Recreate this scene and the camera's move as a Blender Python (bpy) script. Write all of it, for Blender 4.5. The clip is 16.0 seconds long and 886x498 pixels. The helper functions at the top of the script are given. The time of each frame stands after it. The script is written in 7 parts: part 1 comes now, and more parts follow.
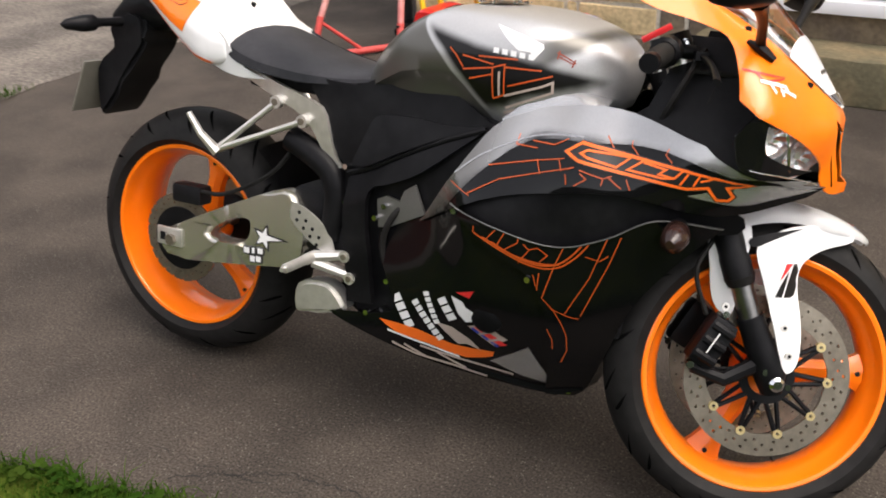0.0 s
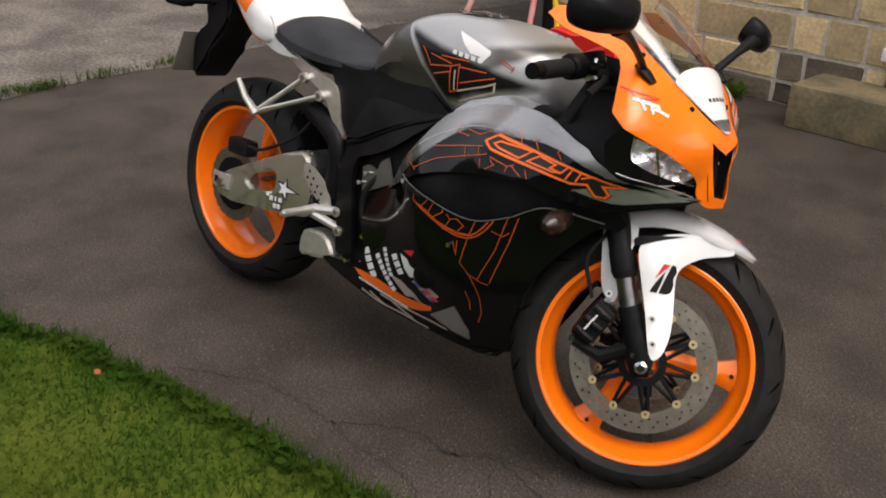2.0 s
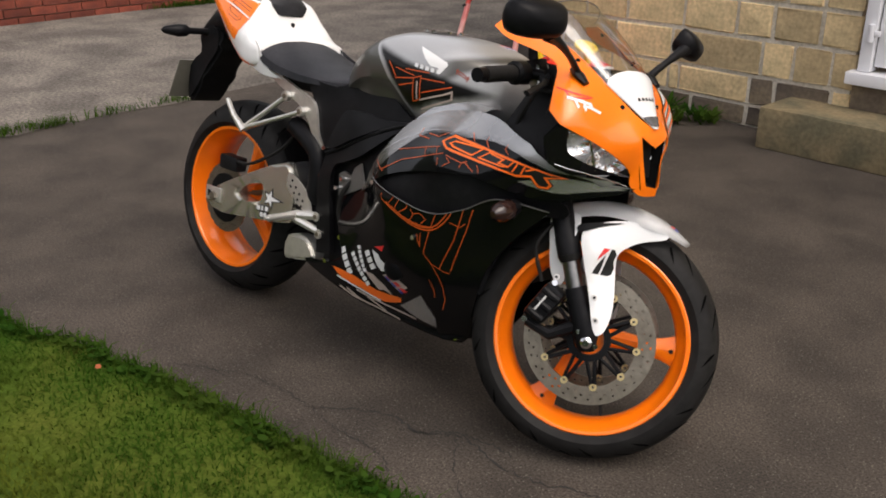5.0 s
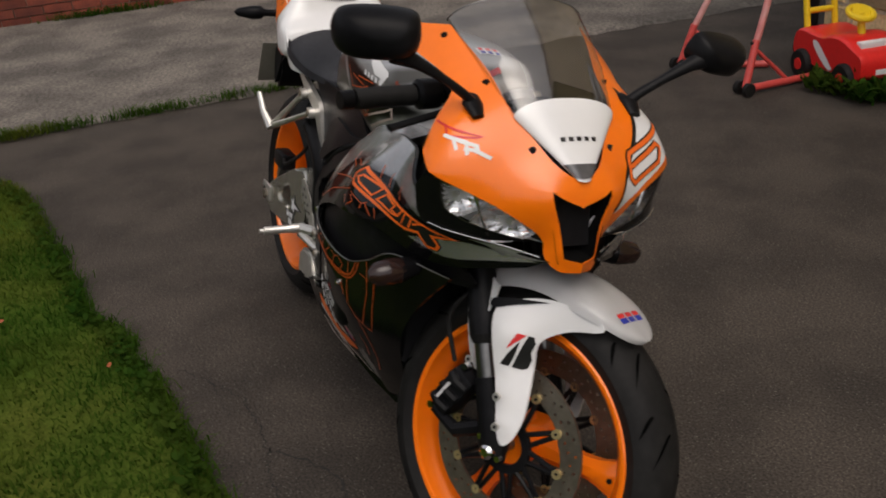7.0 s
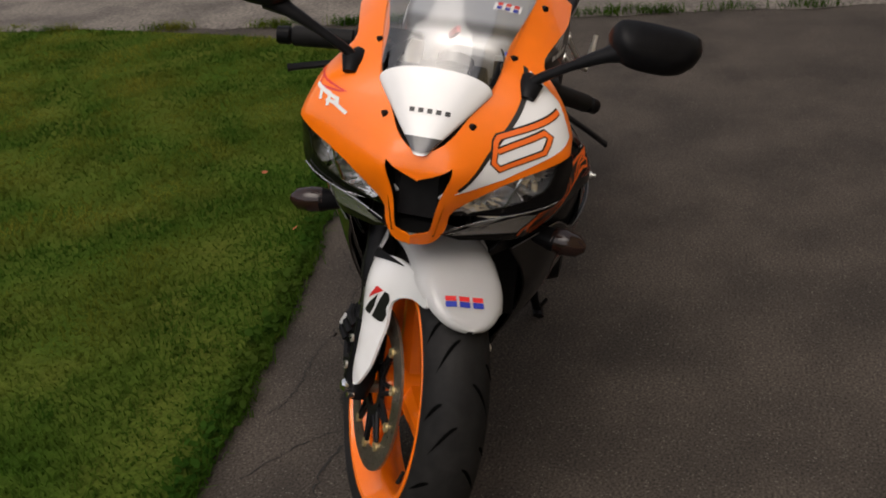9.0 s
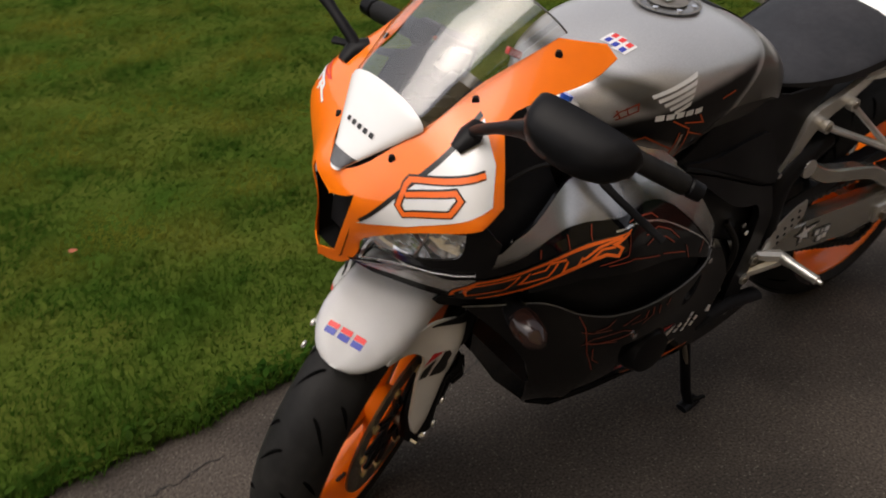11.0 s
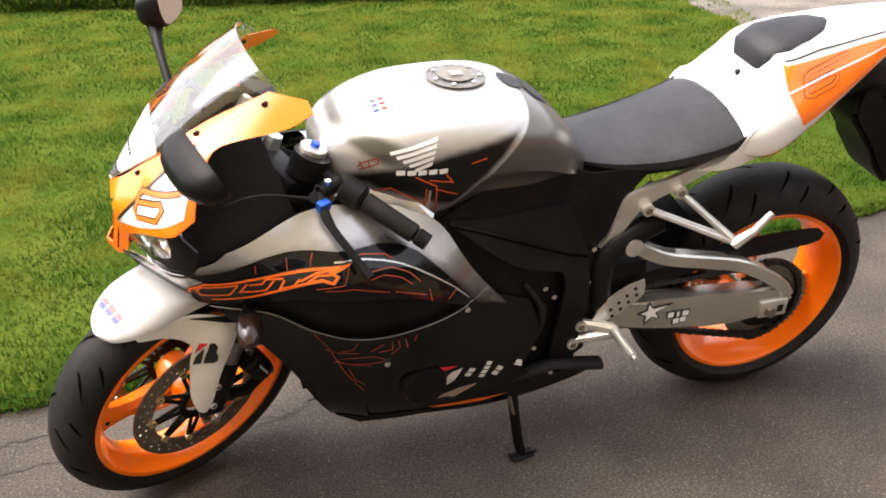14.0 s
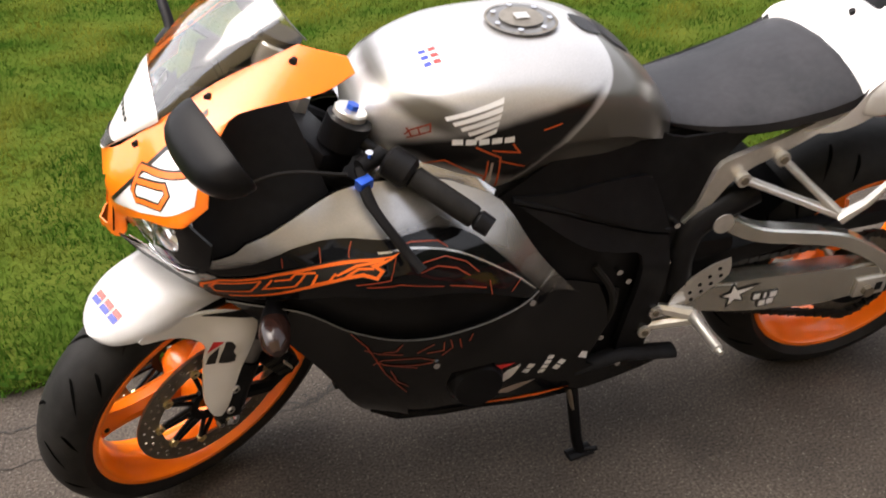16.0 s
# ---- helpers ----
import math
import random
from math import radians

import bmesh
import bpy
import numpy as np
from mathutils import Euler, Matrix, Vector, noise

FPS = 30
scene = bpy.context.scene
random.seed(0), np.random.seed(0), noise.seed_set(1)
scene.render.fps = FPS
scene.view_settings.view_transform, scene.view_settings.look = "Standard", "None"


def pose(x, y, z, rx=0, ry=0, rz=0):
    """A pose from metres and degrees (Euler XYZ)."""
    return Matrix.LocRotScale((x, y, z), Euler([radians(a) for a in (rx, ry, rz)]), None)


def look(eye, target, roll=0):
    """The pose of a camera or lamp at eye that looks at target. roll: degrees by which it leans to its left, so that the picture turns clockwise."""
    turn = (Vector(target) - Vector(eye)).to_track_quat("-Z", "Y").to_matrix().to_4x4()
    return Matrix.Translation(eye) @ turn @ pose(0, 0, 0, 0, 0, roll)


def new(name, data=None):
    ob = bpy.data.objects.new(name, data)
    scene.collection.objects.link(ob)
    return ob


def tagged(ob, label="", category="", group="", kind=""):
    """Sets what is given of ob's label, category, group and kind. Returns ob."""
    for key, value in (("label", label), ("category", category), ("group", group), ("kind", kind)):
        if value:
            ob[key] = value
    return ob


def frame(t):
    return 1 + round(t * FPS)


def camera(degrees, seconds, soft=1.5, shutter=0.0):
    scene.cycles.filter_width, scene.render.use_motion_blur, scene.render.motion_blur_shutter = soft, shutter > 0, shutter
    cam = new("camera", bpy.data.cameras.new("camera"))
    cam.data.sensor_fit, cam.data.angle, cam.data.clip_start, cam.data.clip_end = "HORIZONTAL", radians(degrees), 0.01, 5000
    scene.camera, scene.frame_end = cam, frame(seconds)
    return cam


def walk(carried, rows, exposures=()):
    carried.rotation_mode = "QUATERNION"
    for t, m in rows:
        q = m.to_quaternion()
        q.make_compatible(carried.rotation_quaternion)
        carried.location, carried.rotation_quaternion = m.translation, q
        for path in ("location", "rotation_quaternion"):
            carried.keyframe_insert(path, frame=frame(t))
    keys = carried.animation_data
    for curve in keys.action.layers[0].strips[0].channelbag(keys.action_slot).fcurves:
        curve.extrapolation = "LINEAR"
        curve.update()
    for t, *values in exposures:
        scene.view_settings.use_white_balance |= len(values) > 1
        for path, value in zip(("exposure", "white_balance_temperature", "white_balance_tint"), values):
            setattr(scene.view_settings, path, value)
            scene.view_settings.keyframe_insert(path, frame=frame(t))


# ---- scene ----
cam = camera(49.9, 16.0, soft=1.8, shutter=0.3)
PATH = [
    (0, (1.697, -1.5, 1.345), (0.73, 0.004, 0.449), -2.1),
    (0.5, (1.923, -1.414, 1.36), (0.791, -0.001, 0.511), -3.1),
    (1, (1.972, -1.279, 1.357), (0.963, 0.187, 0.445), -0.9),
    (1.5, (2.127, -1.294, 1.362), (0.951, 0.081, 0.51), 2.6),
    (2, (2.348, -1.442, 1.396), (1.049, -0.189, 0.534), 1.1),
    (2.5, (2.439, -1.634, 1.393), (1.208, -0.249, 0.641), 1.9),
    (3, (2.51, -1.759, 1.417), (1.262, -0.384, 0.673), 0.5),
    (5.5, (2.61, -1.317, 1.364), (1.244, -0.096, 0.561), -0.9),
    (6, (2.576, -1.01, 1.368), (1.146, 0.098, 0.515), -3.5),
    (6.5, (2.69, -0.712, 1.372), (1.012, 0.029, 0.576), -4.1),
    (7, (2.706, -0.43, 1.36), (0.979, 0.12, 0.514), -5.3),
    (7.5, (2.684, -0.153, 1.349), (0.923, 0.143, 0.448), -3.8),
    (8, (2.782, 0.155, 1.341), (1.009, -0.085, 0.446), -4.3),
    (8.5, (2.809, 0.448, 1.353), (1.075, 0.035, 0.446), -5.5),
    (11, (1.969, 1.391, 1.348), (1.049, -0.107, 0.393), -2.0),
    (11.5, (1.741, 1.587, 1.367), (1.093, -0.027, 0.381), -1.0),
    (12, (1.543, 1.612, 1.367), (0.897, 0.016, 0.349), -2.2),
    (12.5, (1.362, 1.706, 1.351), (0.628, 0.113, 0.39), 0.4),
    (13, (1.27, 1.892, 1.372), (0.818, 0.161, 0.478), 0.1),
    (13.5, (1.249, 1.961, 1.399), (0.867, 0.189, 0.554), -1.4),
    (14, (1.223, 1.981, 1.386), (0.802, 0.208, 0.561), -1.2),
    (14.5, (1.218, 1.972, 1.385), (0.831, 0.204, 0.534), -1.3),
    (15, (1.242, 1.906, 1.373), (0.883, 0.126, 0.533), -0.9),
    (15.5, (1.283, 1.747, 1.375), (0.832, 0.004, 0.505), 0.5),
    (16, (1.245, 1.637, 1.352), (0.841, -0.06, 0.374), -1.1),
]
EXPOSURE = [(0, 1.47), (0.5, 1.58), (1, 1.24), (1.5, 0.93), (2, 0.88), (3, 1.0), (5.5, 0.9), (6, 0.9), (6.5, 0.40), (7, 0.12), (7.5, -0.04), (8, 0.07), (8.5, 0.18), (11, 0.60), (11.5, 1.2), (12, 2.88), (12.5, 3.55), (13, 3.18), (13.5, 2.66), (14, 2.38), (14.5, 2.0), (15, 1.8), (15.5, 1.67), (16, 1.9)]
walk(cam, [(t, look(eye, target, roll)) for t, eye, target, roll in PATH], exposures=[(t, e, 7100, 14) for t, e in EXPOSURE])

# ---- light: late, thin overcast; the sky is the main source ----
world = bpy.data.worlds.new("sky")
scene.world = world
world.use_nodes = True
wn = world.node_tree.nodes
sky = wn.new("ShaderNodeTexSky")
sky.sky_type, sky.sun_disc = "NISHITA", False
sky.sun_elevation, sky.sun_rotation = radians(62), radians(95)
sky.air_density, sky.dust_density = 1.0, 2.2
cloud = wn.new("ShaderNodeHueSaturation")  # thin cloud takes most of the blue out of the sky
cloud.inputs["Saturation"].default_value = 0.35
world.node_tree.links.new(sky.outputs[0], cloud.inputs["Color"])
world.node_tree.links.new(cloud.outputs[0], wn["Background"].inputs[0])
wn["Background"].inputs[1].default_value = 0.145
sun = new("sun", bpy.data.lights.new("sun", "SUN"))
sun.data.energy, sun.data.angle, sun.data.color = 1.0, radians(50), (1.0, 0.98, 0.95)
sun.matrix_world = look((0, 0, 10), (-2.97, 0.26, 4.4))


# ---- materials ----
def nodes(m):
    return m.node_tree.nodes, m.node_tree.links


def mat(name, color, rough=0.5, metal=0.0, grain=0.0, scale=60.0, bump=0.0, bscale=None, coat=0.0, second=None, s2=4.0, amount=0.5, alpha=None, ior=None, specks=None, spec=0.5):
    """A surface with two scales of variation: a fine grain and a broader drift towards a second colour."""
    m = bpy.data.materials.new(name)
    m.use_nodes = True
    n, l = nodes(m)
    b = n["Principled BSDF"]
    b.inputs["Roughness"].default_value, b.inputs["Metallic"].default_value = rough, metal
    b.inputs["Coat Weight"].default_value = coat
    b.inputs["Coat Roughness"].default_value = 0.04
    if ior:
        b.inputs["IOR"].default_value = ior
    b.inputs["Specular IOR Level"].default_value = spec
    co = n.new("ShaderNodeTexCoord")
    col = (*color, 1)
    b.inputs["Base Color"].default_value = col
    if second or grain:
        broad = n.new("ShaderNodeTexNoise")
        broad.inputs["Scale"].default_value, broad.inputs["Detail"].default_value = s2, 6
        l.new(co.outputs["Object"], broad.inputs["Vector"])
        ramp = n.new("ShaderNodeMapRange")
        ramp.inputs[1].default_value, ramp.inputs[2].default_value = 0.5 - 0.3 * (1.1 - amount), 0.5 + 0.3 * (1.1 - amount)
        l.new(broad.outputs[0], ramp.inputs[0])
        mix = n.new("ShaderNodeMix")
        mix.data_type = "RGBA"
        mix.inputs[6].default_value, mix.inputs[7].default_value = col, (*(second or color), 1)
        l.new(ramp.outputs[0], mix.inputs[0])
        fine = n.new("ShaderNodeTexNoise")
        fine.inputs["Scale"].default_value, fine.inputs["Detail"].default_value = scale, 4
        l.new(co.outputs["Object"], fine.inputs["Vector"])
        v = n.new("ShaderNodeMapRange")
        v.inputs[1].default_value, v.inputs[2].default_value = 0.3, 0.7
        v.inputs[3].default_value, v.inputs[4].default_value = 1 - grain, 1 + grain
        l.new(fine.outputs[0], v.inputs[0])
        mul = n.new("ShaderNodeMix")
        mul.data_type, mul.blend_type = "RGBA", "MULTIPLY"
        mul.inputs[0].default_value = 1
        l.new(mix.outputs[2], mul.inputs[6])
        l.new(v.outputs[0], mul.inputs[7])
        last = mul.outputs[2]
        if specks:
            vor = n.new("ShaderNodeTexVoronoi")
            vor.inputs["Scale"].default_value = 190
            l.new(co.outputs["Object"], vor.inputs["Vector"])
            pick = n.new("ShaderNodeSeparateColor")
            l.new(vor.outputs["Color"], pick.inputs[0])
            some = n.new("ShaderNodeMath")
            some.operation = "GREATER_THAN"
            some.inputs[1].default_value = 0.90
            l.new(pick.outputs[0], some.inputs[0])
            near = n.new("ShaderNodeMapRange")
            near.inputs[1].default_value, near.inputs[2].default_value, near.inputs[3].default_value, near.inputs[4].default_value = 0.25, 0.45, 0.75, 0.0
            l.new(vor.outputs["Distance"], near.inputs[0])
            both = n.new("ShaderNodeMath")
            both.operation = "MULTIPLY"
            l.new(some.outputs[0], both.inputs[0]), l.new(near.outputs[0], both.inputs[1])
            add = n.new("ShaderNodeMix")
            add.data_type = "RGBA"
            add.inputs[7].default_value = (*specks, 1)
            l.new(both.outputs[0], add.inputs[0]), l.new(last, add.inputs[6])
            last = add.outputs[2]
        l.new(last, b.inputs["Base Color"])
    if bump:
        rel = n.new("ShaderNodeTexNoise")
        rel.inputs["Scale"].default_value, rel.inputs["Detail"].default_value = bscale or scale, 5
        l.new(co.outputs["Object"], rel.inputs["Vector"])
        bp = n.new("ShaderNodeBump")
        bp.inputs["Strength"].default_value, bp.inputs["Distance"].default_value = min(1, bump), 0.004
        l.new(rel.outputs[0], bp.inputs["Height"])
        l.new(bp.outputs[0], b.inputs["Normal"])
    return m


TARMAC = mat("tarmac", (0.0625, 0.0510, 0.0410), 0.85, grain=0.65, scale=170, bump=0.55, bscale=230, second=(0.0380, 0.0310, 0.0252), s2=3.0, amount=0.7, specks=(0.15, 0.135, 0.115), spec=0.25)
MORTAR = mat("mortar", (0.60, 0.55, 0.46), 0.95, grain=0.2, scale=60, bump=0.6, bscale=120, second=(0.46, 0.41, 0.33), s2=6)
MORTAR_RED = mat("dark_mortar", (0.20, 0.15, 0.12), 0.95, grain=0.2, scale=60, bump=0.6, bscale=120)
CRACK = mat("crack_dirt", (0.016, 0.014, 0.012), 0.95, grain=0.3, scale=80)
OLD_TARMAC = mat("old_tarmac", (0.15, 0.13, 0.11), 0.9, grain=0.5, scale=45, bump=1.0, bscale=40, second=(0.075, 0.065, 0.055), s2=2.5, amount=0.7, specks=(0.20, 0.18, 0.16))
SOIL = mat("soil", (0.032, 0.066, 0.009), 0.95, spec=0.0, grain=0.3, scale=120, bump=0.5, second=(0.070, 0.086, 0.015), s2=3)
CHAIN = mat("greasy_chain", (0.030, 0.027, 0.023), 0.45, metal=0.7, grain=0.3, scale=60)
RUBBER = mat("rubber", (0.0095, 0.0092, 0.0092), 0.6, spec=0.15, grain=0.25, scale=40, bump=0.1, bscale=300, second=(0.016, 0.0152, 0.0146), s2=6)
ORANGE = mat("orange_paint", (0.97, 0.188, 0.006), 0.30, spec=0.45, coat=0.5, grain=0.03, scale=30)
WHITE = mat("white_paint", (0.78, 0.78, 0.78), 0.25, coat=0.7, grain=0.02, scale=20)
BLACK = mat("gloss_black_paint", (0.004, 0.004, 0.0045), 0.08, spec=0.28, grain=0.05, scale=20)
MATT = mat("matt_black_plastic", (0.0042, 0.0042, 0.005), 0.36, spec=0.10, grain=0.2, scale=50, bump=0.06, bscale=700, second=(0.011, 0.011, 0.012), s2=8)
DARK = mat("dark_metal", (0.008, 0.008, 0.009), 0.6, spec=0.15, grain=0.2, scale=60)
VINYL = mat("seat_vinyl", (0.013, 0.014, 0.017), 0.5, spec=0.22, grain=0.15, scale=80, bump=0.12, bscale=500, second=(0.03, 0.03, 0.034), s2=7)
ALLOY = mat("satin_alloy", (0.72, 0.70, 0.66), 0.30, metal=0.75, grain=0.08, scale=50, second=(0.60, 0.58, 0.54), s2=9)
BRUSHED = mat("brushed_alloy", (0.66, 0.645, 0.59), 0.26, metal=0.9, grain=0.06, scale=90, second=(0.50, 0.485, 0.43), s2=6)
STEEL = mat("disc_steel", (0.30, 0.265, 0.215), 0.40, metal=0.9, grain=0.15, scale=70, second=(0.22, 0.19, 0.15), s2=12)
CHROME = mat("chrome", (0.75, 0.75, 0.76), 0.06, metal=1.0)
GOLD = mat("gold_anodised", (0.72, 0.58, 0.30), 0.35, metal=0.8)
BLUE = mat("blue_anodised", (0.02, 0.10, 0.55), 0.3, metal=0.6)
RED = mat("red_paint", (0.62, 0.02, 0.025), 0.35, coat=0.3)
DECAL_WHITE = mat("white_sticker", (0.75, 0.75, 0.75), 0.4)
DECAL_ORANGE = mat("orange_sticker", (0.88, 0.15, 0.015), 0.4)
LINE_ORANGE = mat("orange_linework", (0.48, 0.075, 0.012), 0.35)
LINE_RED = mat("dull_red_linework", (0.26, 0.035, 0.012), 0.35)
LINE_PALE = mat("pale_linework", (0.42, 0.34, 0.30), 0.35)
DECAL_BLACK = mat("black_sticker", (0.01, 0.01, 0.01), 0.35)
DECAL_BLUE = mat("blue_sticker", (0.02, 0.04, 0.35), 0.4)
DECAL_RED = mat("red_sticker", (0.70, 0.03, 0.03), 0.4)
SILVER_PAINT = mat("silver_metallic_paint", (0.52, 0.52, 0.52), 0.24, metal=0.75, coat=0.8, grain=0.06, scale=400, second=(0.44, 0.44, 0.445), s2=5)
GREY_PAINT = mat("graphite_metallic_paint", (0.13, 0.128, 0.125), 0.33, metal=0.4, coat=0.6, grain=0.06, scale=300)
SMOKE = mat("indicator_lens", (0.022, 0.010, 0.008), 0.18, spec=0.5)
PLATE = mat("number_plate", (0.15, 0.14, 0.115), 0.45, grain=0.05)


def glass(name, tint=(1, 1, 1), gloss=0.06, base=0.075):
    """Thin clear sheet: mostly see-through, with a Fresnel gloss."""
    m = bpy.data.materials.new(name)
    m.use_nodes = True
    n, l = nodes(m)
    out = n["Material Output"]
    n.remove(n["Principled BSDF"])
    t, g, f, x = n.new("ShaderNodeBsdfTransparent"), n.new("ShaderNodeBsdfGlossy"), n.new("ShaderNodeLayerWeight"), n.new("ShaderNodeMixShader")
    p, q = n.new("ShaderNodeMath"), n.new("ShaderNodeMath")
    p.operation, q.operation = "POWER", "MULTIPLY_ADD"
    p.inputs[1].default_value, q.inputs[1].default_value, q.inputs[2].default_value = 3.5, 0.75, base
    t.inputs[0].default_value, g.inputs["Roughness"].default_value, f.inputs[0].default_value = (*tint, 1), gloss, 0.5
    l.new(f.outputs["Facing"], p.inputs[0]), l.new(p.outputs[0], q.inputs[0]), l.new(q.outputs[0], x.inputs[0])
    l.new(t.outputs[0], x.inputs[1]), l.new(g.outputs[0], x.inputs[2])
    l.new(x.outputs[0], out.inputs[0])
    return m


SCREEN = glass("clear_screen", (0.93, 0.93, 0.91), 0.08, 0.16)
VENT = mat("smoked_vent", (0.09, 0.09, 0.095), 0.2, coat=0.5, grain=0.2, scale=50)
LENS = glass("lamp_lens", (0.92, 0.92, 0.92), 0.03)
PANE = glass("window_glass", (0.9, 0.93, 0.92), 0.02)


def stone(name, color, second, rough=0.9, vary=0.35):
    """Stone or brick whose tone differs from piece to piece."""
    m = mat(name, color, rough, grain=0.22, scale=45, bump=0.9, bscale=35, second=second, s2=5, amount=0.7)
    n, l = nodes(m)
    b = n["Principled BSDF"]
    src = b.inputs["Base Color"].links[0].from_socket
    info = n.new("ShaderNodeObjectInfo")
    v = n.new("ShaderNodeMapRange")
    v.inputs[3].default_value, v.inputs[4].default_value = 1 - vary, 1 + vary
    l.new(info.outputs["Random"], v.inputs[0])
    mul = n.new("ShaderNodeMix")
    mul.data_type, mul.blend_type = "RGBA", "MULTIPLY"
    mul.inputs[0].default_value = 1
    l.new(src, mul.inputs[6]), l.new(v.outputs[0], mul.inputs[7])
    l.new(mul.outputs[2], b.inputs["Base Color"])
    return m


SAND = stone("sandstone", (0.66, 0.49, 0.27), (0.48, 0.37, 0.205), vary=0.4)
SAND_DARK = stone("weathered_and_dim_sandstone", (0.075, 0.058, 0.045), (0.13, 0.10, 0.065))
STEP = stone("step_stone", (0.23, 0.175, 0.095), (0.12, 0.105, 0.06), vary=0.1)
BRICK = stone("red_brick", (0.25, 0.055, 0.030), (0.15, 0.035, 0.022), vary=0.4)
UPVC = mat("white_plastic_frame", (0.78, 0.78, 0.80), 0.35, grain=0.03, scale=8)
YELLOW = mat("yellow_toy_plastic", (0.80, 0.55, 0.02), 0.35, grain=0.04)
TOY_RED = mat("red_toy_plastic", (0.72, 0.02, 0.018), 0.32, grain=0.04, coat=0.2)
RED_TUBE = mat("red_tube_paint", (0.60, 0.07, 0.06), 0.4, grain=0.1, scale=30)
PINK = mat("faded_red_tube", (0.55, 0.14, 0.13), 0.5, grain=0.12, scale=30, second=(0.62, 0.33, 0.30), s2=6)


def leafy(name, dark, light, dry, damp=None):
    """Grass and leaves: tone differs from blade to blade and in broad patches; damp: (y0, y1), the strip without dry patches."""
    m = bpy.data.materials.new(name)
    m.use_nodes = True
    n, l = nodes(m)
    b = n["Principled BSDF"]
    b.inputs["Roughness"].default_value, b.inputs["Specular IOR Level"].default_value = 0.8, 0.0
    g = n.new("ShaderNodeNewGeometry")
    co = n.new("ShaderNodeTexCoord")
    noise_b = n.new("ShaderNodeTexNoise")
    noise_b.inputs["Scale"].default_value, noise_b.inputs["Detail"].default_value = 2.6, 7
    l.new(co.outputs["Object"], noise_b.inputs["Vector"])
    r = n.new("ShaderNodeMapRange")
    r.inputs[1].default_value, r.inputs[2].default_value = 0.42, 0.64
    l.new(noise_b.outputs[0], r.inputs[0])
    m1, m2 = n.new("ShaderNodeMix"), n.new("ShaderNodeMix")
    for q in (m1, m2):
        q.data_type = "RGBA"
    m1.inputs[6].default_value, m1.inputs[7].default_value = (*dark, 1), (*light, 1)
    l.new(g.outputs["Random Per Island"], m1.inputs[0])
    half = n.new("ShaderNodeMath")
    half.operation = "MULTIPLY"
    half.inputs[1].default_value = 0.85
    l.new(r.outputs[0], half.inputs[0])
    dry_share = half.outputs[0]
    if damp:
        sep, away, cut_off = n.new("ShaderNodeSeparateXYZ"), n.new("ShaderNodeMapRange"), n.new("ShaderNodeMath")
        away.inputs[1].default_value, away.inputs[2].default_value = damp
        away.inputs[3].default_value, away.inputs[4].default_value = 0.15, 1.0
        cut_off.operation = "MULTIPLY"
        l.new(co.outputs["Object"], sep.inputs[0]), l.new(sep.outputs[1], away.inputs[0])
        l.new(away.outputs[0], cut_off.inputs[0]), l.new(dry_share, cut_off.inputs[1])
        dry_share = cut_off.outputs[0]
    l.new(dry_share, m2.inputs[0]), l.new(m1.outputs[2], m2.inputs[6])
    m2.inputs[7].default_value = (*dry, 1)
    l.new(m2.outputs[2], b.inputs["Base Color"])
    thin, mix, out = n.new("ShaderNodeBsdfTranslucent"), n.new("ShaderNodeMixShader"), n["Material Output"]
    mix.inputs[0].default_value = 0.5  # light passes through the blades
    l.new(m2.outputs[2], thin.inputs[0])
    l.new(b.outputs[0], mix.inputs[1]), l.new(thin.outputs[0], mix.inputs[2]), l.new(mix.outputs[0], out.inputs[0])
    return m


GRASS = leafy("grass_blades", (0.024, 0.064, 0.008), (0.044, 0.098, 0.012), (0.185, 0.180, 0.028), (-0.75, -1.25))
LEAF = leafy("weed_leaves", (0.016, 0.050, 0.007), (0.042, 0.100, 0.014), (0.07, 0.10, 0.018))
HEDGE = mat("dark_hedge", (0.030, 0.048, 0.018), 0.9, grain=0.6, scale=9, bump=1.0, bscale=14, second=(0.015, 0.026, 0.010), s2=1.5)
DRY_LEAF = mat("fallen_leaf", (0.30, 0.07, 0.02), 0.6, grain=0.2)


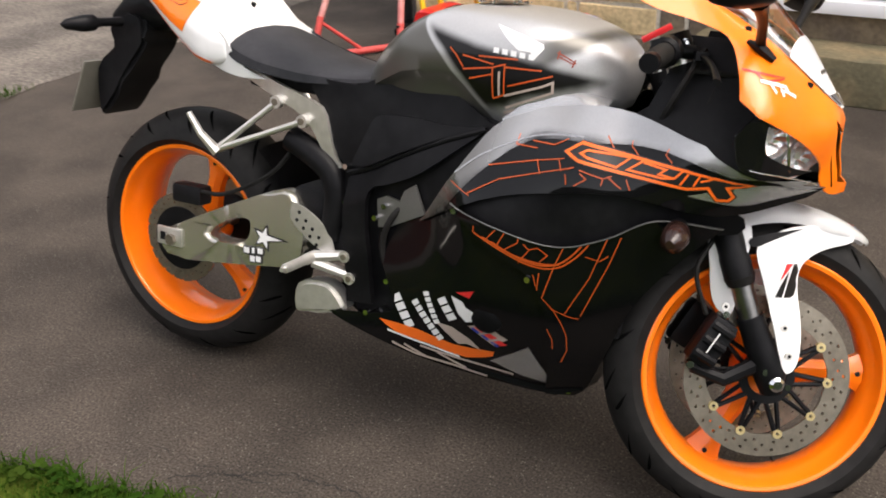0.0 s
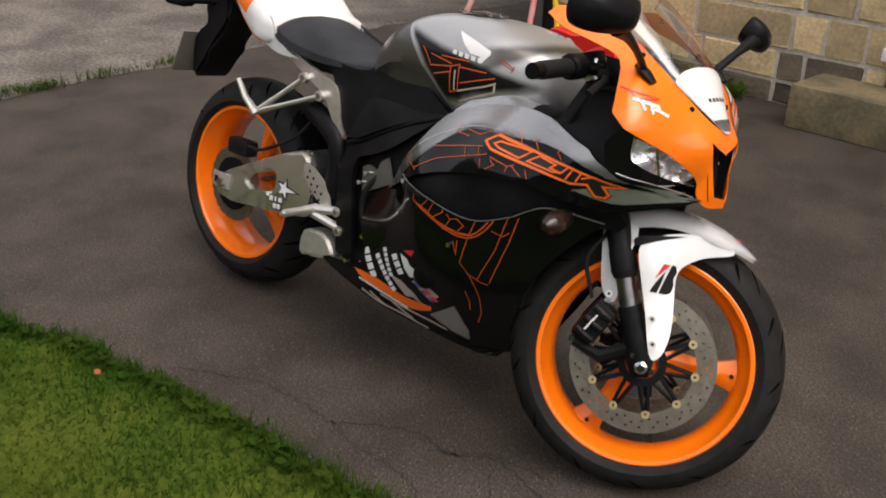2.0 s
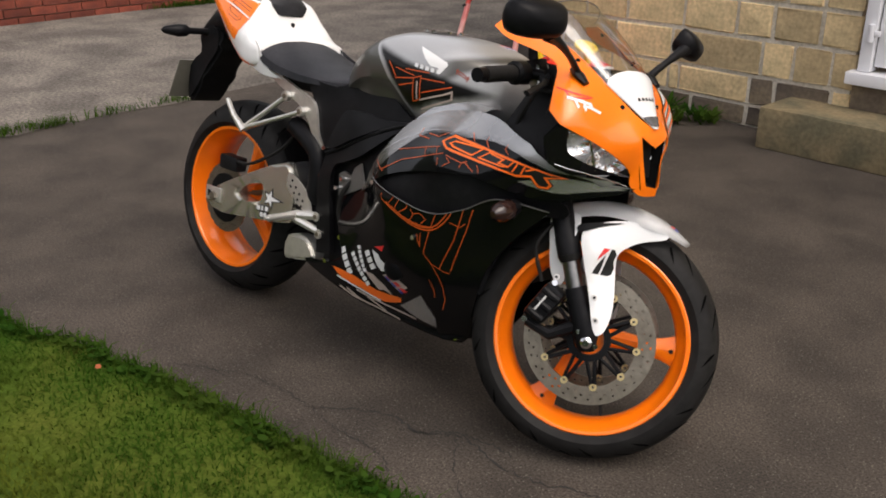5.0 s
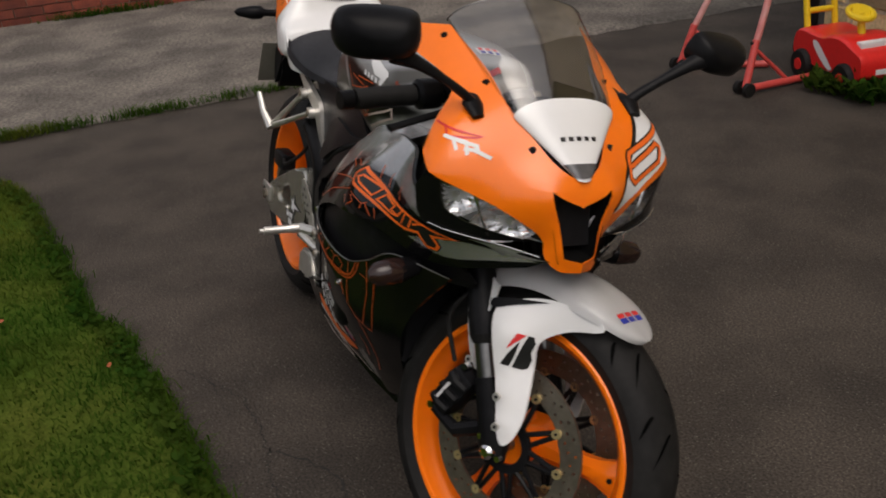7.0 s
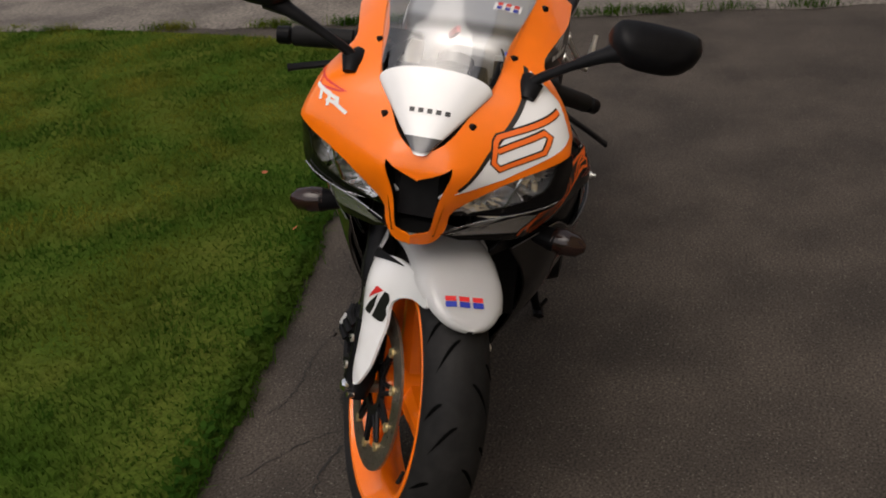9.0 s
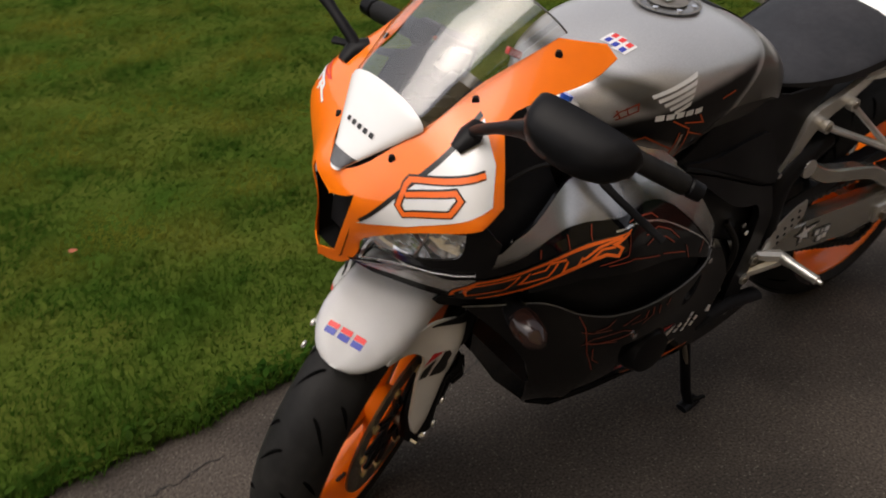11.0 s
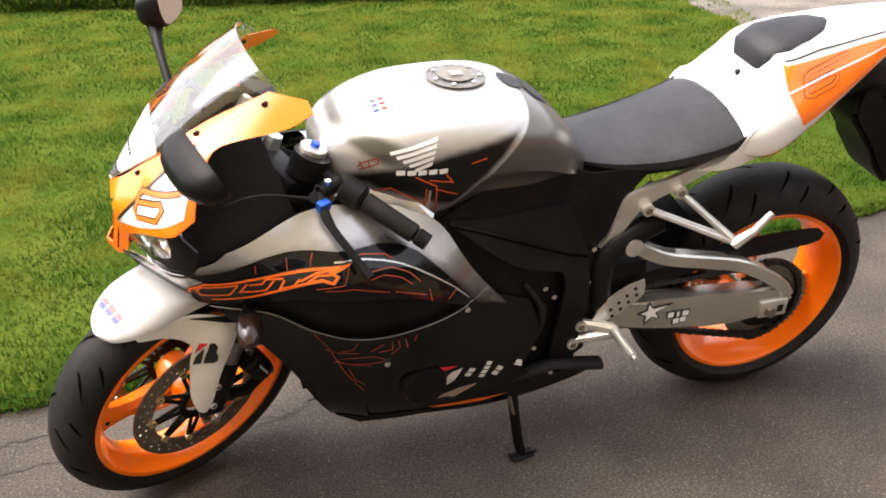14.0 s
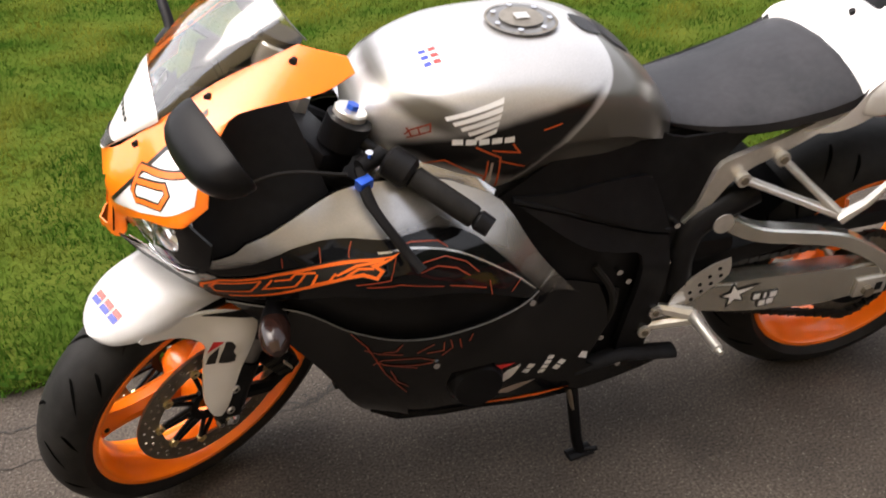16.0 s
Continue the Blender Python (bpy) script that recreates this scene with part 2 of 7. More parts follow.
def tank_paint():
    """Silver metallic that fades by airbrush into black on the front flank, with graphite knee recesses."""
    m = mat("tank_paint", (0.50, 0.50, 0.50), 0.34, metal=0.6, coat=0.25, grain=0.06, scale=400, second=(0.43, 0.43, 0.435), s2=5)
    n, l = nodes(m)
    b = n["Principled BSDF"]
    src = b.inputs["Base Color"].links[0].from_socket
    co, sep = n.new("ShaderNodeTexCoord"), n.new("ShaderNodeSeparateXYZ")
    l.new(co.outputs["Object"], sep.inputs[0])
    haze = n.new("ShaderNodeTexNoise")
    haze.inputs["Scale"].default_value = 14
    l.new(co.outputs["Object"], haze.inputs["Vector"])

    def lin(ax, az, c, soft, wob):
        """Soft mask of ax * x + az * z + c > 0."""
        t = None
        for socket, k in ((sep.outputs[0], ax), (sep.outputs[2], az), (haze.outputs[0], wob)):
            q = n.new("ShaderNodeMath")
            q.operation = "MULTIPLY_ADD"
            q.inputs[1].default_value = k
            l.new(socket, q.inputs[0])
            if t is None:
                q.inputs[2].default_value = c - wob * 0.5
            else:
                l.new(t, q.inputs[2])
            t = q.outputs[0]
        r = n.new("ShaderNodeMapRange")
        r.interpolation_type = "SMOOTHSTEP"
        r.inputs[1].default_value, r.inputs[2].default_value = -soft, soft
        l.new(t, r.inputs[0])
        return r.outputs[0]

    def both(p, q):
        x = n.new("ShaderNodeMath")
        x.operation = "MULTIPLY"
        l.new(p, x.inputs[0]), l.new(q, x.inputs[1])
        return x.outputs[0]

    knee = lin(-1.08, -1.0, 1.597, 0.004, 0.0)
    below = lin(-0.22, -1.0, 1.030, 0.010, 0.012)
    above = lin(-0.33, 1.0, -0.467, 0.014, 0.03)
    ahead = lin(1.08, 1.0, -1.612, 0.010, 0.02)
    dark = both(both(below, above), ahead)
    fang = both(both(lin(0.25, -1.0, 0.645, 0.010, 0.01), lin(-0.55, 1.0, -0.318, 0.012, 0.02)), lin(1, 0, -0.90, 0.04, 0.02))
    for mask, colour in ((fang, (0.10, 0.095, 0.085)), (knee, (0.115, 0.110, 0.100)), (dark, (0.008, 0.007, 0.007))):
        x = n.new("ShaderNodeMix")
        x.data_type = "RGBA"
        x.inputs[7].default_value = (*colour, 1)
        l.new(mask, x.inputs[0]), l.new(src, x.inputs[6])
        src = x.outputs[2]
    l.new(src, b.inputs["Base Color"])
    return m


def sweep_paint():
    """Silver metallic whose lower edge is airbrushed to smoky black."""
    m = mat("sweep_paint", (0.50, 0.50, 0.50), 0.26, metal=0.7, coat=0.6, grain=0.06, scale=400, second=(0.40, 0.40, 0.405), s2=7)
    n, l = nodes(m)
    b = n["Principled BSDF"]
    src = b.inputs["Base Color"].links[0].from_socket
    co, sep, haze = n.new("ShaderNodeTexCoord"), n.new("ShaderNodeSeparateXYZ"), n.new("ShaderNodeTexNoise")
    haze.inputs["Scale"].default_value, haze.inputs["Detail"].default_value = 9, 3
    l.new(co.outputs["Object"], sep.inputs[0]), l.new(co.outputs["Object"], haze.inputs["Vector"])
    total = None
    for ax, c, soft in ((0.0, -0.716, 0.020), (0.277, -1.044, 0.018), (-0.95, 0.175, 0.030)):
        f, g, r = n.new("ShaderNodeMath"), n.new("ShaderNodeMath"), n.new("ShaderNodeMapRange")
        f.operation = g.operation = "MULTIPLY_ADD"
        f.inputs[1].default_value, f.inputs[2].default_value = ax, c
        g.inputs[1].default_value = 0.05
        l.new(sep.outputs[0], f.inputs[0])
        k = n.new("ShaderNodeMath")
        k.operation = "ADD"
        l.new(f.outputs[0], k.inputs[0]), l.new(sep.outputs[2], k.inputs[1])
        l.new(haze.outputs[0], g.inputs[0]), l.new(k.outputs[0], g.inputs[2])
        r.interpolation_type = "SMOOTHSTEP"
        r.inputs[1].default_value, r.inputs[2].default_value = 0.010, 0.022 + soft * 0.9
        r.inputs[3].default_value, r.inputs[4].default_value = 1.0, 0.0
        l.new(g.outputs[0], r.inputs[0])
        if total is None:
            total = r.outputs[0]
        else:
            x = n.new("ShaderNodeMath")
            x.operation = "MULTIPLY"
            l.new(total, x.inputs[0]), l.new(r.outputs[0], x.inputs[1])
            total = x.outputs[0]
    x = n.new("ShaderNodeMix")
    x.data_type = "RGBA"
    x.inputs[7].default_value = (0.012, 0.011, 0.010, 1)
    fade, tail_mix = n.new("ShaderNodeMapRange"), n.new("ShaderNodeMix")  # graphite towards the rear end
    fade.interpolation_type = "SMOOTHSTEP"
    fade.inputs[1].default_value, fade.inputs[2].default_value = 0.79, 0.93
    tail_mix.data_type = "RGBA"
    tail_mix.inputs[6].default_value = (0.16, 0.153, 0.142, 1)
    l.new(sep.outputs[0], fade.inputs[0]), l.new(fade.outputs[0], tail_mix.inputs[0]), l.new(src, tail_mix.inputs[7])
    src = tail_mix.outputs[2]
    l.new(total, x.inputs[0]), l.new(src, x.inputs[6]), l.new(x.outputs[2], b.inputs["Base Color"])
    return m


TANK_PAINT = tank_paint()
SWEEP_PAINT = sweep_paint()
LAMP_METAL = mat("lamp_reflector", (0.90, 0.90, 0.91), 0.16, metal=0.8, grain=0.1, scale=60)
LAMP_SHELL = mat("lamp_shell", (0.80, 0.80, 0.81), 0.20, metal=0.2, grain=0.35, scale=35)
TREAD_CUT = mat("tread_cut", (0.003, 0.003, 0.003), 0.9, spec=0.0, grain=0.2)
# chrome slider: low grey colour stands in for its dark surroundings' reflection
SLIDER = mat("dark_reflecting_slider", (0.22, 0.215, 0.21), 0.3, metal=1.0, grain=0.15, scale=40)
INTAKE_BLACK = mat("duct_plastic", (0.004, 0.004, 0.004), 0.8, spec=0.05, grain=0.2)


# ---- mesh helpers ----
def finish(name, bm, material, parent=None, label="", smooth=True, recalc=True):
    if recalc:
        bmesh.ops.recalc_face_normals(bm, faces=bm.faces)
    me = bpy.data.meshes.new(name)
    bm.to_mesh(me)
    bm.free()
    if smooth:
        me.shade_smooth()
        me.set_sharp_from_angle(angle=radians(38))
    for m in material if isinstance(material, (list, tuple)) else [material]:
        me.materials.append(m)
    ob = new(name, me)
    ob.parent = parent
    if label:
        tagged(ob, label)
    return ob


def part(name, bm, material, parent, label="", smooth=True):
    return finish(name, bm, material, parent, label, smooth)


def box(x0, x1, y0, y1, z0, z1, bevel=0.0, bm=None, m=None):
    bm = bm or bmesh.new()
    r = bmesh.ops.create_cube(bm, size=1)
    vs = r["verts"]
    for v in vs:
        v.co = Vector((x0 + (v.co.x + 0.5) * (x1 - x0), y0 + (v.co.y + 0.5) * (y1 - y0), z0 + (v.co.z + 0.5) * (z1 - z0)))
    if bevel:
        es = list({e for v in vs for e in v.link_edges})
        g = bmesh.ops.bevel(bm, geom=es, offset=bevel, segments=2, affect="EDGES", profile=0.6)
        vs = list({v for f in g["faces"] for v in f.verts} | {v for v in vs if v.is_valid})
    if m is not None:
        bmesh.ops.transform(bm, matrix=m, verts=vs)
    return bm


def lathe(profile, steps=64, bm=None, closed=True):
    """Turns (radius, y) points round the y axis; closed joins the last point to the first."""
    bm = bm or bmesh.new()
    rings = []
    for k in range(steps):
        a = 2 * math.pi * k / steps
        rings.append([bm.verts.new((r * math.cos(a), y, r * math.sin(a))) for r, y in profile])
    n = len(profile)
    for k in range(steps):
        a, b = rings[k], rings[(k + 1) % steps]
        for i in range(n if closed else n - 1):
            j = (i + 1) % n
            bm.faces.new((a[i], a[j], b[j], b[i]))
    return bm


def rod(points, radius, sides=10, bm=None, caps=True, flat=1.0):
    """A round bar along the points; radius may be a list."""
    bm = bm or bmesh.new()
    pts = [Vector(p) for p in points]
    rad = radius if isinstance(radius, (list, tuple)) else [radius] * len(pts)
    rings = []
    up = Vector((0.31, 0.17, 0.93))
    for i, p in enumerate(pts):
        d = (pts[min(i + 1, len(pts) - 1)] - pts[max(i - 1, 0)]).normalized()
        s = d.cross(up)
        if s.length < 0.05:
            s = d.cross(Vector((1, 0, 0)))
        s.normalize()
        u = s.cross(d).normalized()
        up = u
        rings.append([bm.verts.new(p + (s * math.cos(a) + u * math.sin(a) * flat) * rad[i]) for a in (2 * math.pi * k / sides for k in range(sides))])
    for a, b in zip(rings, rings[1:]):
        for k in range(sides):
            bm.faces.new((a[k], a[(k + 1) % sides], b[(k + 1) % sides], b[k]))
    if caps:
        bm.faces.new(list(reversed(rings[0])))
        bm.faces.new(rings[-1])
    return bm


def smooth_line(points, n=8):
    """A smooth curve through the points (Catmull-Rom)."""
    p = [Vector(q) for q in points]
    p = [p[0] * 2 - p[1]] + p + [p[-1] * 2 - p[-2]]
    out = []
    for i in range(1, len(p) - 2):
        for k in range(n):
            t = k / n
            a, b, c, d = p[i - 1 : i + 3]
            out.append(0.5 * (2 * b + (c - a) * t + (2 * a - 5 * b + 4 * c - d) * t * t + (3 * b - a - 3 * c + d) * t**3))
    return out + [p[-2]]


def loft(sections, closed=True, caps=True, bm=None):
    """Joins rings of equally many points."""
    bm = bm or bmesh.new()
    rings = [[bm.verts.new(p) for p in s] for s in sections]
    n = len(rings[0])
    for a, b in zip(rings, rings[1:]):
        for k in range(n if closed else n - 1):
            bm.faces.new((a[k], a[(k + 1) % n], b[(k + 1) % n], b[k]))
    if caps and closed:
        bm.faces.new(list(reversed(rings[0])))
        bm.faces.new(rings[-1])
    return bm


# ---- the ground and the walls ----
EDGE = [(-2.95, -6.0), (-2.62, -4.2), (-2.25, -2.3), (-1.95, -1.25), (-1.72, -1.06), (-1.3, -0.89), (-0.31, -0.70), (0.12, -0.58), (0.54, -0.49), (1.0, -0.42), (1.56, -0.34), (2.0, -0.27), (4.0, 0.1), (9.0, 1.4), (25.0, 6.0)]
bm = bmesh.new()
lo = [bm.verts.new(p) for p in ((-80, -80, 0), (80, -80, 0), (80, 80, 0), (-80, 80, 0))]
bm.faces.new(lo)
ground = tagged(finish("ground", bm, TARMAC), "worn dark tarmac driveway with fine cracks", "driveway", kind="structure")
# older, paler surface behind, a thin layer with a broken edge
rng = random.Random(4)
bm = bmesh.new()
rim = [(-2.45 - 0.06 * math.sin(y * 0.7) + rng.uniform(-0.035, 0.035), y * 1.0) for y in np.arange(-14, 14, 0.12)]
a = [bm.verts.new((x, y, 0.003)) for x, y in rim]
b = [bm.verts.new((x - 0.05, y, 0.022)) for x, y in rim]
c = [bm.verts.new((-40, y, 0.03)) for x, y in rim]
for k in range(len(rim) - 1):
    bm.faces.new((a[k], a[k + 1], b[k + 1], b[k]))
    bm.faces.new((b[k], b[k + 1], c[k + 1], c[k]))
tagged(finish("road", bm, OLD_TARMAC), "old pale patchy tarmac with a broken edge", "road", kind="structure")
# lawn soil under the grass
bm = bmesh.new()
lawn_edge = smooth_line([(x, y, 0.012) for x, y in EDGE], 8)
lawn_edge = [p + Vector((0, rng.uniform(-0.02, 0.012), 0)) for p in lawn_edge]
bm.faces.new([bm.verts.new(p) for p in lawn_edge] + [bm.verts.new(p) for p in ((25, -40, 0.012), (-3.6, -40, 0.012))])
tagged(finish("lawn_soil", bm, SOIL), "mossy soil of the lawn", "soil", kind="structure")
# house wall of sandstone: a mortar core that the stones stand proud of
tagged(finish("wall_north", box(-1.36, 0.62, 3.062, 3.45, 0, 4.8), MORTAR), "sandstone block house wall with pale mortar", "wall", kind="structure")
# unseen upper wall; its height and darker stone keep the left side dim
tagged(finish("wall_north_upper", box(0.62, 9.0, 3.062, 3.45, 2.35, 4.8), SAND), "unseen upper house wall, raised to shade the left side", "wall", kind="structure")
tagged(finish("wall_north_far", box(1.66, 9.0, 3.062, 3.45, 0, 2.35), SAND), "house wall beyond the door", "wall", kind="structure")
tagged(finish("wall_return", box(-1.36, -1.0, 3.45, 9.0, 0, 4.8), SAND), "side of the house", "wall", kind="structure")
# unseen roof, added on top to close the house
tagged(finish("roof", box(-1.5, 9.1, 2.95, 9.1, 4.8, 4.92), MORTAR_RED), "unseen plain flat roof added to close the house", "roof", kind="structure")
# brick boundary wall: its core, behind the bricks
tagged(finish("wall_west", box(-6.1, -5.815, -14, 14, 0, 1.25, 0.01), MORTAR_RED), "red brick boundary wall", "wall", kind="structure")
# unseen dark hedges, added all round to close garden, street and reflections
hedge = bmesh.new()
for x0, x1, y0, y1, h in ((-3.0, 27.0, -10.0, -9.0, 2.6), (26.0, 27.0, -9.0, 14.0, 4.2), (-14.0, -13.0, -16.0, 14.0, 5.0), (-13.0, -1.4, 13.0, 14.0, 5.0), (-13.0, -3.0, -16.0, -15.0, 4.0)):
    box(x0, x1, y0, y1, 0.0, h, 0.1, hedge)
tagged(finish("backdrop", hedge, HEDGE), "unseen dark hedges added to close the plot", "hedge", kind="structure")
# a crack net in the tarmac
bm = bmesh.new()


def crack(points, width, seed):
    r = random.Random(seed)
    p = smooth_line([(x, y, 0) for x, y in points], 14)
    prev = None
    for k, q in enumerate(p):
        d = (p[min(k + 1, len(p) - 1)] - p[max(k - 1, 0)]).normalized()
        n = Vector((-d.y, d.x, 0))
        o = n * r.uniform(-0.008, 0.008)
        w = width * r.uniform(0.25, 1.0)
        pair = [bm.verts.new((q + o + n * w * s).to_tuple()[:2] + (0.0015,)) for s in (0.5, -0.5)]
        if prev:
            bm.faces.new((*prev, pair[1], pair[0]))
        prev = pair


crack([(1.55, -0.215), (1.70, -0.185), (1.82, -0.165), (1.95, -0.150), (2.2, -0.16)], 0.008, 7)
crack([(1.016, -0.194), (1.096, -0.146), (1.174, -0.088), (1.30, -0.07)], 0.008, 8)
crack([(0.30, -0.46), (0.508, -0.329), (0.553, -0.321), (0.642, -0.307), (0.759, -0.300), (0.9, -0.31), (1.032, -0.301), (1.14, -0.33)], 0.006, 1)
crack([(0.78, -0.30), (0.93, -0.18), (1.066, -0.17), (1.143, -0.104), (1.36, -0.12), (1.55, -0.05), (1.719, -0.055), (2.05, 0.02), (2.6, 0.05)], 0.009, 2)
crack([(1.143, -0.104), (1.22, -0.20), (1.36, -0.30)], 0.005, 3)
crack([(0.2, -0.40), (0.42, -0.385), (0.6, -0.36)], 0.003, 5)
tagged(finish("tarmac_crack", bm, CRACK), "fine dark cracks in the tarmac", "crack", kind="structure")

from mathutils.bvhtree import BVHTree
from mathutils.geometry import tessellate_polygon


# ---- shaping helpers for panels ----
def tps(points):
    """A smooth height over a plane, through the points (a, b, height)."""
    p = np.array(points, float)
    n = len(p)
    r2 = ((p[:, None, :2] - p[None, :, :2]) ** 2).sum(2)
    k = np.where(r2 > 1e-12, 0.5 * r2 * np.log(np.maximum(r2, 1e-12)), 0.0) + np.eye(n) * 4e-6
    q = np.c_[np.ones(n), p[:, :2]]
    w = np.linalg.solve(np.block([[k, q], [q.T, np.zeros((3, 3))]]), np.r_[p[:, 2], np.zeros(3)])

    def f(a, b):
        d = (p[:, 0] - a) ** 2 + (p[:, 1] - b) ** 2
        return float(w[:n] @ np.where(d > 1e-12, 0.5 * d * np.log(np.maximum(d, 1e-12)), 0.0) + w[n] + w[n + 1] * a + w[n + 2] * b)

    return f


def rounded(outline, n=4, sharp=()):
    """The closed outline as a smooth curve; corners listed in sharp stay."""
    m, out = len(outline), []
    for i in range(m):
        a, b, c, d = (Vector(outline[(i + k) % m]) for k in (-1, 0, 1, 2))
        if i in sharp:
            a = b * 2 - c
        if (i + 1) % m in sharp:
            d = c * 2 - b
        for k in range(n):
            t = k / n
            out.append(tuple(0.5 * (2 * b + (c - a) * t + (2 * a - 5 * b + 4 * c - d) * t * t + (3 * b - a - 3 * c + d) * t**3)))
    return out


def sheet(outline, cell=0.02, bm=None, hole=()):
    """A flat polygon in (x, z) cut into small cells."""
    one = bmesh.new()
    ring = [one.verts.new((a, 0, b)) for a, b in [*outline, *hole]]
    for tri in tessellate_polygon([[(a, b, 0) for a, b in o] for o in (outline, hole) if o]):
        if len(set(tri)) == 3:
            one.faces.new([ring[i] for i in tri])
    for axis in (0, 2):
        lo, hi = min(v.co[axis] for v in one.verts), max(v.co[axis] for v in one.verts)
        for k in range(math.floor(lo / cell) + 1, math.ceil(hi / cell)):
            co, no = [0, 0, 0], [0, 0, 0]
            co[axis], no[axis] = k * cell, 1
            bmesh.ops.bisect_plane(one, geom=one.verts[:] + one.edges[:] + one.faces[:], plane_co=co, plane_no=no, dist=1e-6)
    if bm is None:
        return one
    me = bpy.data.meshes.new("tmp")
    one.to_mesh(me)
    one.free()
    bm.from_mesh(me)
    bpy.data.meshes.remove(me)
    return bm


def skin(outline, place, off=0.0, thick=0.004, cell=0.02, hole=()):
    """A curved panel: the outline in two coordinates, laid on the surface by place(a, b, off)."""
    bm = sheet(outline, cell, None, hole)
    for v in bm.verts:
        v.co = Vector(place(v.co.x, v.co.z, off))
    if thick:
        top = bm.faces[:]
        r = bmesh.ops.extrude_face_region(bm, geom=top)
        new_v = [g for g in r["geom"] if isinstance(g, bmesh.types.BMVert)]
        inner = Vector(place(outline[0][0], outline[0][1], off)) - Vector(place(outline[0][0], outline[0][1], off - thick))
        for v in new_v:
            v.co -= inner
    return bm


def tree_of(*obs):
    """One ray target from several parts that share the bike's own frame."""
    vs, fs = [], []
    for ob in obs:
        k = len(vs)
        vs += [v.co.copy() for v in ob.data.vertices]
        fs += [[i + k for i in p.vertices] for p in ob.data.polygons]
    return BVHTree.FromPolygons(vs, fs)


def laid(bm, tree, origin, u, v, off=0.0014, reach=0.35):
    """Lays a flat sheet (x along u, z along v) onto the target, along the plane's normal."""
    o, u, v = Vector(origin), Vector(u).normalized(), Vector(v).normalized()
    n = u.cross(v).normalized()
    last = 0.0
    lost = []
    for w in bm.verts:
        p = o + u * w.co.x + v * w.co.z
        hit = tree.ray_cast(p + n * reach, -n, reach * 2)
        if hit[0] is None:
            lost.append(w)
        else:
            w.co = hit[0] + n * off
    bmesh.ops.delete(bm, geom=lost, context="VERTS")
    return bm


def stroke(points, width, bm=None, closed=False):
    """A flat band along a line of (a, b) points, with mitred corners, in the (x, z) plane."""
    bm = bm or bmesh.new()
    p = [Vector((a, b)) for a, b in points]
    n = len(p)
    sides = []
    for i in range(n):
        a, b = (p[i - 1], p[(i + 1) % n]) if closed else (p[max(i - 1, 0)], p[min(i + 1, n - 1)])
        d1 = (p[i] - a).normalized() if (p[i] - a).length > 1e-9 else (b - p[i]).normalized()
        d2 = (b - p[i]).normalized() if (b - p[i]).length > 1e-9 else d1
        n1, n2 = Vector((-d1.y, d1.x)), Vector((-d2.y, d2.x))
        m = (n1 + n2)
        m = m.normalized() if m.length > 1e-6 else n1
        k = width / 2 / max(0.4, m.dot(n1))
        sides.append((p[i] + m * k, p[i] - m * k))
    for i in range(n if closed else n - 1):
        (a, b), (c, d) = sides[i], sides[(i + 1) % n]
        seg = max(1, int((p[(i + 1) % n] - p[i]).length / 0.012))
        for s in range(seg):
            q = [a.lerp(c, s / seg), a.lerp(c, (s + 1) / seg), b.lerp(d, (s + 1) / seg), b.lerp(d, s / seg)]
            bm.faces.new([bm.verts.new((w.x, 0, w.y)) for w in q])
    return bm


# ---- the motorcycle: x ahead from the rear axle, y to its left, z up ----
bike = tagged(new("motorcycle"), "orange, white, silver and black sports motorcycle leaning on its side stand", "motorcycle")
bike.matrix_world = pose(0.0191, -0.0056, 0.0135, -10.53, 0, 3.33)
RAKE = radians(22.5)
FORK = Vector((-math.sin(RAKE), 0, math.cos(RAKE)))
STEER = Matrix.Translation((1.3530, 0.0, 0.2785)) @ Matrix.Rotation(radians(28), 4, FORK)


def steered(ob):
    ob.matrix_basis = STEER
    return ob


# side fairings
FAIR = tps([(0.80, 0.545, 0.24), (0.963, 0.445, 0.24), (1.01, 0.155, 0.07), (1.015, 0.515, 0.245), (1.276, 0.578, 0.15), (0.98, 0.19, 0.115),
            (0.766, 0.305, 0.195), (0.589, 0.236, 0.165), (0.852, 0.22, 0.15), (0.845, 0.70, 0.175), (1.037, 0.690, 0.240), (1.31, 0.632, 0.165),
            (1.245, 0.735, 0.205), (1.42, 0.655, 0.05), (0.73, 0.515, 0.19), (1.10, 0.752, 0.165), (0.98, 0.755, 0.15), (0.90, 0.66, 0.215), (1.15, 0.42, 0.17), (1.07, 0.25, 0.12), (0.62, 0.42, 0.17)])


def on_fair(side):
    return lambda a, b, off: (a, side * (FAIR(a, b) + off), b)


UPPER = rounded([(0.690, 0.492), (0.785, 0.622), (0.838, 0.705), (0.90, 0.738), (0.942, 0.752), (1.043, 0.766), (1.138, 0.755), (1.245, 0.728), (1.265, 0.710), (1.33, 0.675), (1.425, 0.660), (1.40, 0.642), (1.27, 0.604), (1.12, 0.628), (0.98, 0.612), (0.85, 0.575)], 3, (0, 7, 8, 10, 11))
LOWER = rounded([(0.785, 0.556), (0.90, 0.532), (1.012, 0.516), (1.10, 0.545), (1.18, 0.588), (1.282, 0.578), (1.21, 0.50), (1.14, 0.40), (1.095, 0.29), (1.05, 0.19), (1.02, 0.158), (0.965, 0.155), (0.985, 0.25), (0.99, 0.36), (0.962, 0.447), (0.88, 0.49)], 3, (0, 5, 10, 11))
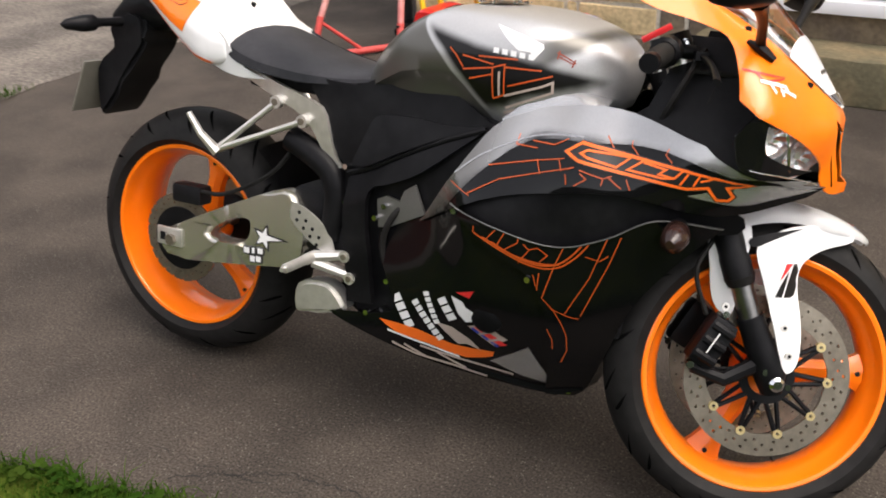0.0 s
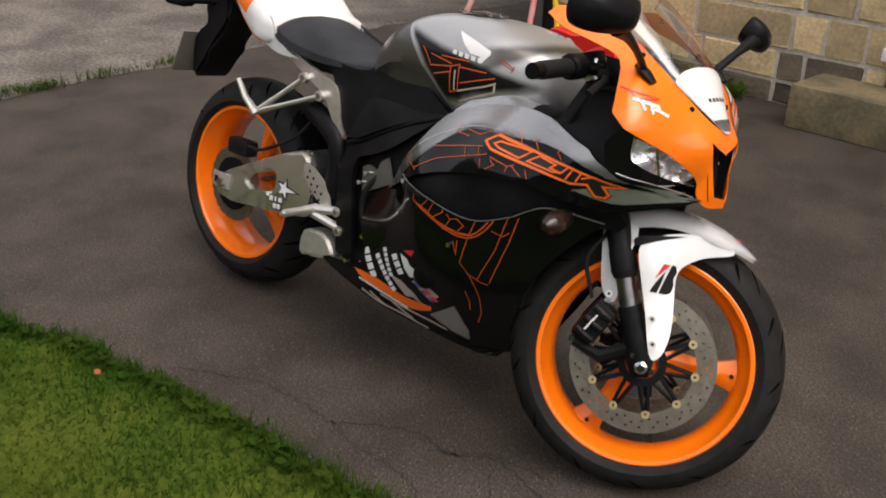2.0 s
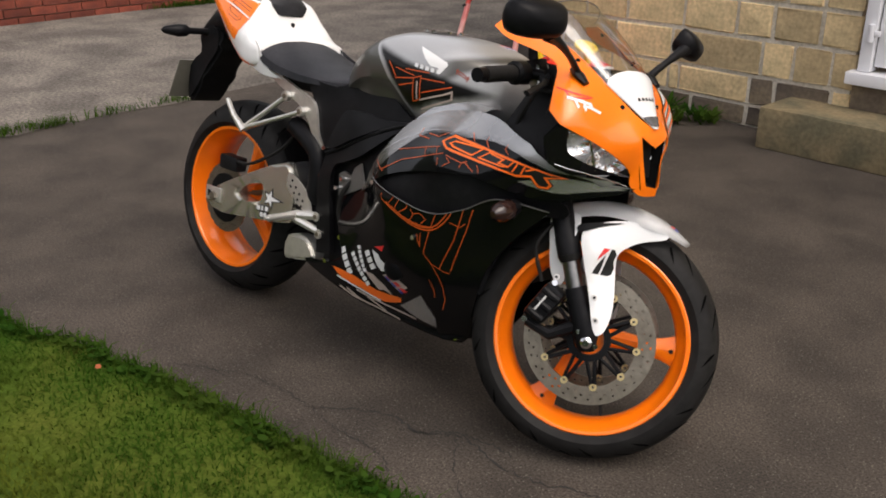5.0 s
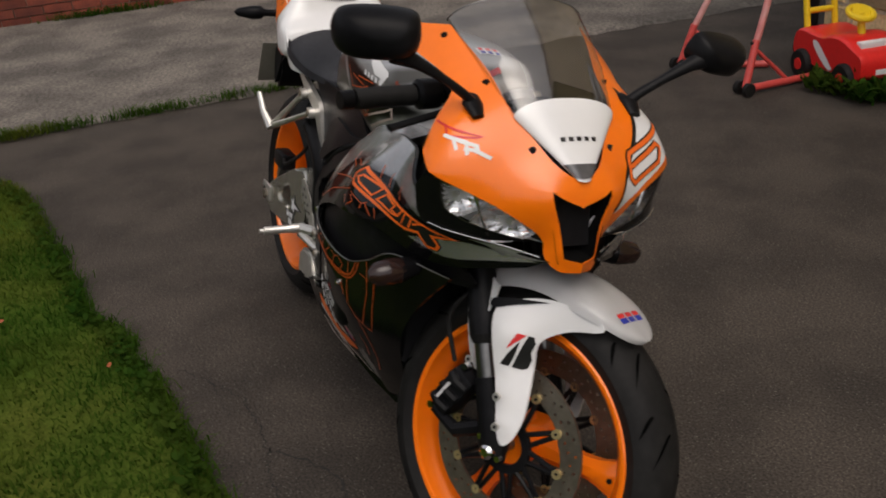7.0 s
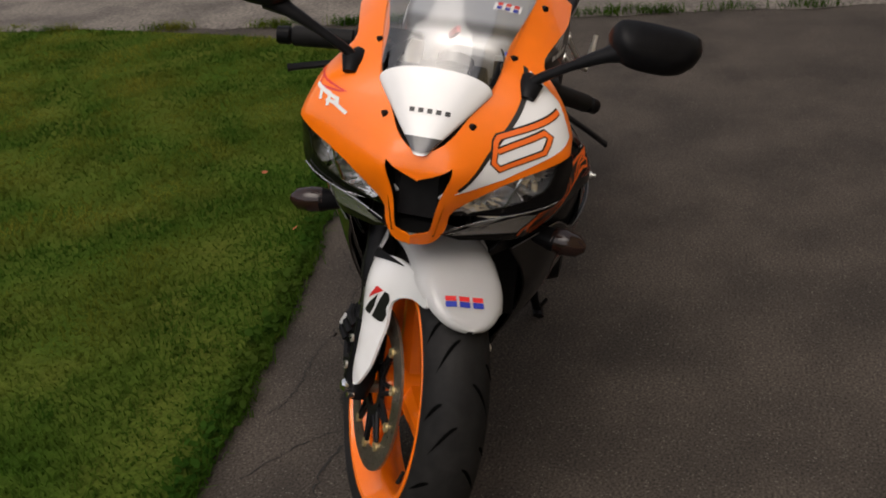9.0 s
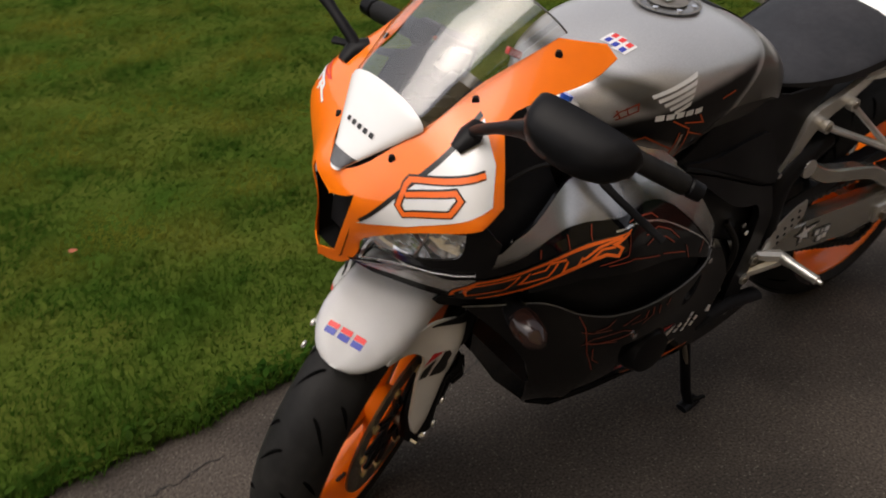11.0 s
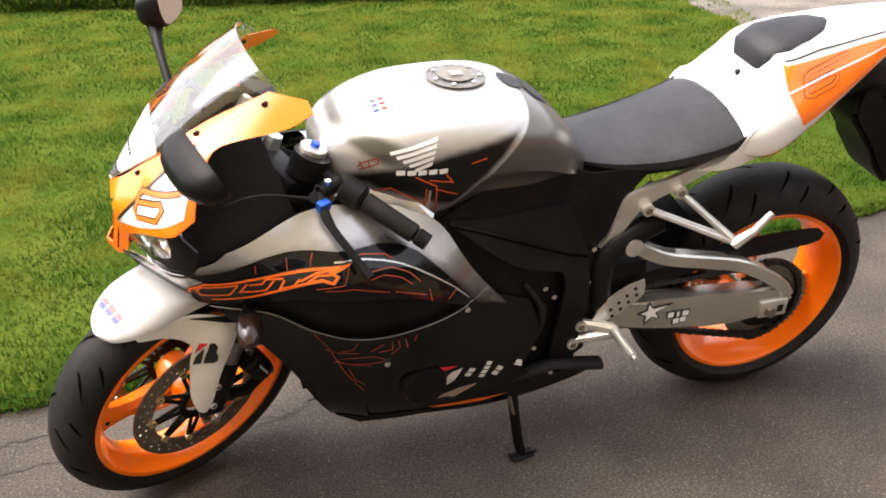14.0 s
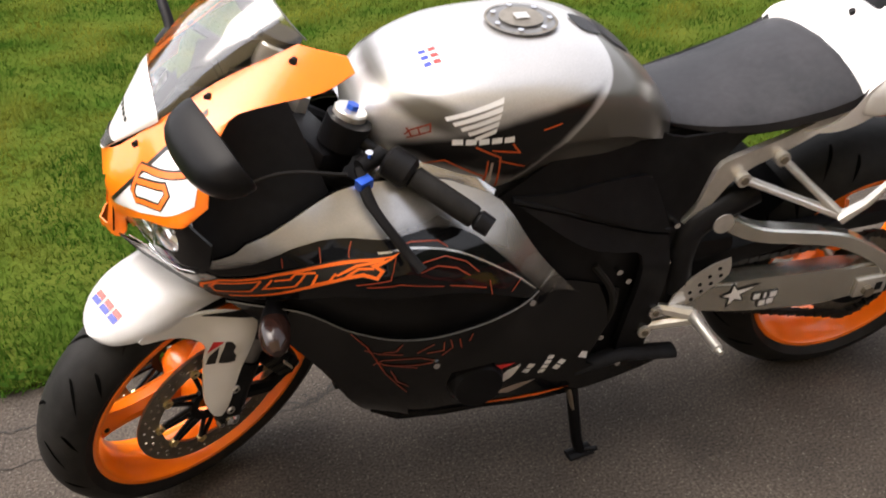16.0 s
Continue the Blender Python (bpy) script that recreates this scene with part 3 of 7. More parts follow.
BELLY = rounded([(0.785, 0.55), (0.88, 0.50), (0.97, 0.452), (1.0, 0.36), (0.995, 0.25), (0.985, 0.152), (0.90, 0.160), (0.70, 0.185), (0.50, 0.225), (0.455, 0.245), (0.57, 0.262), (0.638, 0.290), (0.622, 0.340), (0.588, 0.41), (0.585, 0.452), (0.66, 0.49), (0.725, 0.522)], 3, (0, 5, 9, 14))
DUCT = rounded([(0.74, 0.50), (0.85, 0.585), (0.98, 0.63), (1.12, 0.645), (1.29, 0.615), (1.30, 0.565), (1.18, 0.56), (1.10, 0.52), (1.012, 0.49), (0.88, 0.50)], 3, (0,))
SWEEP = UPPER[:31] + rounded([(1.376, 0.656), (1.295, 0.676), (1.181, 0.710), (1.053, 0.708), (0.925, 0.692), (0.833, 0.617), (0.738, 0.500), (0.728, 0.498)], 3)[:18]
WEDGE = rounded([(1.225, 0.640), (1.30, 0.628), (1.36, 0.642), (1.415, 0.656), (1.36, 0.664), (1.31, 0.664)], 3, (0, 3))
fair_sides = {}
for side, word in ((1, "left"), (-1, "right")):
    f = on_fair(side)
    up = part("upper_fairing", skin(UPPER, f, 0, 0.005), BLACK, bike, "gloss black upper side fairing with a silver sweep")
    part("silver_sweep", skin(SWEEP, f, 0.0014, 0), SWEEP_PAINT, up, "silver metallic sweep along the top")
    part("silver_wedge", skin(WEDGE, f, 0.0014, 0), SILVER_PAINT, up, "silver metallic wedge under the emblem")
    lo = part("lower_fairing", skin(LOWER, f, 0, 0.005), BLACK, bike, "gloss black side fairing with orange linework")
    be = part("belly_fairing", skin(BELLY, f, -0.008, 0.005), BLACK, bike, "gloss black belly fairing with stickers")
    du = part("air_duct", skin(DUCT, f, -0.016, 0.005), MATT, bike, "matt black duct panel")
    fair_sides[side] = (up, lo, be)
    # pale beading along the duct's lower lip
    lip = [(0.785, 0.556), (0.90, 0.532), (1.012, 0.516), (1.10, 0.545), (1.18, 0.588), (1.282, 0.578)]
    part("trim_line", rod([f(a, b, 0.002) for a, b, _ in [(p[0], p[1], 0) for p in smooth_line([(a, b, 0) for a, b in lip], 6)]], 0.0013, 6), GREY_PAINT, lo, "thin pale edge line")
    for a, b, d in ((0.80, 0.545, 0.003), (0.962, 0.442, 0.003), (1.012, 0.172, 0.001)):
        x, y, z = f(a, b, d)
        part("screw", rod([(x, y - side * 0.004, z), (x, y + side * 0.003, z)], 0.006, 10), CHROME, lo)
keel = []
for x, z, w in ((0.45, 0.245, 0.09), (0.60, 0.21, 0.15), (0.75, 0.178, 0.14), (0.90, 0.16, 0.12), (0.99, 0.15, 0.10), (1.04, 0.17, 0.085)):
    keel.append([(x, w * c, z + 0.012 - 0.02 * (1 - abs(c))) for c in (-1, -0.6, 0, 0.6, 1)] + [(x, w * c, z + 0.07) for c in (0.9, -0.9)])
part("belly_pan", loft(keel), BLACK, bike, "black belly pan underside")

# engine, radiator and frame masses seen dark through the gaps
core = []
for x, z0, z1, w in ((0.46, 0.30, 0.68, 0.10), (0.60, 0.24, 0.74, 0.135), (0.80, 0.20, 0.74, 0.145), (0.95, 0.20, 0.74, 0.14), (1.05, 0.24, 0.72, 0.11), (1.12, 0.45, 0.74, 0.09)):
    core.append([(x, w * sy, z) for sy, z in ((-1, z0 + 0.05), (-0.7, z0), (0.7, z0), (1, z0 + 0.05), (1, z1 - 0.05), (0.75, z1), (-0.75, z1), (-1, z1 - 0.05))])
part("engine", loft(core), DARK, bike, "dark engine and frame inside the fairing")
part("radiator", box(1.085, 1.12, -0.15, 0.15, 0.33, 0.62, 0.006), DARK, bike, "black radiator behind the front wheel")
for side in (1, -1):
    part("head_stay", rod([(1.06, side * 0.10, 0.72), (1.18, side * 0.10, 0.80), (1.30, side * 0.11, 0.76)], 0.014, 8), DARK, bike)
    inner = tps([(1.05, 0.80, 0.10), (1.25, 0.90, 0.11), (1.30, 0.75, 0.165), (1.10, 0.70, 0.17), (1.22, 0.72, 0.19)])
    part("inner_panel", skin([(1.10, 0.72), (1.255, 0.70), (1.335, 0.685), (1.325, 0.79), (1.285, 0.815), (1.26, 0.90), (1.16, 0.90)], lambda a, b, off: (a, side * (inner(a, b) + off), b), -0.01, 0.004), DARK, bike, "dark inner fairing panel")
# fuel tank
TANK = [(1.050, 0.845, 0.060, 0.815, 0.765), (1.035, 0.868, 0.085, 0.805, 0.745), (0.99, 0.896, 0.122, 0.80, 0.72), (0.90, 0.919, 0.158, 0.80, 0.69), (0.80, 0.925, 0.168, 0.80, 0.68), (0.70, 0.920, 0.168, 0.80, 0.69), (0.62, 0.894, 0.158, 0.785, 0.70), (0.555, 0.846, 0.132, 0.755, 0.705), (0.515, 0.795, 0.100, 0.735, 0.71), (0.495, 0.765, 0.070, 0.73, 0.71)]


def tank_at(x):
    xs = [t[0] for t in TANK][::-1]
    return [float(np.interp(x, xs, [t[k] for t in TANK][::-1])) for k in (1, 2, 3, 4)]


tank_rings = []
for p in smooth_line([(t[0], t[1], t[2]) for t in TANK], 6):
    x = p.x
    zc, w, zw, zb = tank_at(x)
    zc, w = p.y, p.z
    ring = []
    for k in range(49):
        a = radians(-90 + 180 * k / 48)  # from one flank over the top to the other
        s, c = math.sin(a), math.cos(a)
        y = w * math.copysign(abs(s) ** 0.82, s)
        z = zw + (zc - zw) * abs(c) ** 0.5
        ring.append((x, y, z))
    def flank(t, side):
        z = zw - (zw - zb) * t
        hollow = 0.030 * max(0.0, min(1.0, (0.905 - z - 1.02 * (x - 0.655)) / 0.05)) if x < 0.86 else 0.0
        return (x, side * (w - 0.045 * t * t - hollow * 0.6 * min(1, t * 4)), z)
    left = [flank(t, 1) for t in (0.12, 0.25, 0.4, 0.55, 0.7, 0.85, 1.0)]
    right = [flank(t, -1) for t in (1.0, 0.85, 0.7, 0.55, 0.4, 0.25, 0.12)]
    tank_rings.append(ring + left + right)
tank = part("fuel_tank", loft(tank_rings), TANK_PAINT, bike, "silver metallic fuel tank with dark airbrushed flanks")

for side in (1, -1):
    outer = [(0.852, 0.712), (0.90, 0.736), (0.942, 0.750), (1.0, 0.760), (1.05, 0.764)]
    rows = []
    for t in (0.0, 0.35, 0.7, 1.0):
        row = []
        for p in smooth_line([(a, b, 0) for a, b in outer], 4):
            zc, w, zw, zb = tank_at(min(p.x, 1.045))
            yo, yi = FAIR(p.x, p.y) - 0.002, max(0.05, w - 0.012)
            zi = p.y + 0.002 + 0.026 * math.sin(math.pi * (p.x - 0.852) / 0.198)
            row.append((p.x - 0.01 * t, side * (yo + (yi - yo) * t), p.y + (zi - p.y) * t + 0.008 * math.sin(math.pi * t)))
        rows.append(row)
    part("fairing_shoulder", loft(rows, closed=False, caps=False), SILVER_PAINT, bike, "silver shoulder between fairing and tank")

# matt cover between tank, seat and frame
COVER = tps([(0.84, 0.683, 0.150), (0.742, 0.744, 0.142), (0.60, 0.80, 0.118), (0.50, 0.755, 0.118), (0.42, 0.72, 0.125), (0.46, 0.60, 0.125), (0.50, 0.40, 0.125), (0.60, 0.30, 0.135), (0.70, 0.48, 0.16), (0.65, 0.66, 0.150), (0.39, 0.755, 0.13)])
COVER_LINE = rounded([(0.845, 0.69), (0.742, 0.748), (0.60, 0.815), (0.560, 0.772), (0.49, 0.740), (0.375, 0.746), (0.40, 0.70), (0.445, 0.60), (0.475, 0.55), (0.478, 0.40), (0.52, 0.25), (0.63, 0.25), (0.70, 0.45), (0.78, 0.60)], 3, (0, 2, 10, 11))
PAD = rounded([(0.815, 0.697), (0.735, 0.690), (0.665, 0.694), (0.605, 0.692), (0.562, 0.686), (0.546, 0.672), (0.530, 0.635), (0.508, 0.580), (0.545, 0.580), (0.612, 0.613), (0.676, 0.643), (0.738, 0.670)], 3, (0, 7))
SPAR = rounded([(0.805, 0.682), (0.735, 0.656), (0.674, 0.629), (0.61, 0.598), (0.545, 0.566), (0.495, 0.548), (0.490, 0.44), (0.503, 0.27), (0.570, 0.28), (0.560, 0.39), (0.553, 0.45), (0.558, 0.53), (0.612, 0.555), (0.69, 0.592)], 3, (0, 5, 7, 8))
SEAM = [(0.815, 0.692), (0.737, 0.664), (0.675, 0.637), (0.611, 0.606), (0.545, 0.574), (0.490, 0.556)]
for side in (1, -1):
    g = lambda a, b, off: (a, side * (COVER(a, b) + off), b)
    cov = part("frame_cover", skin(COVER_LINE, g, 0, 0.006), MATT, bike, "matt black plastic cover under the tank")
    seam_z = lambda a: float(np.interp(a, [p[0] for p in SEAM][::-1], [p[1] for p in SEAM][::-1]))
    tilted = lambda a, b, off: g(a, b, off + 0.006 + 0.15 * max(0, 0.70 - b))
    swept = lambda a, b, off: g(a, b, off + 0.008 + min(0.020, 0.30 * max(0, seam_z(a) - b)) - 0.04 * max(0, 0.45 - b))
    part("knee_pad", skin(PAD, tilted, 0, 0.012, 0.015), MATT, cov, "matt black creased knee panel")
    part("frame_spar", skin(SPAR, swept, 0, 0.016, 0.015), MATT, cov, "black frame spar")
    part("seam", rod([g(a, b, 0.008) for a, b in SEAM], 0.005, 6), DARK, cov)
    for a, b, d in ((0.484, 0.568, 0.012), (0.494, 0.492, 0.022), (0.563, 0.262, 0.03), (0.610, 0.342, 0.02), (0.575, 0.475, 0.02), (0.600, 0.505, 0.02)):
        x, y, z = g(a, b, d)
        part("bolt", rod([(x, y - 0.012 * side, z), (x, y + 0.003 * side, z)], 0.006, 10), CHROME, cov)
    part("hose", rod(smooth_line([g(0.645, 0.52, 0.0), g(0.612, 0.47, 0.02), g(0.598, 0.41, 0.02), g(0.612, 0.35, 0.01)], 5), 0.007, 8), RUBBER, cov)
    part("frame_arch", rod(smooth_line([(0.325, 0.118 * side, 0.605), (0.394, 0.120 * side, 0.575), (0.440, 0.120 * side, 0.540), (0.452, 0.120 * side, 0.48), (0.442, 0.118 * side, 0.40)], 5), 0.029, 12), MATT, cov, "black rounded frame tube")
    if side < 0:
        plate = [(0.700, 0.506), (0.673, 0.563), (0.647, 0.546), (0.635, 0.521), (0.601, 0.527), (0.575, 0.515), (0.580, 0.455), (0.611, 0.462)]
        part("side_plate", skin(plate, g, 0.012, 0.006, 0.02), GREY_PAINT, cov, "glossy graphite plate beside the fairing")

# seat
SEAT = [(0.545, 0.045, 0.780, 0.748), (0.515, 0.090, 0.774, 0.742), (0.44, 0.120, 0.772, 0.736), (0.36, 0.142, 0.784, 0.736), (0.30, 0.152, 0.800, 0.740), (0.25, 0.158, 0.815, 0.746), (0.205, 0.161, 0.828, 0.762), (0.182, 0.159, 0.834, 0.780), (0.170, 0.150, 0.833, 0.795)]
rings = []
for p in smooth_line([(x, w, zt) for x, w, zt, zb in SEAT], 5):
    zb = float(np.interp(p.x, [s[0] for s in SEAT][::-1], [s[3] for s in SEAT][::-1]))
    ring = []
    for k in range(32):
        a = 2 * math.pi * k / 32
        c, s = math.cos(a), math.sin(a)
        y = p.y * math.copysign(abs(c) ** 0.55, c)
        z = (p.z + zb) / 2 + (p.z - zb) / 2 * math.copysign(abs(s) ** 0.6, s) - (0.030 * (abs(y) / 0.15) ** 2 if s > 0 else 0)
        ring.append((p.x, y, z))
    rings.append(ring)
part("seat", loft(rings), VINYL, bike, "dark grey vinyl rider seat")

part("seat_base", box(0.18, 0.56, -0.095, 0.095, 0.70, 0.745, 0.02), DARK, bike, "dark tray under the seat")

# tail unit
TAIL = [
    (0.176, [(0, 0.826), (0.07, 0.825), (0.125, 0.818), (0.150, 0.806), (0.156, 0.790), (0.150, 0.765), (0.10, 0.755)]),
    (0.168, [(0, 0.836), (0.08, 0.834), (0.135, 0.826), (0.157, 0.811), (0.162, 0.790), (0.153, 0.757), (0.10, 0.747)]),
    (0.138, [(0, 0.858), (0.08, 0.856), (0.135, 0.844), (0.159, 0.822), (0.165, 0.790), (0.155, 0.750), (0.10, 0.745)]),
    (0.118, [(0, 0.874), (0.06, 0.880), (0.100, 0.884), (0.134, 0.866), (0.160, 0.832), (0.165, 0.792), (0.155, 0.750), (0.10, 0.747)]),
    (0.107, [(0, 0.895), (0.06, 0.902), (0.098, 0.905), (0.132, 0.876), (0.160, 0.834), (0.165, 0.794), (0.155, 0.752), (0.10, 0.748)]),
    (0.094, [(0, 0.932), (0.06, 0.932), (0.100, 0.922), (0.131, 0.884), (0.159, 0.836), (0.164, 0.796), (0.154, 0.756), (0.10, 0.750)]),
    (0.070, [(0, 0.946), (0.06, 0.945), (0.102, 0.935), (0.128, 0.892), (0.156, 0.842), (0.160, 0.804), (0.150, 0.766), (0.10, 0.758)]),
    (0.0, [(0, 0.966), (0.05, 0.965), (0.091, 0.955), (0.116, 0.915), (0.139, 0.866), (0.145, 0.838), (0.134, 0.806), (0.08, 0.80)]),
    (-0.12, [(0, 0.983), (0.04, 0.982), (0.072, 0.974), (0.092, 0.948), (0.108, 0.918), (0.111, 0.900), (0.102, 0.884), (0.06, 0.875)]),
    (-0.22, [(0, 0.991), (0.03, 0.990), (0.052, 0.985), (0.064, 0.970), (0.072, 0.952), (0.073, 0.942), (0.066, 0.932), (0.04, 0.928)]),
    (-0.30, [(0, 0.994), (0.016, 0.993), (0.028, 0.990), (0.035, 0.983), (0.038, 0.976), (0.038, 0.970), (0.034, 0.966), (0.02, 0.962)]),
    (-0.325, [(0, 0.991), (0.006, 0.990), (0.010, 0.988), (0.013, 0.985), (0.014, 0.981), (0.014, 0.977), (0.012, 0.974), (0.006, 0.972)])]
halves = []
for x, half in TAIL:
    line = smooth_line([(x, y, z) for y, z in half], 6)
    halves.append([line[round(k * (len(line) - 1) / 30)] for k in range(31)])
columns = [smooth_line([h[k] for h in halves], 4) for k in range(31)]
rings = []
for i in range(len(columns[0])):
    half = [c[i] for c in columns]
    rings.append(half + [Vector((p.x, -p.y, p.z)) for p in reversed(half[1:])])
tail = part("tail_unit", loft(rings), WHITE, bike, "glossy white single-seat tail unit")
SKIRT = rounded([(0.270, 0.728), (0.225, 0.748), (0.190, 0.785), (0.168, 0.815), (0.130, 0.826), (0.115, 0.790), (0.120, 0.752), (0.16, 0.736), (0.21, 0.728)], 3, (0,))
for side in (1, -1):
    wide = tps([(0.27, 0.73, 0.146), (0.22, 0.74, 0.158), (0.19, 0.785, 0.164), (0.165, 0.81, 0.164), (0.13, 0.825, 0.156), (0.12, 0.79, 0.157), (0.12, 0.752, 0.147), (0.18, 0.73, 0.154)])
    part("tail_skirt", skin(SKIRT, lambda a, b, off: (a, side * (wide(a, b) + off), b), -0.004, 0.005, 0.02), WHITE, tail, "white skirt below the seat")
hump = []
for x, w, z0, z1 in ((0.110, 0.042, 0.900, 0.938), (0.098, 0.072, 0.905, 0.954), (0.06, 0.082, 0.930, 0.968), (0.005, 0.070, 0.948, 0.980), (-0.04, 0.046, 0.962, 0.986), (-0.068, 0.012, 0.970, 0.984)):
    hump.append([(x, w * math.cos(a), z0 + (z1 - z0) * max(0, math.sin(a)) ** 0.7) for a in (math.pi * k / 16 for k in range(17))])
part("seat_pad", loft(hump), VINYL, tail, "black foam pad on the tail")
part("screw", rod([(0.116, 0.0, 0.868), (0.122, 0.0, 0.880)], 0.006, 10), DARK, tail)

# nose cowl, built on a surface that faces half ahead and half sideways
SA = (-math.sin(radians(50)), math.cos(radians(50)))
NA = (math.cos(radians(50)), math.sin(radians(50)))


def sz(p):
    return (p[0] * SA[0] + p[1] * SA[1], p[2])


NOSE_POINTS = [(1.45, 0.0, 0.645), (1.428, 0.047, 0.772), (1.432, 0.0, 0.755), (1.420, 0.0, 0.795), (1.373, 0.072, 0.834), (1.266, 0.115, 0.919), (1.15, 0.143, 0.977), (1.080, 0.178, 0.975), (1.306, 0.19, 0.86),
               (1.384, 0.122, 0.774), (1.295, 0.226, 0.812), (1.326, 0.228, 0.79), (1.345, 0.205, 0.760), (1.408, 0.055, 0.685), (1.305, 0.142, 0.885), (1.445, 0.022, 0.68), (1.36, 0.17, 0.70), (1.30, 0.235, 0.74)]
NOSE = tps([(*sz(p), p[0] * NA[0] + p[1] * NA[1]) for p in NOSE_POINTS])


def on_nose(side):
    def place(s, z, off):
        d = NOSE(s, z) + off
        y = s * SA[1] + d * NA[1]
        return (s * SA[0] + d * NA[0], side * max(0.0, y if y > 0.02 else (y - 0.005) * 1.333), z)
    return place


COWL = rounded([sz(p) for p in [(1.420, 0.0, 0.793), (1.395, 0.048, 0.822), (1.335, 0.086, 0.877), (1.25, 0.108, 0.937), (1.14, 0.130, 0.992), (1.085, 0.170, 0.985), (1.075, 0.185, 0.968), (1.12, 0.185, 0.945), (1.20, 0.175, 0.926), (1.262, 0.18, 0.905), (1.285, 0.21, 0.86),
                                (1.293, 0.226, 0.812), (1.326, 0.226, 0.787), (1.385, 0.135, 0.745), (1.420, 0.072, 0.702), (1.426, 0.064, 0.670), (1.433, 0.052, 0.653), (1.442, 0.034, 0.645), (1.452, 0.0, 0.648), (1.452, 0.0, 0.665), (1.440, 0.027, 0.670), (1.424, 0.054, 0.779), (1.431, 0.0, 0.753)]], 3, (0, 4, 5, 6, 11, 12, 18, 19, 20, 21, 22))
LAMP_FRAME = rounded([sz(p) for p in [(1.322, 0.229, 0.79), (1.385, 0.137, 0.748), (1.425, 0.064, 0.708), (1.441, 0.036, 0.650), (1.405, 0.075, 0.648), (1.36, 0.16, 0.672), (1.315, 0.232, 0.700), (1.298, 0.24, 0.755)]], 3, (0, 3, 7))
LAMP = rounded([(-0.890, 0.787), (-0.933, 0.768), (-0.980, 0.752), (-1.022, 0.736), (-1.046, 0.716), (-1.046, 0.696), (-1.032, 0.687), (-0.970, 0.700), (-0.918, 0.718), (-0.895, 0.735)], 4, (0,))
mid = Vector((sum(p[0] for p in LAMP) / len(LAMP), sum(p[1] for p in LAMP) / len(LAMP)))
LAMP_BACK = [tuple(mid + (Vector(p) - mid) * 1.16) for p in LAMP]
nose_parts = {}
for side in (1, -1):
    f = on_nose(side)
    cowl = part("nose_cowl", skin(COWL, f, 0, 0.004, 0.012), ORANGE, bike, "glossy orange nose cowl")
    nose_parts[side] = cowl
    part("lamp_surround", skin(LAMP_FRAME, f, -0.003, 0.004, 0.015, LAMP), BLACK, bike, "gloss black headlight surround")
    lamp = part("headlight", skin(LAMP_BACK, f, -0.026, 0.002, 0.012), LAMP_SHELL, bike, "clear headlight with chrome reflectors")
    # two reflector bowls behind the lens, faceted, with a dark divider
    for p0, r in (((1.345, 0.192, 0.752), 0.046), ((1.388, 0.112, 0.716), 0.044)):
        s0, z0 = sz(p0)
        bm = bmesh.new()
        rings = []
        for i in range(7):
            k = 1 - i / 6.6
            deep = -0.005 - 0.024 * math.sqrt(max(0, 1 - k * k))
            rings.append([bm.verts.new(f(s0 + r * k * 1.25 * math.cos(2 * math.pi * q / 22), z0 + r * k * 0.8 * math.sin(2 * math.pi * q / 22) - 0.25 * r * k * math.cos(2 * math.pi * q / 22), deep + (0.002 if q % 2 else 0))) for q in range(22)])
        for a, b in zip(rings, rings[1:]):
            for q in range(22):
                bm.faces.new((a[q], a[(q + 1) % 22], b[(q + 1) % 22], b[q]))
        bm.faces.new(rings[-1])
        part("reflector", bm, LAMP_METAL, lamp, "faceted bright reflector", smooth=False)
        part("bulb", rod([f(s0, z0, -0.03), f(s0, z0, -0.018)], 0.006, 12), ALLOY, lamp)
    d0, d1 = sz((1.362, 0.160, 0.762)), sz((1.378, 0.140, 0.692))
    part("lamp_divider", rod([f(*d0, -0.006), f((d0[0] + d1[0]) / 2, (d0[1] + d1[1]) / 2, -0.006), f(*d1, -0.006)], 0.003, 6), CHROME, lamp)
    part("surround_line", rod([f(a, b, 0.001) for a, b in ((-0.872, 0.700), (-0.900, 0.694), (-0.933, 0.689), (-0.996, 0.676), (-1.045, 0.664))], 0.0012, 6), SILVER_PAINT, lamp, "thin silver line below the lamp")
    part("lens", skin(LAMP, f, -0.001, 0, 0.02), LENS, lamp, "clear lens")
    for p, d in (((1.373, 0.072, 0.834), 0.001), ((1.266, 0.115, 0.919), 0.001), ((1.150, 0.146, 0.975), 0.001)):
        s, z = sz(p)
        a, b = Vector(f(s, z, -0.004)), Vector(f(s, z, 0.0035))
        part("screw", rod([a, b], 0.0055, 10), DARK, cowl)
bm = bmesh.new()
mouth = [bm.verts.new(p) for p in ((1.414, -0.060, 0.786), (1.414, 0.060, 0.786), (1.434, 0.034, 0.660), (1.434, -0.034, 0.660))]
throat = [bm.verts.new((1.350, y, z)) for y, z in ((-0.04, 0.77), (0.04, 0.77), (0.02, 0.68), (-0.02, 0.68))]
for i in range(4):
    bm.faces.new((mouth[i], mouth[(i + 1) % 4], throat[(i + 1) % 4], throat[i]))
bm.faces.new(throat)
part("intake", bm, INTAKE_BLACK, bike, "black ram air intake")


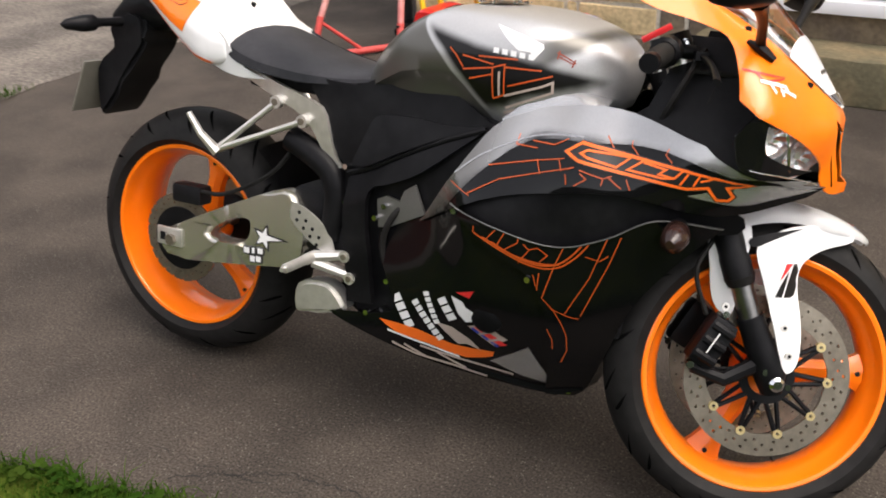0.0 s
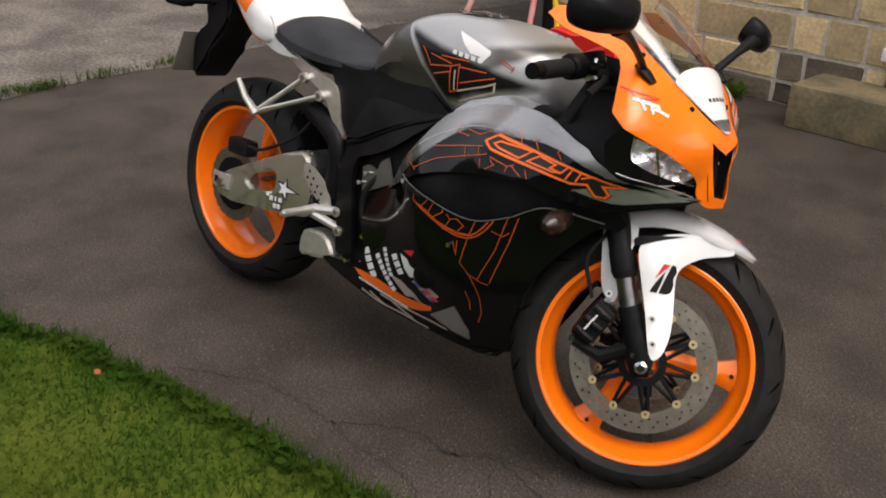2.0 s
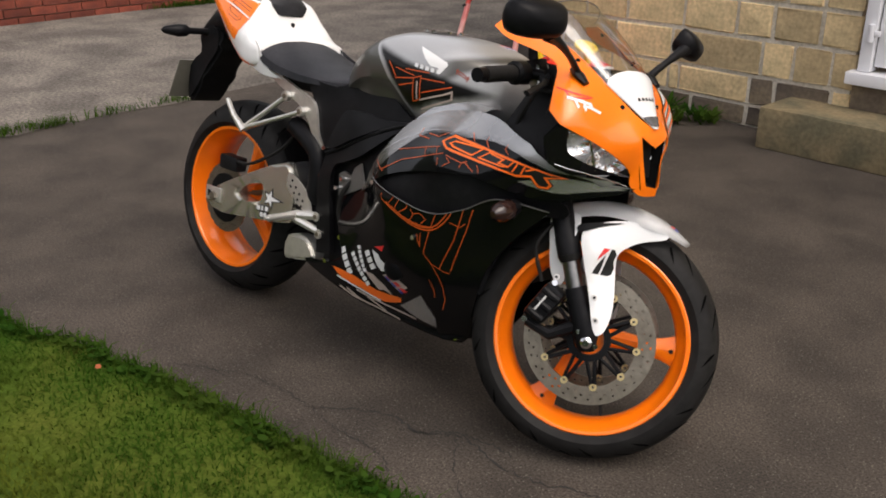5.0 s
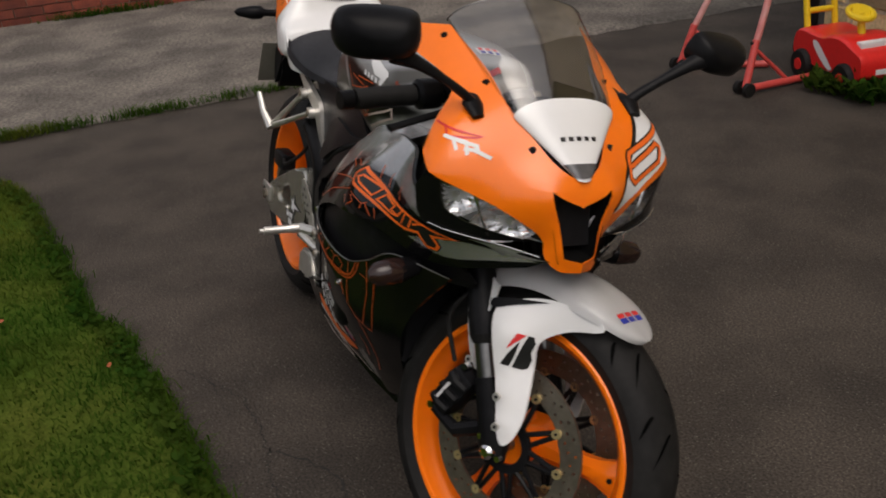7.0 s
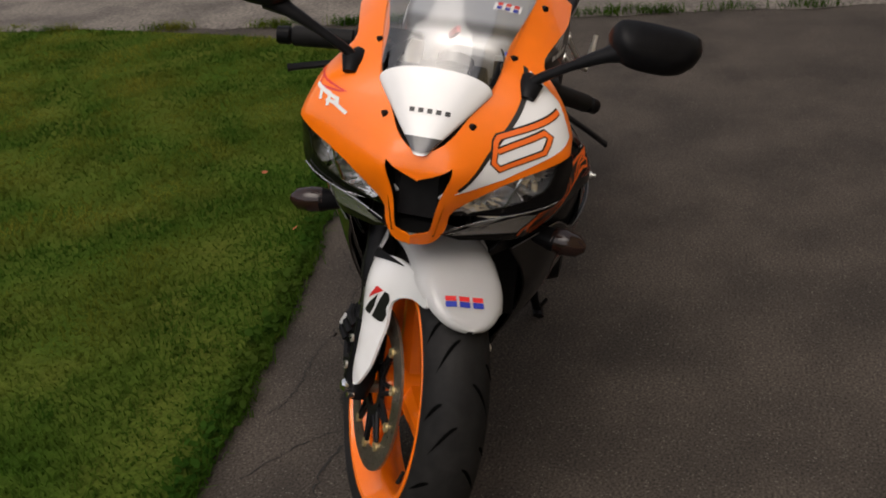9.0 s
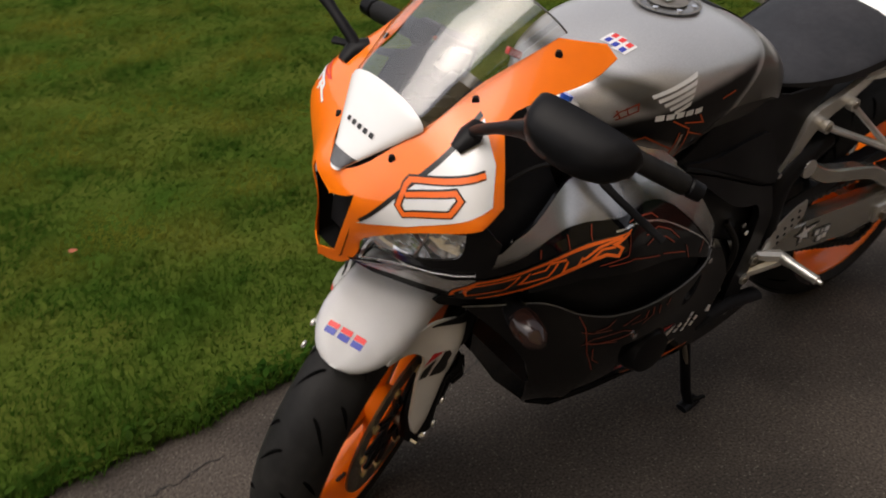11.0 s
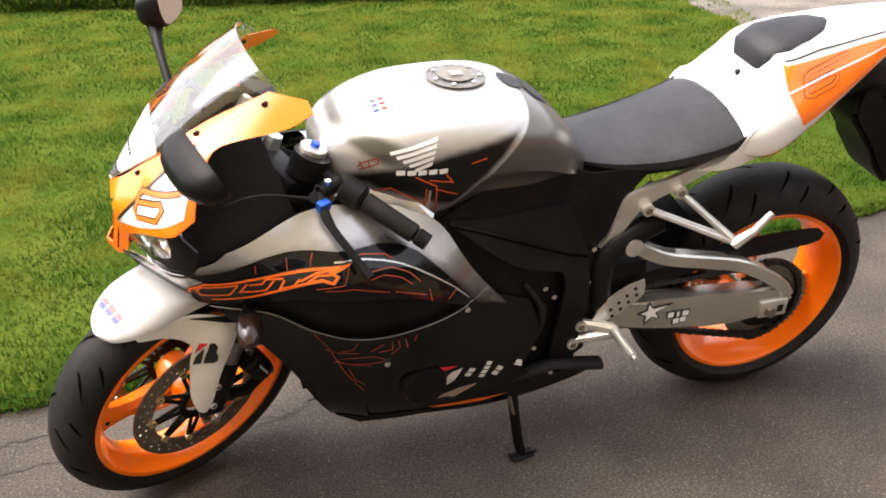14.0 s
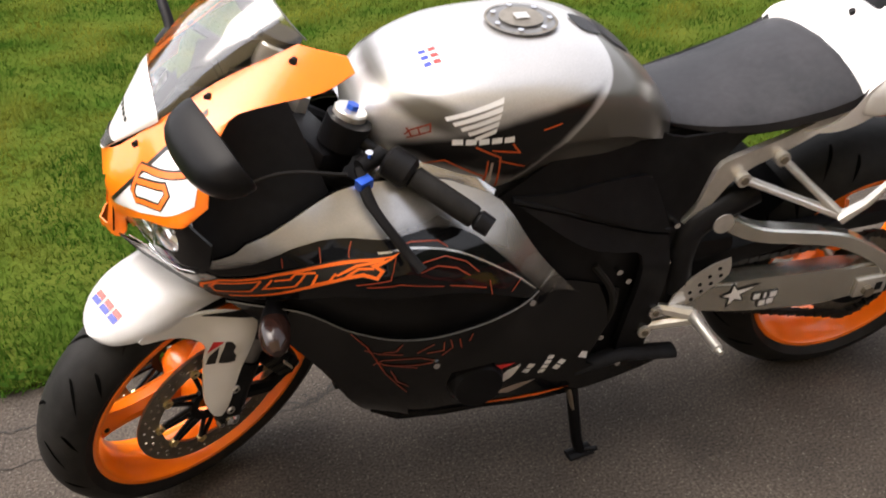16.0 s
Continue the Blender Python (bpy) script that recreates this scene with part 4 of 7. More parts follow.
# screen: clear above, painted white below
def screen_at(t, a):
    cs = [(1.428, 0.0, 0.793), (1.350, 0, 0.900), (1.290, 0, 0.962), (1.235, 0, 1.008), (1.172, 0, 1.050)]
    ss = [(1.422, 0.010, 0.795), (1.338, 0.093, 0.876), (1.253, 0.114, 0.936), (1.19, 0.125, 0.968), (1.128, 0.134, 0.998)]
    k = min(3, int(t))
    q = t - k
    c, s = (Vector(l[k]).lerp(Vector(l[k + 1]), q) for l in (cs, ss))
    return Vector((c.x + (s.x - c.x) * (1 - math.cos(a)), s.y * math.sin(a), c.z + (s.z - c.z) * (1 - math.cos(a))))


def screen_patch(t0, t1, lift=0.0):
    rows = []
    for i in range(15):
        row = []
        for j in range(25):
            a = radians(-90 + 180 * j / 24)
            top = t1(a) if callable(t1) else t1
            low = t0(a) if callable(t0) else t0
            p = screen_at(low + (top - low) * i / 14, a)
            row.append(p + Vector((0.7, 0, 0.7)) * lift)
        rows.append(row)
    return loft(rows, closed=False, caps=False)


cap_line = lambda a: 1.02 + 0.16 * math.cos(a)
part("screen", screen_patch(cap_line, 3.99), SCREEN, bike, "clear curved windscreen")
part("screen_base", screen_patch(0.02, cap_line, 0.001), WHITE, bike, "white painted screen base")
edge = [screen_at(3.99, radians(-90 + 180 * j / 30)) for j in range(31)]
part("screen_edge", rod(edge, 0.0014, 6), GREY_PAINT, bike, "rolled screen edge")
wedge = [screen_at(0.25, radians(a)) + Vector((0.003, 0, 0.002)) for a in range(-90, 91, 15)]
low = [screen_at(0.06, radians(a)) + Vector((0.003, 0, 0.002)) for a in range(-90, 91, 15)]
part("screen_vent", loft([low, wedge], closed=False, caps=False), VENT, bike, "smoked strip at the foot of the screen")
# instruments behind the screen
part("instrument_panel", box(-0.030, 0.030, -0.062, 0.062, -0.024, 0.024, 0.012, m=Matrix.Translation((1.185, 0, 0.835)) @ Matrix.Rotation(radians(35), 4, "Y")), MATT, bike, "black instrument panel")
part("fairing_stay", rod([(1.22, 0, 0.84), (1.30, 0, 0.86), (1.35, 0, 0.80)], 0.02, 8), MATT, bike)
part("nose_inner", loft([[(1.30, -0.09, 0.86), (1.30, 0.09, 0.86), (1.30, 0.16, 0.72), (1.30, -0.16, 0.72)], [(1.40, -0.03, 0.78), (1.40, 0.03, 0.78), (1.41, 0.03, 0.68), (1.41, -0.03, 0.68)]]), DARK, bike)

# mirrors
for side in (1, -1):
    b0 = Vector((1.300, 0.145 * side, 0.886))
    arm = smooth_line([b0, b0 + Vector((-0.002, 0.014 * side, 0.014)), b0 + Vector((0.004, 0.055 * side, 0.040)), b0 + Vector((0.008, 0.105 * side, 0.066)), b0 + Vector((0.006, 0.150 * side, 0.084))], 5)
    foot = part("mirror_arm", rod(arm, [float(np.interp(k / (len(arm) - 1), (0, 0.2, 0.55, 0.8, 1), (0.012, 0.0095, 0.0085, 0.013, 0.022))) for k in range(len(arm))], 10, flat=0.8), MATT, bike, "black mirror arm")
    part("mirror_foot", rod([b0 + Vector((-0.022, -0.004 * side, 0.012)), b0 + Vector((0.0, 0.006 * side, 0.004)), b0 + Vector((0.022, 0.004 * side, -0.012))], [0.012, 0.019, 0.011], 12, flat=0.55), MATT, foot)
    # the head: a long shallow bowl, its flat rim towards the rider
    u = Vector((-0.30, 0.92, -0.19) if side > 0 else (-0.36, -0.92, -0.06)).normalized()
    n = Vector((0.925, 0, -0.38) if side > 0 else (0.98, 0, -0.16))
    n = (n - u * n.dot(u)).normalized()
    w = n.cross(u) * side
    c = Vector((1.268, 0.334, 0.976)) if side > 0 else Vector((1.276, -0.316, 0.998))
    shape = rounded([(-0.074, -0.014), (-0.075, 0.012), (-0.060, 0.027), (0.0, 0.032), (0.055, 0.029), (0.074, 0.014), (0.075, -0.010), (0.056, -0.028), (0.0, -0.033), (-0.052, -0.030)], 4)
    if side < 0:
        shape = [(a * 0.90, b * 1.22) for a, b in shape]
    rings = []
    for d, k, du, dw in ((-0.004, 0.97, 0, 0), (0.0, 1.0, 0, 0), (0.016, 0.985, -0.001, 0), (0.030, 0.91, -0.004, -0.001), (0.042, 0.77, -0.007, -0.002), (0.050, 0.58, -0.010, -0.004), (0.055, 0.34, -0.012, -0.006), (0.0565, 0.12, -0.013, -0.006)):
        rings.append([c + u * (a * k + du) + w * (b * k + dw) + n * d for a, b in shape])
    shell = part("mirror_shell", loft(rings), MATT, foot, "matt black mirror shell")
    bm = bmesh.new()
    bm.faces.new([bm.verts.new(c + u * (a * 0.92) + w * (b * 0.92) - n * 0.0055) for a, b in shape])
    part("mirror_glass", bm, CHROME, foot, "mirror glass")

# indicators at the front
for side in (1, -1):
    x, y, z = 1.215, 0.20 * side, 0.575
    stem = part("front_indicator", rod([(x - 0.01, 0.165 * side, 0.578), (x, y, z), (x + 0.003, y + 0.02 * side, z - 0.002)], [0.015, 0.020, 0.024], 12), MATT, bike, "smoked front indicator")
    part("indicator_lens", rod([(x + 0.002, y + 0.015 * side, z - 0.001), (x + 0.006, y + 0.035 * side, z - 0.003), (x + 0.008, y + 0.062 * side, z - 0.006), (x + 0.008, y + 0.076 * side, z - 0.008)], [0.023, 0.025, 0.021, 0.008], 12), SMOKE, stem, "smoked amber lens")


# ---- front wheel, fork and bars, built straight about the axle and then steered ----
def tyre_profile(R, w, rim):
    out = []
    for k in range(15):
        a = radians(-84 + 12 * k)
        out.append((R - w * 0.43 * (1 - math.cos(a)), w * 0.5 * math.sin(a) / math.sin(radians(84))))
    return [(rim, -w * 0.36), (rim + 0.012, -w * 0.43), *out, (rim + 0.012, w * 0.43), (rim, w * 0.36)]


def grooves(R, w, n, seed):
    """Tread cuts: slanted curved slots that lie just under the crown's surface line."""
    rng = random.Random(seed)
    bm = bmesh.new()
    for k in range(n):
        for side in (1, -1):
            a0 = 2 * math.pi * (k + (0.5 if side > 0 else 0)) / n
            for o, (q0, q1), ln in ((0.0, (10, 52), 0.19), (0.12, (38, 72), 0.12)):
                prev = None
                for i in range(9):
                    t = i / 8
                    q = radians(q0 + (q1 - q0) * t)
                    r = R - w * 0.43 * (1 - math.cos(q)) + 0.0006
                    y = side * w * 0.5 * math.sin(q) / math.sin(radians(84))
                    a = a0 + o - ln * t ** 1.4
                    hw = 0.0043 * math.sin(math.pi * min(1, 0.12 + t * 0.9)) / r * 1.2
                    pair = [bm.verts.new((r * math.cos(a + d), y, r * math.sin(a + d))) for d in (hw, -hw)]
                    if prev:
                        bm.faces.new((prev[0], prev[1], pair[1], pair[0]))
                    prev = pair
    return bm


def spoke(angle, r0, r1, half, w0, w1, w2):
    rings = []
    for t in np.linspace(0, 1, 9):
        r = r0 + (r1 - r0) * t
        w = w0 + (w1 - w0) * min(1, t / 0.5) if t < 0.5 else w1 + (w2 - w1) * ((t - 0.5) / 0.5) ** 2.2
        h = half * (1.0 - 0.25 * t)
        rings.append([(r, h * math.sin(q) ** 1 * (1 if True else 1), w * math.cos(q)) for q in (radians(22.5 + 45 * k) for k in range(8))])
    bm = loft(rings)
    bmesh.ops.transform(bm, matrix=Matrix.Rotation(-angle, 4, "Y"), verts=bm.verts)
    return bm


def drilled_disc(r0, r1, y, thick, cells=150, bands=9, seed=0):
    bm = bmesh.new()
    vs = [[bm.verts.new(((r0 + (r1 - r0) * j / bands + (0.0016 * math.sin(10 * 2 * math.pi * i / cells) if j == 0 else 0)) * math.cos(2 * math.pi * i / cells), y, (r0 + (r1 - r0) * j / bands) * math.sin(2 * math.pi * i / cells))) for j in range(bands + 1)] for i in range(cells)]
    for i in range(cells):
        for j in range(bands):
            if (j, i % 10) in ((2, 1), (4, 4), (6, 7), (6, 2), (3, 8)):
                continue
            n = (i + 1) % cells
            bm.faces.new((vs[i][j], vs[n][j], vs[n][j + 1], vs[i][j + 1]))
    r = bmesh.ops.extrude_face_region(bm, geom=bm.faces[:])
    for g in r["geom"]:
        if isinstance(g, bmesh.types.BMVert):
            g.co.y -= math.copysign(thick, y)
    return bm


def wheel(name, R, w, m, angles, rim_half, spoke_half, label):
    k = rim_half
    rim = part(name, lathe([(0.2315, -k - 0.002), (0.2315, -k + 0.004), (0.220, -k + 0.009), (0.210, 0), (0.220, k - 0.009), (0.2315, k - 0.004), (0.2315, k + 0.002), (0.2285, k + 0.004), (0.2215, k + 0.003), (0.2185, k - 0.002), (0.2170, k - 0.010), (0.206, k * 0.58), (0.197, k * 0.34), (0.195, 0.0), (0.197, -k * 0.34), (0.206, -k * 0.58), (0.2170, -k + 0.010), (0.2185, -k + 0.002), (0.2215, -k - 0.003), (0.2285, -k - 0.004)], 96), ORANGE, bike, label)
    rim.matrix_basis = m
    part("tyre", lathe(tyre_profile(R, w, 0.2205), 96), RUBBER, rim, "worn black sports tyre")
    tagged(part("tread_groove", grooves(R, w, 13, 3), TREAD_CUT, rim), kind="stuff")
    for a in angles:
        part("spoke", spoke(radians(a), 0.03, 0.203, spoke_half, 0.030, 0.021, 0.046), ORANGE, rim)
        p = Vector((0.188 * math.cos(radians(a)), 0, 0.188 * math.sin(radians(a))))
        part("spoke_hole", rod([p + Vector((0, -spoke_half * 0.8, 0)), p + Vector((0, spoke_half * 0.8, 0))], 0.005, 8), DARK, rim)
    part("hub", lathe([(0.012, -0.055), (0.036, -0.055), (0.045, -0.03), (0.040, 0), (0.045, 0.03), (0.036, 0.055), (0.012, 0.055)], 32), ORANGE, rim)
    a = radians(angles[0] - 75)
    part("valve", rod([(0.20 * math.cos(a), 0.01, 0.20 * math.sin(a)), (0.172 * math.cos(a), 0.02, 0.172 * math.sin(a))], 0.004, 8), RUBBER, rim)
    return rim


fw = wheel("front_wheel", 0.296, 0.120, STEER, (4, 124, 244), 0.050, 0.026, "glossy orange three-spoke front wheel")
for side in (1, -1):
    y = 0.066 * side
    disc = part("brake_disc", drilled_disc(0.112, 0.155, y, 0.005), STEEL, fw, "drilled steel brake disc")
    bm = lathe([(0.036, y - 0.004), (0.052, y - 0.004), (0.052, y + 0.004), (0.036, y + 0.004)], 40)
    part("disc_carrier", bm, MATT, fw, "black disc carrier")
    for k in range(10):
        b = 2 * math.pi * k / 10
        part("carrier_arm", rod([(r * math.cos(b + d), y, r * math.sin(b + d)) for r, d in ((0.050, -0.2), (0.106, -0.035), (0.110, 0), (0.106, 0.035), (0.050, 0.2))], 0.0048, 6), MATT, fw)
    for k in range(10):
        a = 2 * math.pi * k / 10
        p = Vector((0.113 * math.cos(a), y, 0.113 * math.sin(a)))
        part("disc_bobbin", lathe([(0.0035, -0.005), (0.009, -0.005), (0.009, 0.005), (0.0035, 0.005)], 12), GOLD, fw).location = p
for side in (1, -1):
    base = Vector((-0.008, 0.094 * side, 0.0))
    leg = steered(part("fork_leg", rod([base + FORK * s for s in (0.198, 0.203, 0.24, 0.245, 0.600)], [0.024, 0.028, 0.028, 0.0265, 0.0265], 20), MATT, bike, "black upside-down fork tube"))
    part("slider", rod([base + FORK * 0.08, base + FORK * 0.205], 0.0205, 20), SLIDER, leg, "chrome fork slider, its dark reflection put into the colour")
    part("dust_seal", rod([base + FORK * 0.186, base + FORK * 0.203], [0.024, 0.029], 20), RUBBER, leg)
    foot = part("fork_foot", rod([base + FORK * 0.125, base + FORK * 0.06 + Vector((0.004, 0, 0)), Vector((-0.006, 0.100 * side, 0.012)), Vector((0.002, 0.098 * side, -0.022))], [0.025, 0.028, 0.030, 0.020], 14), MATT, leg, "black fork foot")
    part("axle_bolt", rod([(0, 0.118 * side, 0.0), (0, 0.128 * side, 0.0), (0, 0.133 * side, 0.0)], [0.014, 0.014, 0.008], 12), CHROME, leg, "bright axle bolt")
    part("pinch_bolt", rod([(0.022, 0.112 * side, -0.004), (0.022, 0.124 * side, -0.004)], 0.006, 8), CHROME, leg)
    part("pinch_bolt", rod([(-0.022, 0.112 * side, 0.02), (-0.022, 0.126 * side, 0.02)], 0.006, 8), CHROME, leg)
    # radial caliper behind the leg
    cal = box(-0.050, 0.050, -0.028, 0.028, -0.027, 0.027, 0.015)
    turn = Matrix.Translation((-0.118, 0.083 * side, 0.060)) @ Matrix.Rotation(radians(-62), 4, "Y")
    bmesh.ops.transform(cal, matrix=turn, verts=cal.verts)
    caliper = steered(part("brake_caliper", cal, MATT, bike, "black four-piston brake caliper"))
    for d in (-0.030, 0.0, 0.030):
        part("caliper_rib", rod([turn @ Vector((d, 0.026 * side, -0.02)), turn @ Vector((d, 0.033 * side, 0.0)), turn @ Vector((d, 0.026 * side, 0.02))], 0.009, 8), MATT, caliper)
    part("caliper_mark", rod([turn @ Vector((-0.02, 0.0405 * side, 0.006)), turn @ Vector((0.022, 0.0405 * side, 0.006))], 0.0032, 4, flat=0.3), DECAL_WHITE, caliper, "pale maker's mark")
    for d in (-0.056, 0.056):
        part("caliper_bolt", rod([turn @ Vector((d, 0.01 * side, 0.012)), turn @ Vector((d, 0.024 * side, 0.012))], 0.007, 8), CHROME, caliper)
    part("caliper_bracket", rod([(-0.150, 0.095 * side, 0.010), (-0.09, 0.10 * side, -0.006), (-0.03, 0.10 * side, 0.03)], [0.010, 0.014, 0.016], 8), MATT, caliper)
    hose = smooth_line([(-0.135, 0.092 * side, 0.11), (-0.165, 0.10 * side, 0.19), (-0.135, 0.085 * side, 0.26), (-0.13, 0.06 * side, 0.33), (-0.20, 0.04 * side, 0.42)], 6)
    steered(part("brake_hose", rod(hose, 0.0045, 8), RUBBER, bike, "black rubber brake hose"))
steered(part("front_axle", rod([(0, -0.12, 0), (0, 0.12, 0)], 0.012, 12), STEEL, bike))

# front mudguard
bm = bmesh.new()
rows = []
for i in range(19):
    t = i / 18
    t = t ** 1.5
    a = radians(57 + 63 * t)
    w = 0.006 + 0.072 * math.sqrt(1 - (1 - min(1, t / 0.33)) ** 2)
    R = 0.322 + 0.010 * math.sin(math.pi * t)
    row = []
    for j in range(17):
        q = -1 + 2 * j / 16
        r = R - 0.040 * min(1, 0.35 + 2 * t) * abs(q) ** 2.6 - 0.004 * (1 - abs(q))
        row.append((r * math.cos(a), w * math.sin(q * math.pi / 2), r * math.sin(a)))
    rows.append(row)
loft(rows, closed=False, caps=False, bm=bm)
r = bmesh.ops.solidify(bm, geom=bm.faces[:], thickness=0.004)
guard = steered(part("front_mudguard", bm, WHITE, bike, "glossy white front mudguard"))
LEG = rounded([(0.12, 0.268), (0.07, 0.250), (0.036, 0.228), (0.022, 0.205), (0.025, 0.17), (0.035, 0.12), (0.040, 0.075), (0.034, 0.035), (0.018, 0.020), (0.004, 0.04), (-0.020, 0.11), (-0.045, 0.175), (-0.066, 0.235), (-0.05, 0.262), (0.0, 0.285), (0.06, 0.292), (0.11, 0.285)], 3)
REAR_LEG = rounded([(-0.145, 0.275), (-0.138, 0.20), (-0.122, 0.135), (-0.100, 0.112), (-0.086, 0.122), (-0.085, 0.20), (-0.078, 0.28)], 3)
leg_y = tps([(0.12, 0.27, 0.068), (0.06, 0.29, 0.076), (0.0, 0.285, 0.090), (-0.06, 0.25, 0.112), (-0.05, 0.2, 0.122), (-0.02, 0.213, 0.121), (-0.021, 0.162, 0.119), (0.005, 0.215, 0.104), (0.01, 0.166, 0.098), (0.03, 0.22, 0.086), (0.03, 0.17, 0.088), (-0.009, 0.108, 0.118), (0.014, 0.056, 0.118), (0.04, 0.075, 0.104), (0.021, 0.025, 0.117), (-0.13, 0.27, 0.088), (-0.10, 0.12, 0.080)])
for side in (1, -1):
    g = lambda a, b, off: (a, side * (leg_y(a, b) + off), b)
    lg = part("mudguard_leg", skin(LEG, g, 0, 0.005, 0.015), WHITE, guard, "white mudguard leg with a tyre maker's sticker")
    part("mudguard_stay", skin(REAR_LEG, g, 0, 0.005, 0.015), WHITE, guard)
    for a, b in ((-0.004, 0.104), (0.010, 0.054), (-0.103, 0.127)):
        x, y, z = g(a, b, 0.0)
        part("screw", rod([(x, y, z), (x, y + side * 0.004, z)], 0.0075, 10), ALLOY, lg)
        part("screw_socket", rod([(x, y, z), (x, y + side * 0.0046, z)], 0.0035, 6), DARK, lg)
    bm = skin(rounded([(-0.079, 0.258), (-0.04, 0.272), (0.02, 0.284), (-0.03, 0.264), (-0.072, 0.244)], 3, (2,)), g, 0.003, 0.003, 0.02)
    part("guard_slot", bm, DARK, guard, "dark slot above the leg")

# yokes, bars, grips and levers
yoke = box(-0.035, 0.035, -0.125, 0.125, -0.015, 0.015, 0.010)
bmesh.ops.transform(yoke, matrix=Matrix.Translation(Vector((0.012, 0, 0)) + FORK * 0.575) @ Matrix.Rotation(-RAKE, 4, "Y"), verts=yoke.verts)
steered(part("top_yoke", yoke, MATT, bike, "black top yoke"))
yoke = box(-0.03, 0.03, -0.125, 0.125, -0.018, 0.018, 0.010)
bmesh.ops.transform(yoke, matrix=Matrix.Translation(Vector((0.008, 0, 0)) + FORK * 0.40) @ Matrix.Rotation(-RAKE, 4, "Y"), verts=yoke.verts)
steered(part("bottom_yoke", yoke, MATT, bike))
for side, end, lever, top in ((1, (-0.325, 0.334, 0.504), (-0.208, 0.331, 0.472), (-0.236, 0.105, 0.565)), (-1, (-0.333, -0.305, 0.532), (-0.225, -0.307, 0.512), (-0.262, -0.105, 0.580))):
    e = Vector(end)
    top = Vector(top)
    d = (e - top).normalized()
    bar = steered(part("handlebar", rod([top, e], 0.011, 12), MATT, bike, "black clip-on handlebar"))
    part("grip", rod([e - d * 0.128, e - d * 0.126, e - d * 0.02, e - d * 0.016], [0.016, 0.0185, 0.0185, 0.016], 14), RUBBER, bar, "black rubber grip")
    part("bar_weight", rod([e - d * 0.016, e - d * 0.010, e + d * 0.012], [0.012, 0.017, 0.016], 14), MATT, bar)
    part("switch_block", rod([e - d * 0.178, e - d * 0.172, e - d * 0.136, e - d * 0.130], [0.020, 0.027, 0.027, 0.020], 12), MATT, bar, "black switch block")
    part("clip_on_clamp", rod([top - FORK * 0.022, top + FORK * 0.022], 0.036, 16), MATT, bar)
    p0 = e - d * 0.185 + Vector((0.045, 0, 0.0))
    l = Vector(lever)
    mid = p0.lerp(l, 0.30) + Vector((0.014, 0, -0.002))
    part("lever", rod(smooth_line([p0, mid, p0.lerp(l, 0.7) + Vector((0.008, 0, 0)), l], 5), [0.009] * 6 + [0.0075] * 9 + [0.0085], 8, flat=0.6), MATT, bar, "black control lever")
    part("lever_perch", rod([e - d * 0.188, p0], [0.016, 0.012], 10), MATT, bar)
    part("lever_adjuster", box(-0.012, 0.012, -0.008, 0.008, -0.009, 0.009, 0.002, m=Matrix.Translation(p0.lerp(mid, 0.45))), BLUE if side > 0 else MATT, bar)
    part("perch_bolt", rod([p0 + Vector((-0.018, 0, 0.012)), p0 + Vector((-0.018, 0, 0.021))], 0.006, 8), CHROME, bar)
    part("fork_cap", rod([Vector((-0.008, 0.097 * side, 0)) + FORK * 0.600, Vector((-0.008, 0.097 * side, 0)) + FORK * 0.640, Vector((-0.008, 0.097 * side, 0)) + FORK * 0.643], [0.0265, 0.0265, 0.024], 20), ALLOY, bar, "alloy fork cap")
    part("preload_screw", rod([Vector((-0.008, 0.097 * side, 0)) + FORK * 0.642, Vector((-0.008, 0.097 * side, 0)) + FORK * 0.651], 0.010, 6), BLUE if side > 0 else MATT, bar)
steered(part("cable", rod(smooth_line([(-0.19, 0.17, 0.55), (-0.10, 0.12, 0.56), (-0.02, 0.07, 0.50), (-0.03, 0.03, 0.40)], 6), 0.0035, 6), RUBBER, bike, "thin black control cable"))
steered(part("throttle_cable", rod(smooth_line([(-0.23, -0.15, 0.54), (-0.13, -0.17, 0.53), (-0.06, -0.13, 0.47), (-0.08, -0.05, 0.40)], 6), 0.005, 6), RUBBER, bike))
part("wiring", rod(smooth_line([(1.20, -0.12, 0.88), (1.17, -0.15, 0.80), (1.13, -0.13, 0.72)], 6), 0.007, 6), RUBBER, bike)
part("wiring", rod(smooth_line([(1.24, -0.10, 0.86), (1.22, -0.14, 0.78), (1.18, -0.13, 0.70)], 6), 0.006, 6), RUBBER, bike)
steered(part("steering_nut", rod([FORK * 0.585, FORK * 0.612], [0.019, 0.017], 6), ALLOY, bike, "bright steering stem nut"))
part("dial", rod([(1.178, 0, 0.858), (1.165, 0, 0.872)], [0.034, 0.034], 24), VENT, bike, "round instrument dial")
part("ignition_fob", box(-0.03, 0.03, -0.004, 0.004, -0.006, 0.006, 0.002, m=Matrix.Translation((1.085, -0.02, 0.895)) @ Matrix.Rotation(radians(25), 4, "Z") @ Matrix.Rotation(radians(-30), 4, "Y")), RED, bike, "red key strap at the ignition")

# ---- rear wheel, swingarm and running gear ----
rw = wheel("rear_wheel", 0.315, 0.182, Matrix.Translation((-0.030, 0, 0.303)), (76, 196, 316), 0.074, 0.030, "glossy orange three-spoke rear wheel")
disc = part("rear_disc", drilled_disc(0.078, 0.112, -0.098, 0.005, 110, 7), STEEL, rw, "drilled rear brake disc")
part("disc_carrier", lathe([(0.03, -0.102), (0.080, -0.102), (0.080, -0.095), (0.03, -0.090)], 32), MATT, rw)
bm = bmesh.new()
ring = []
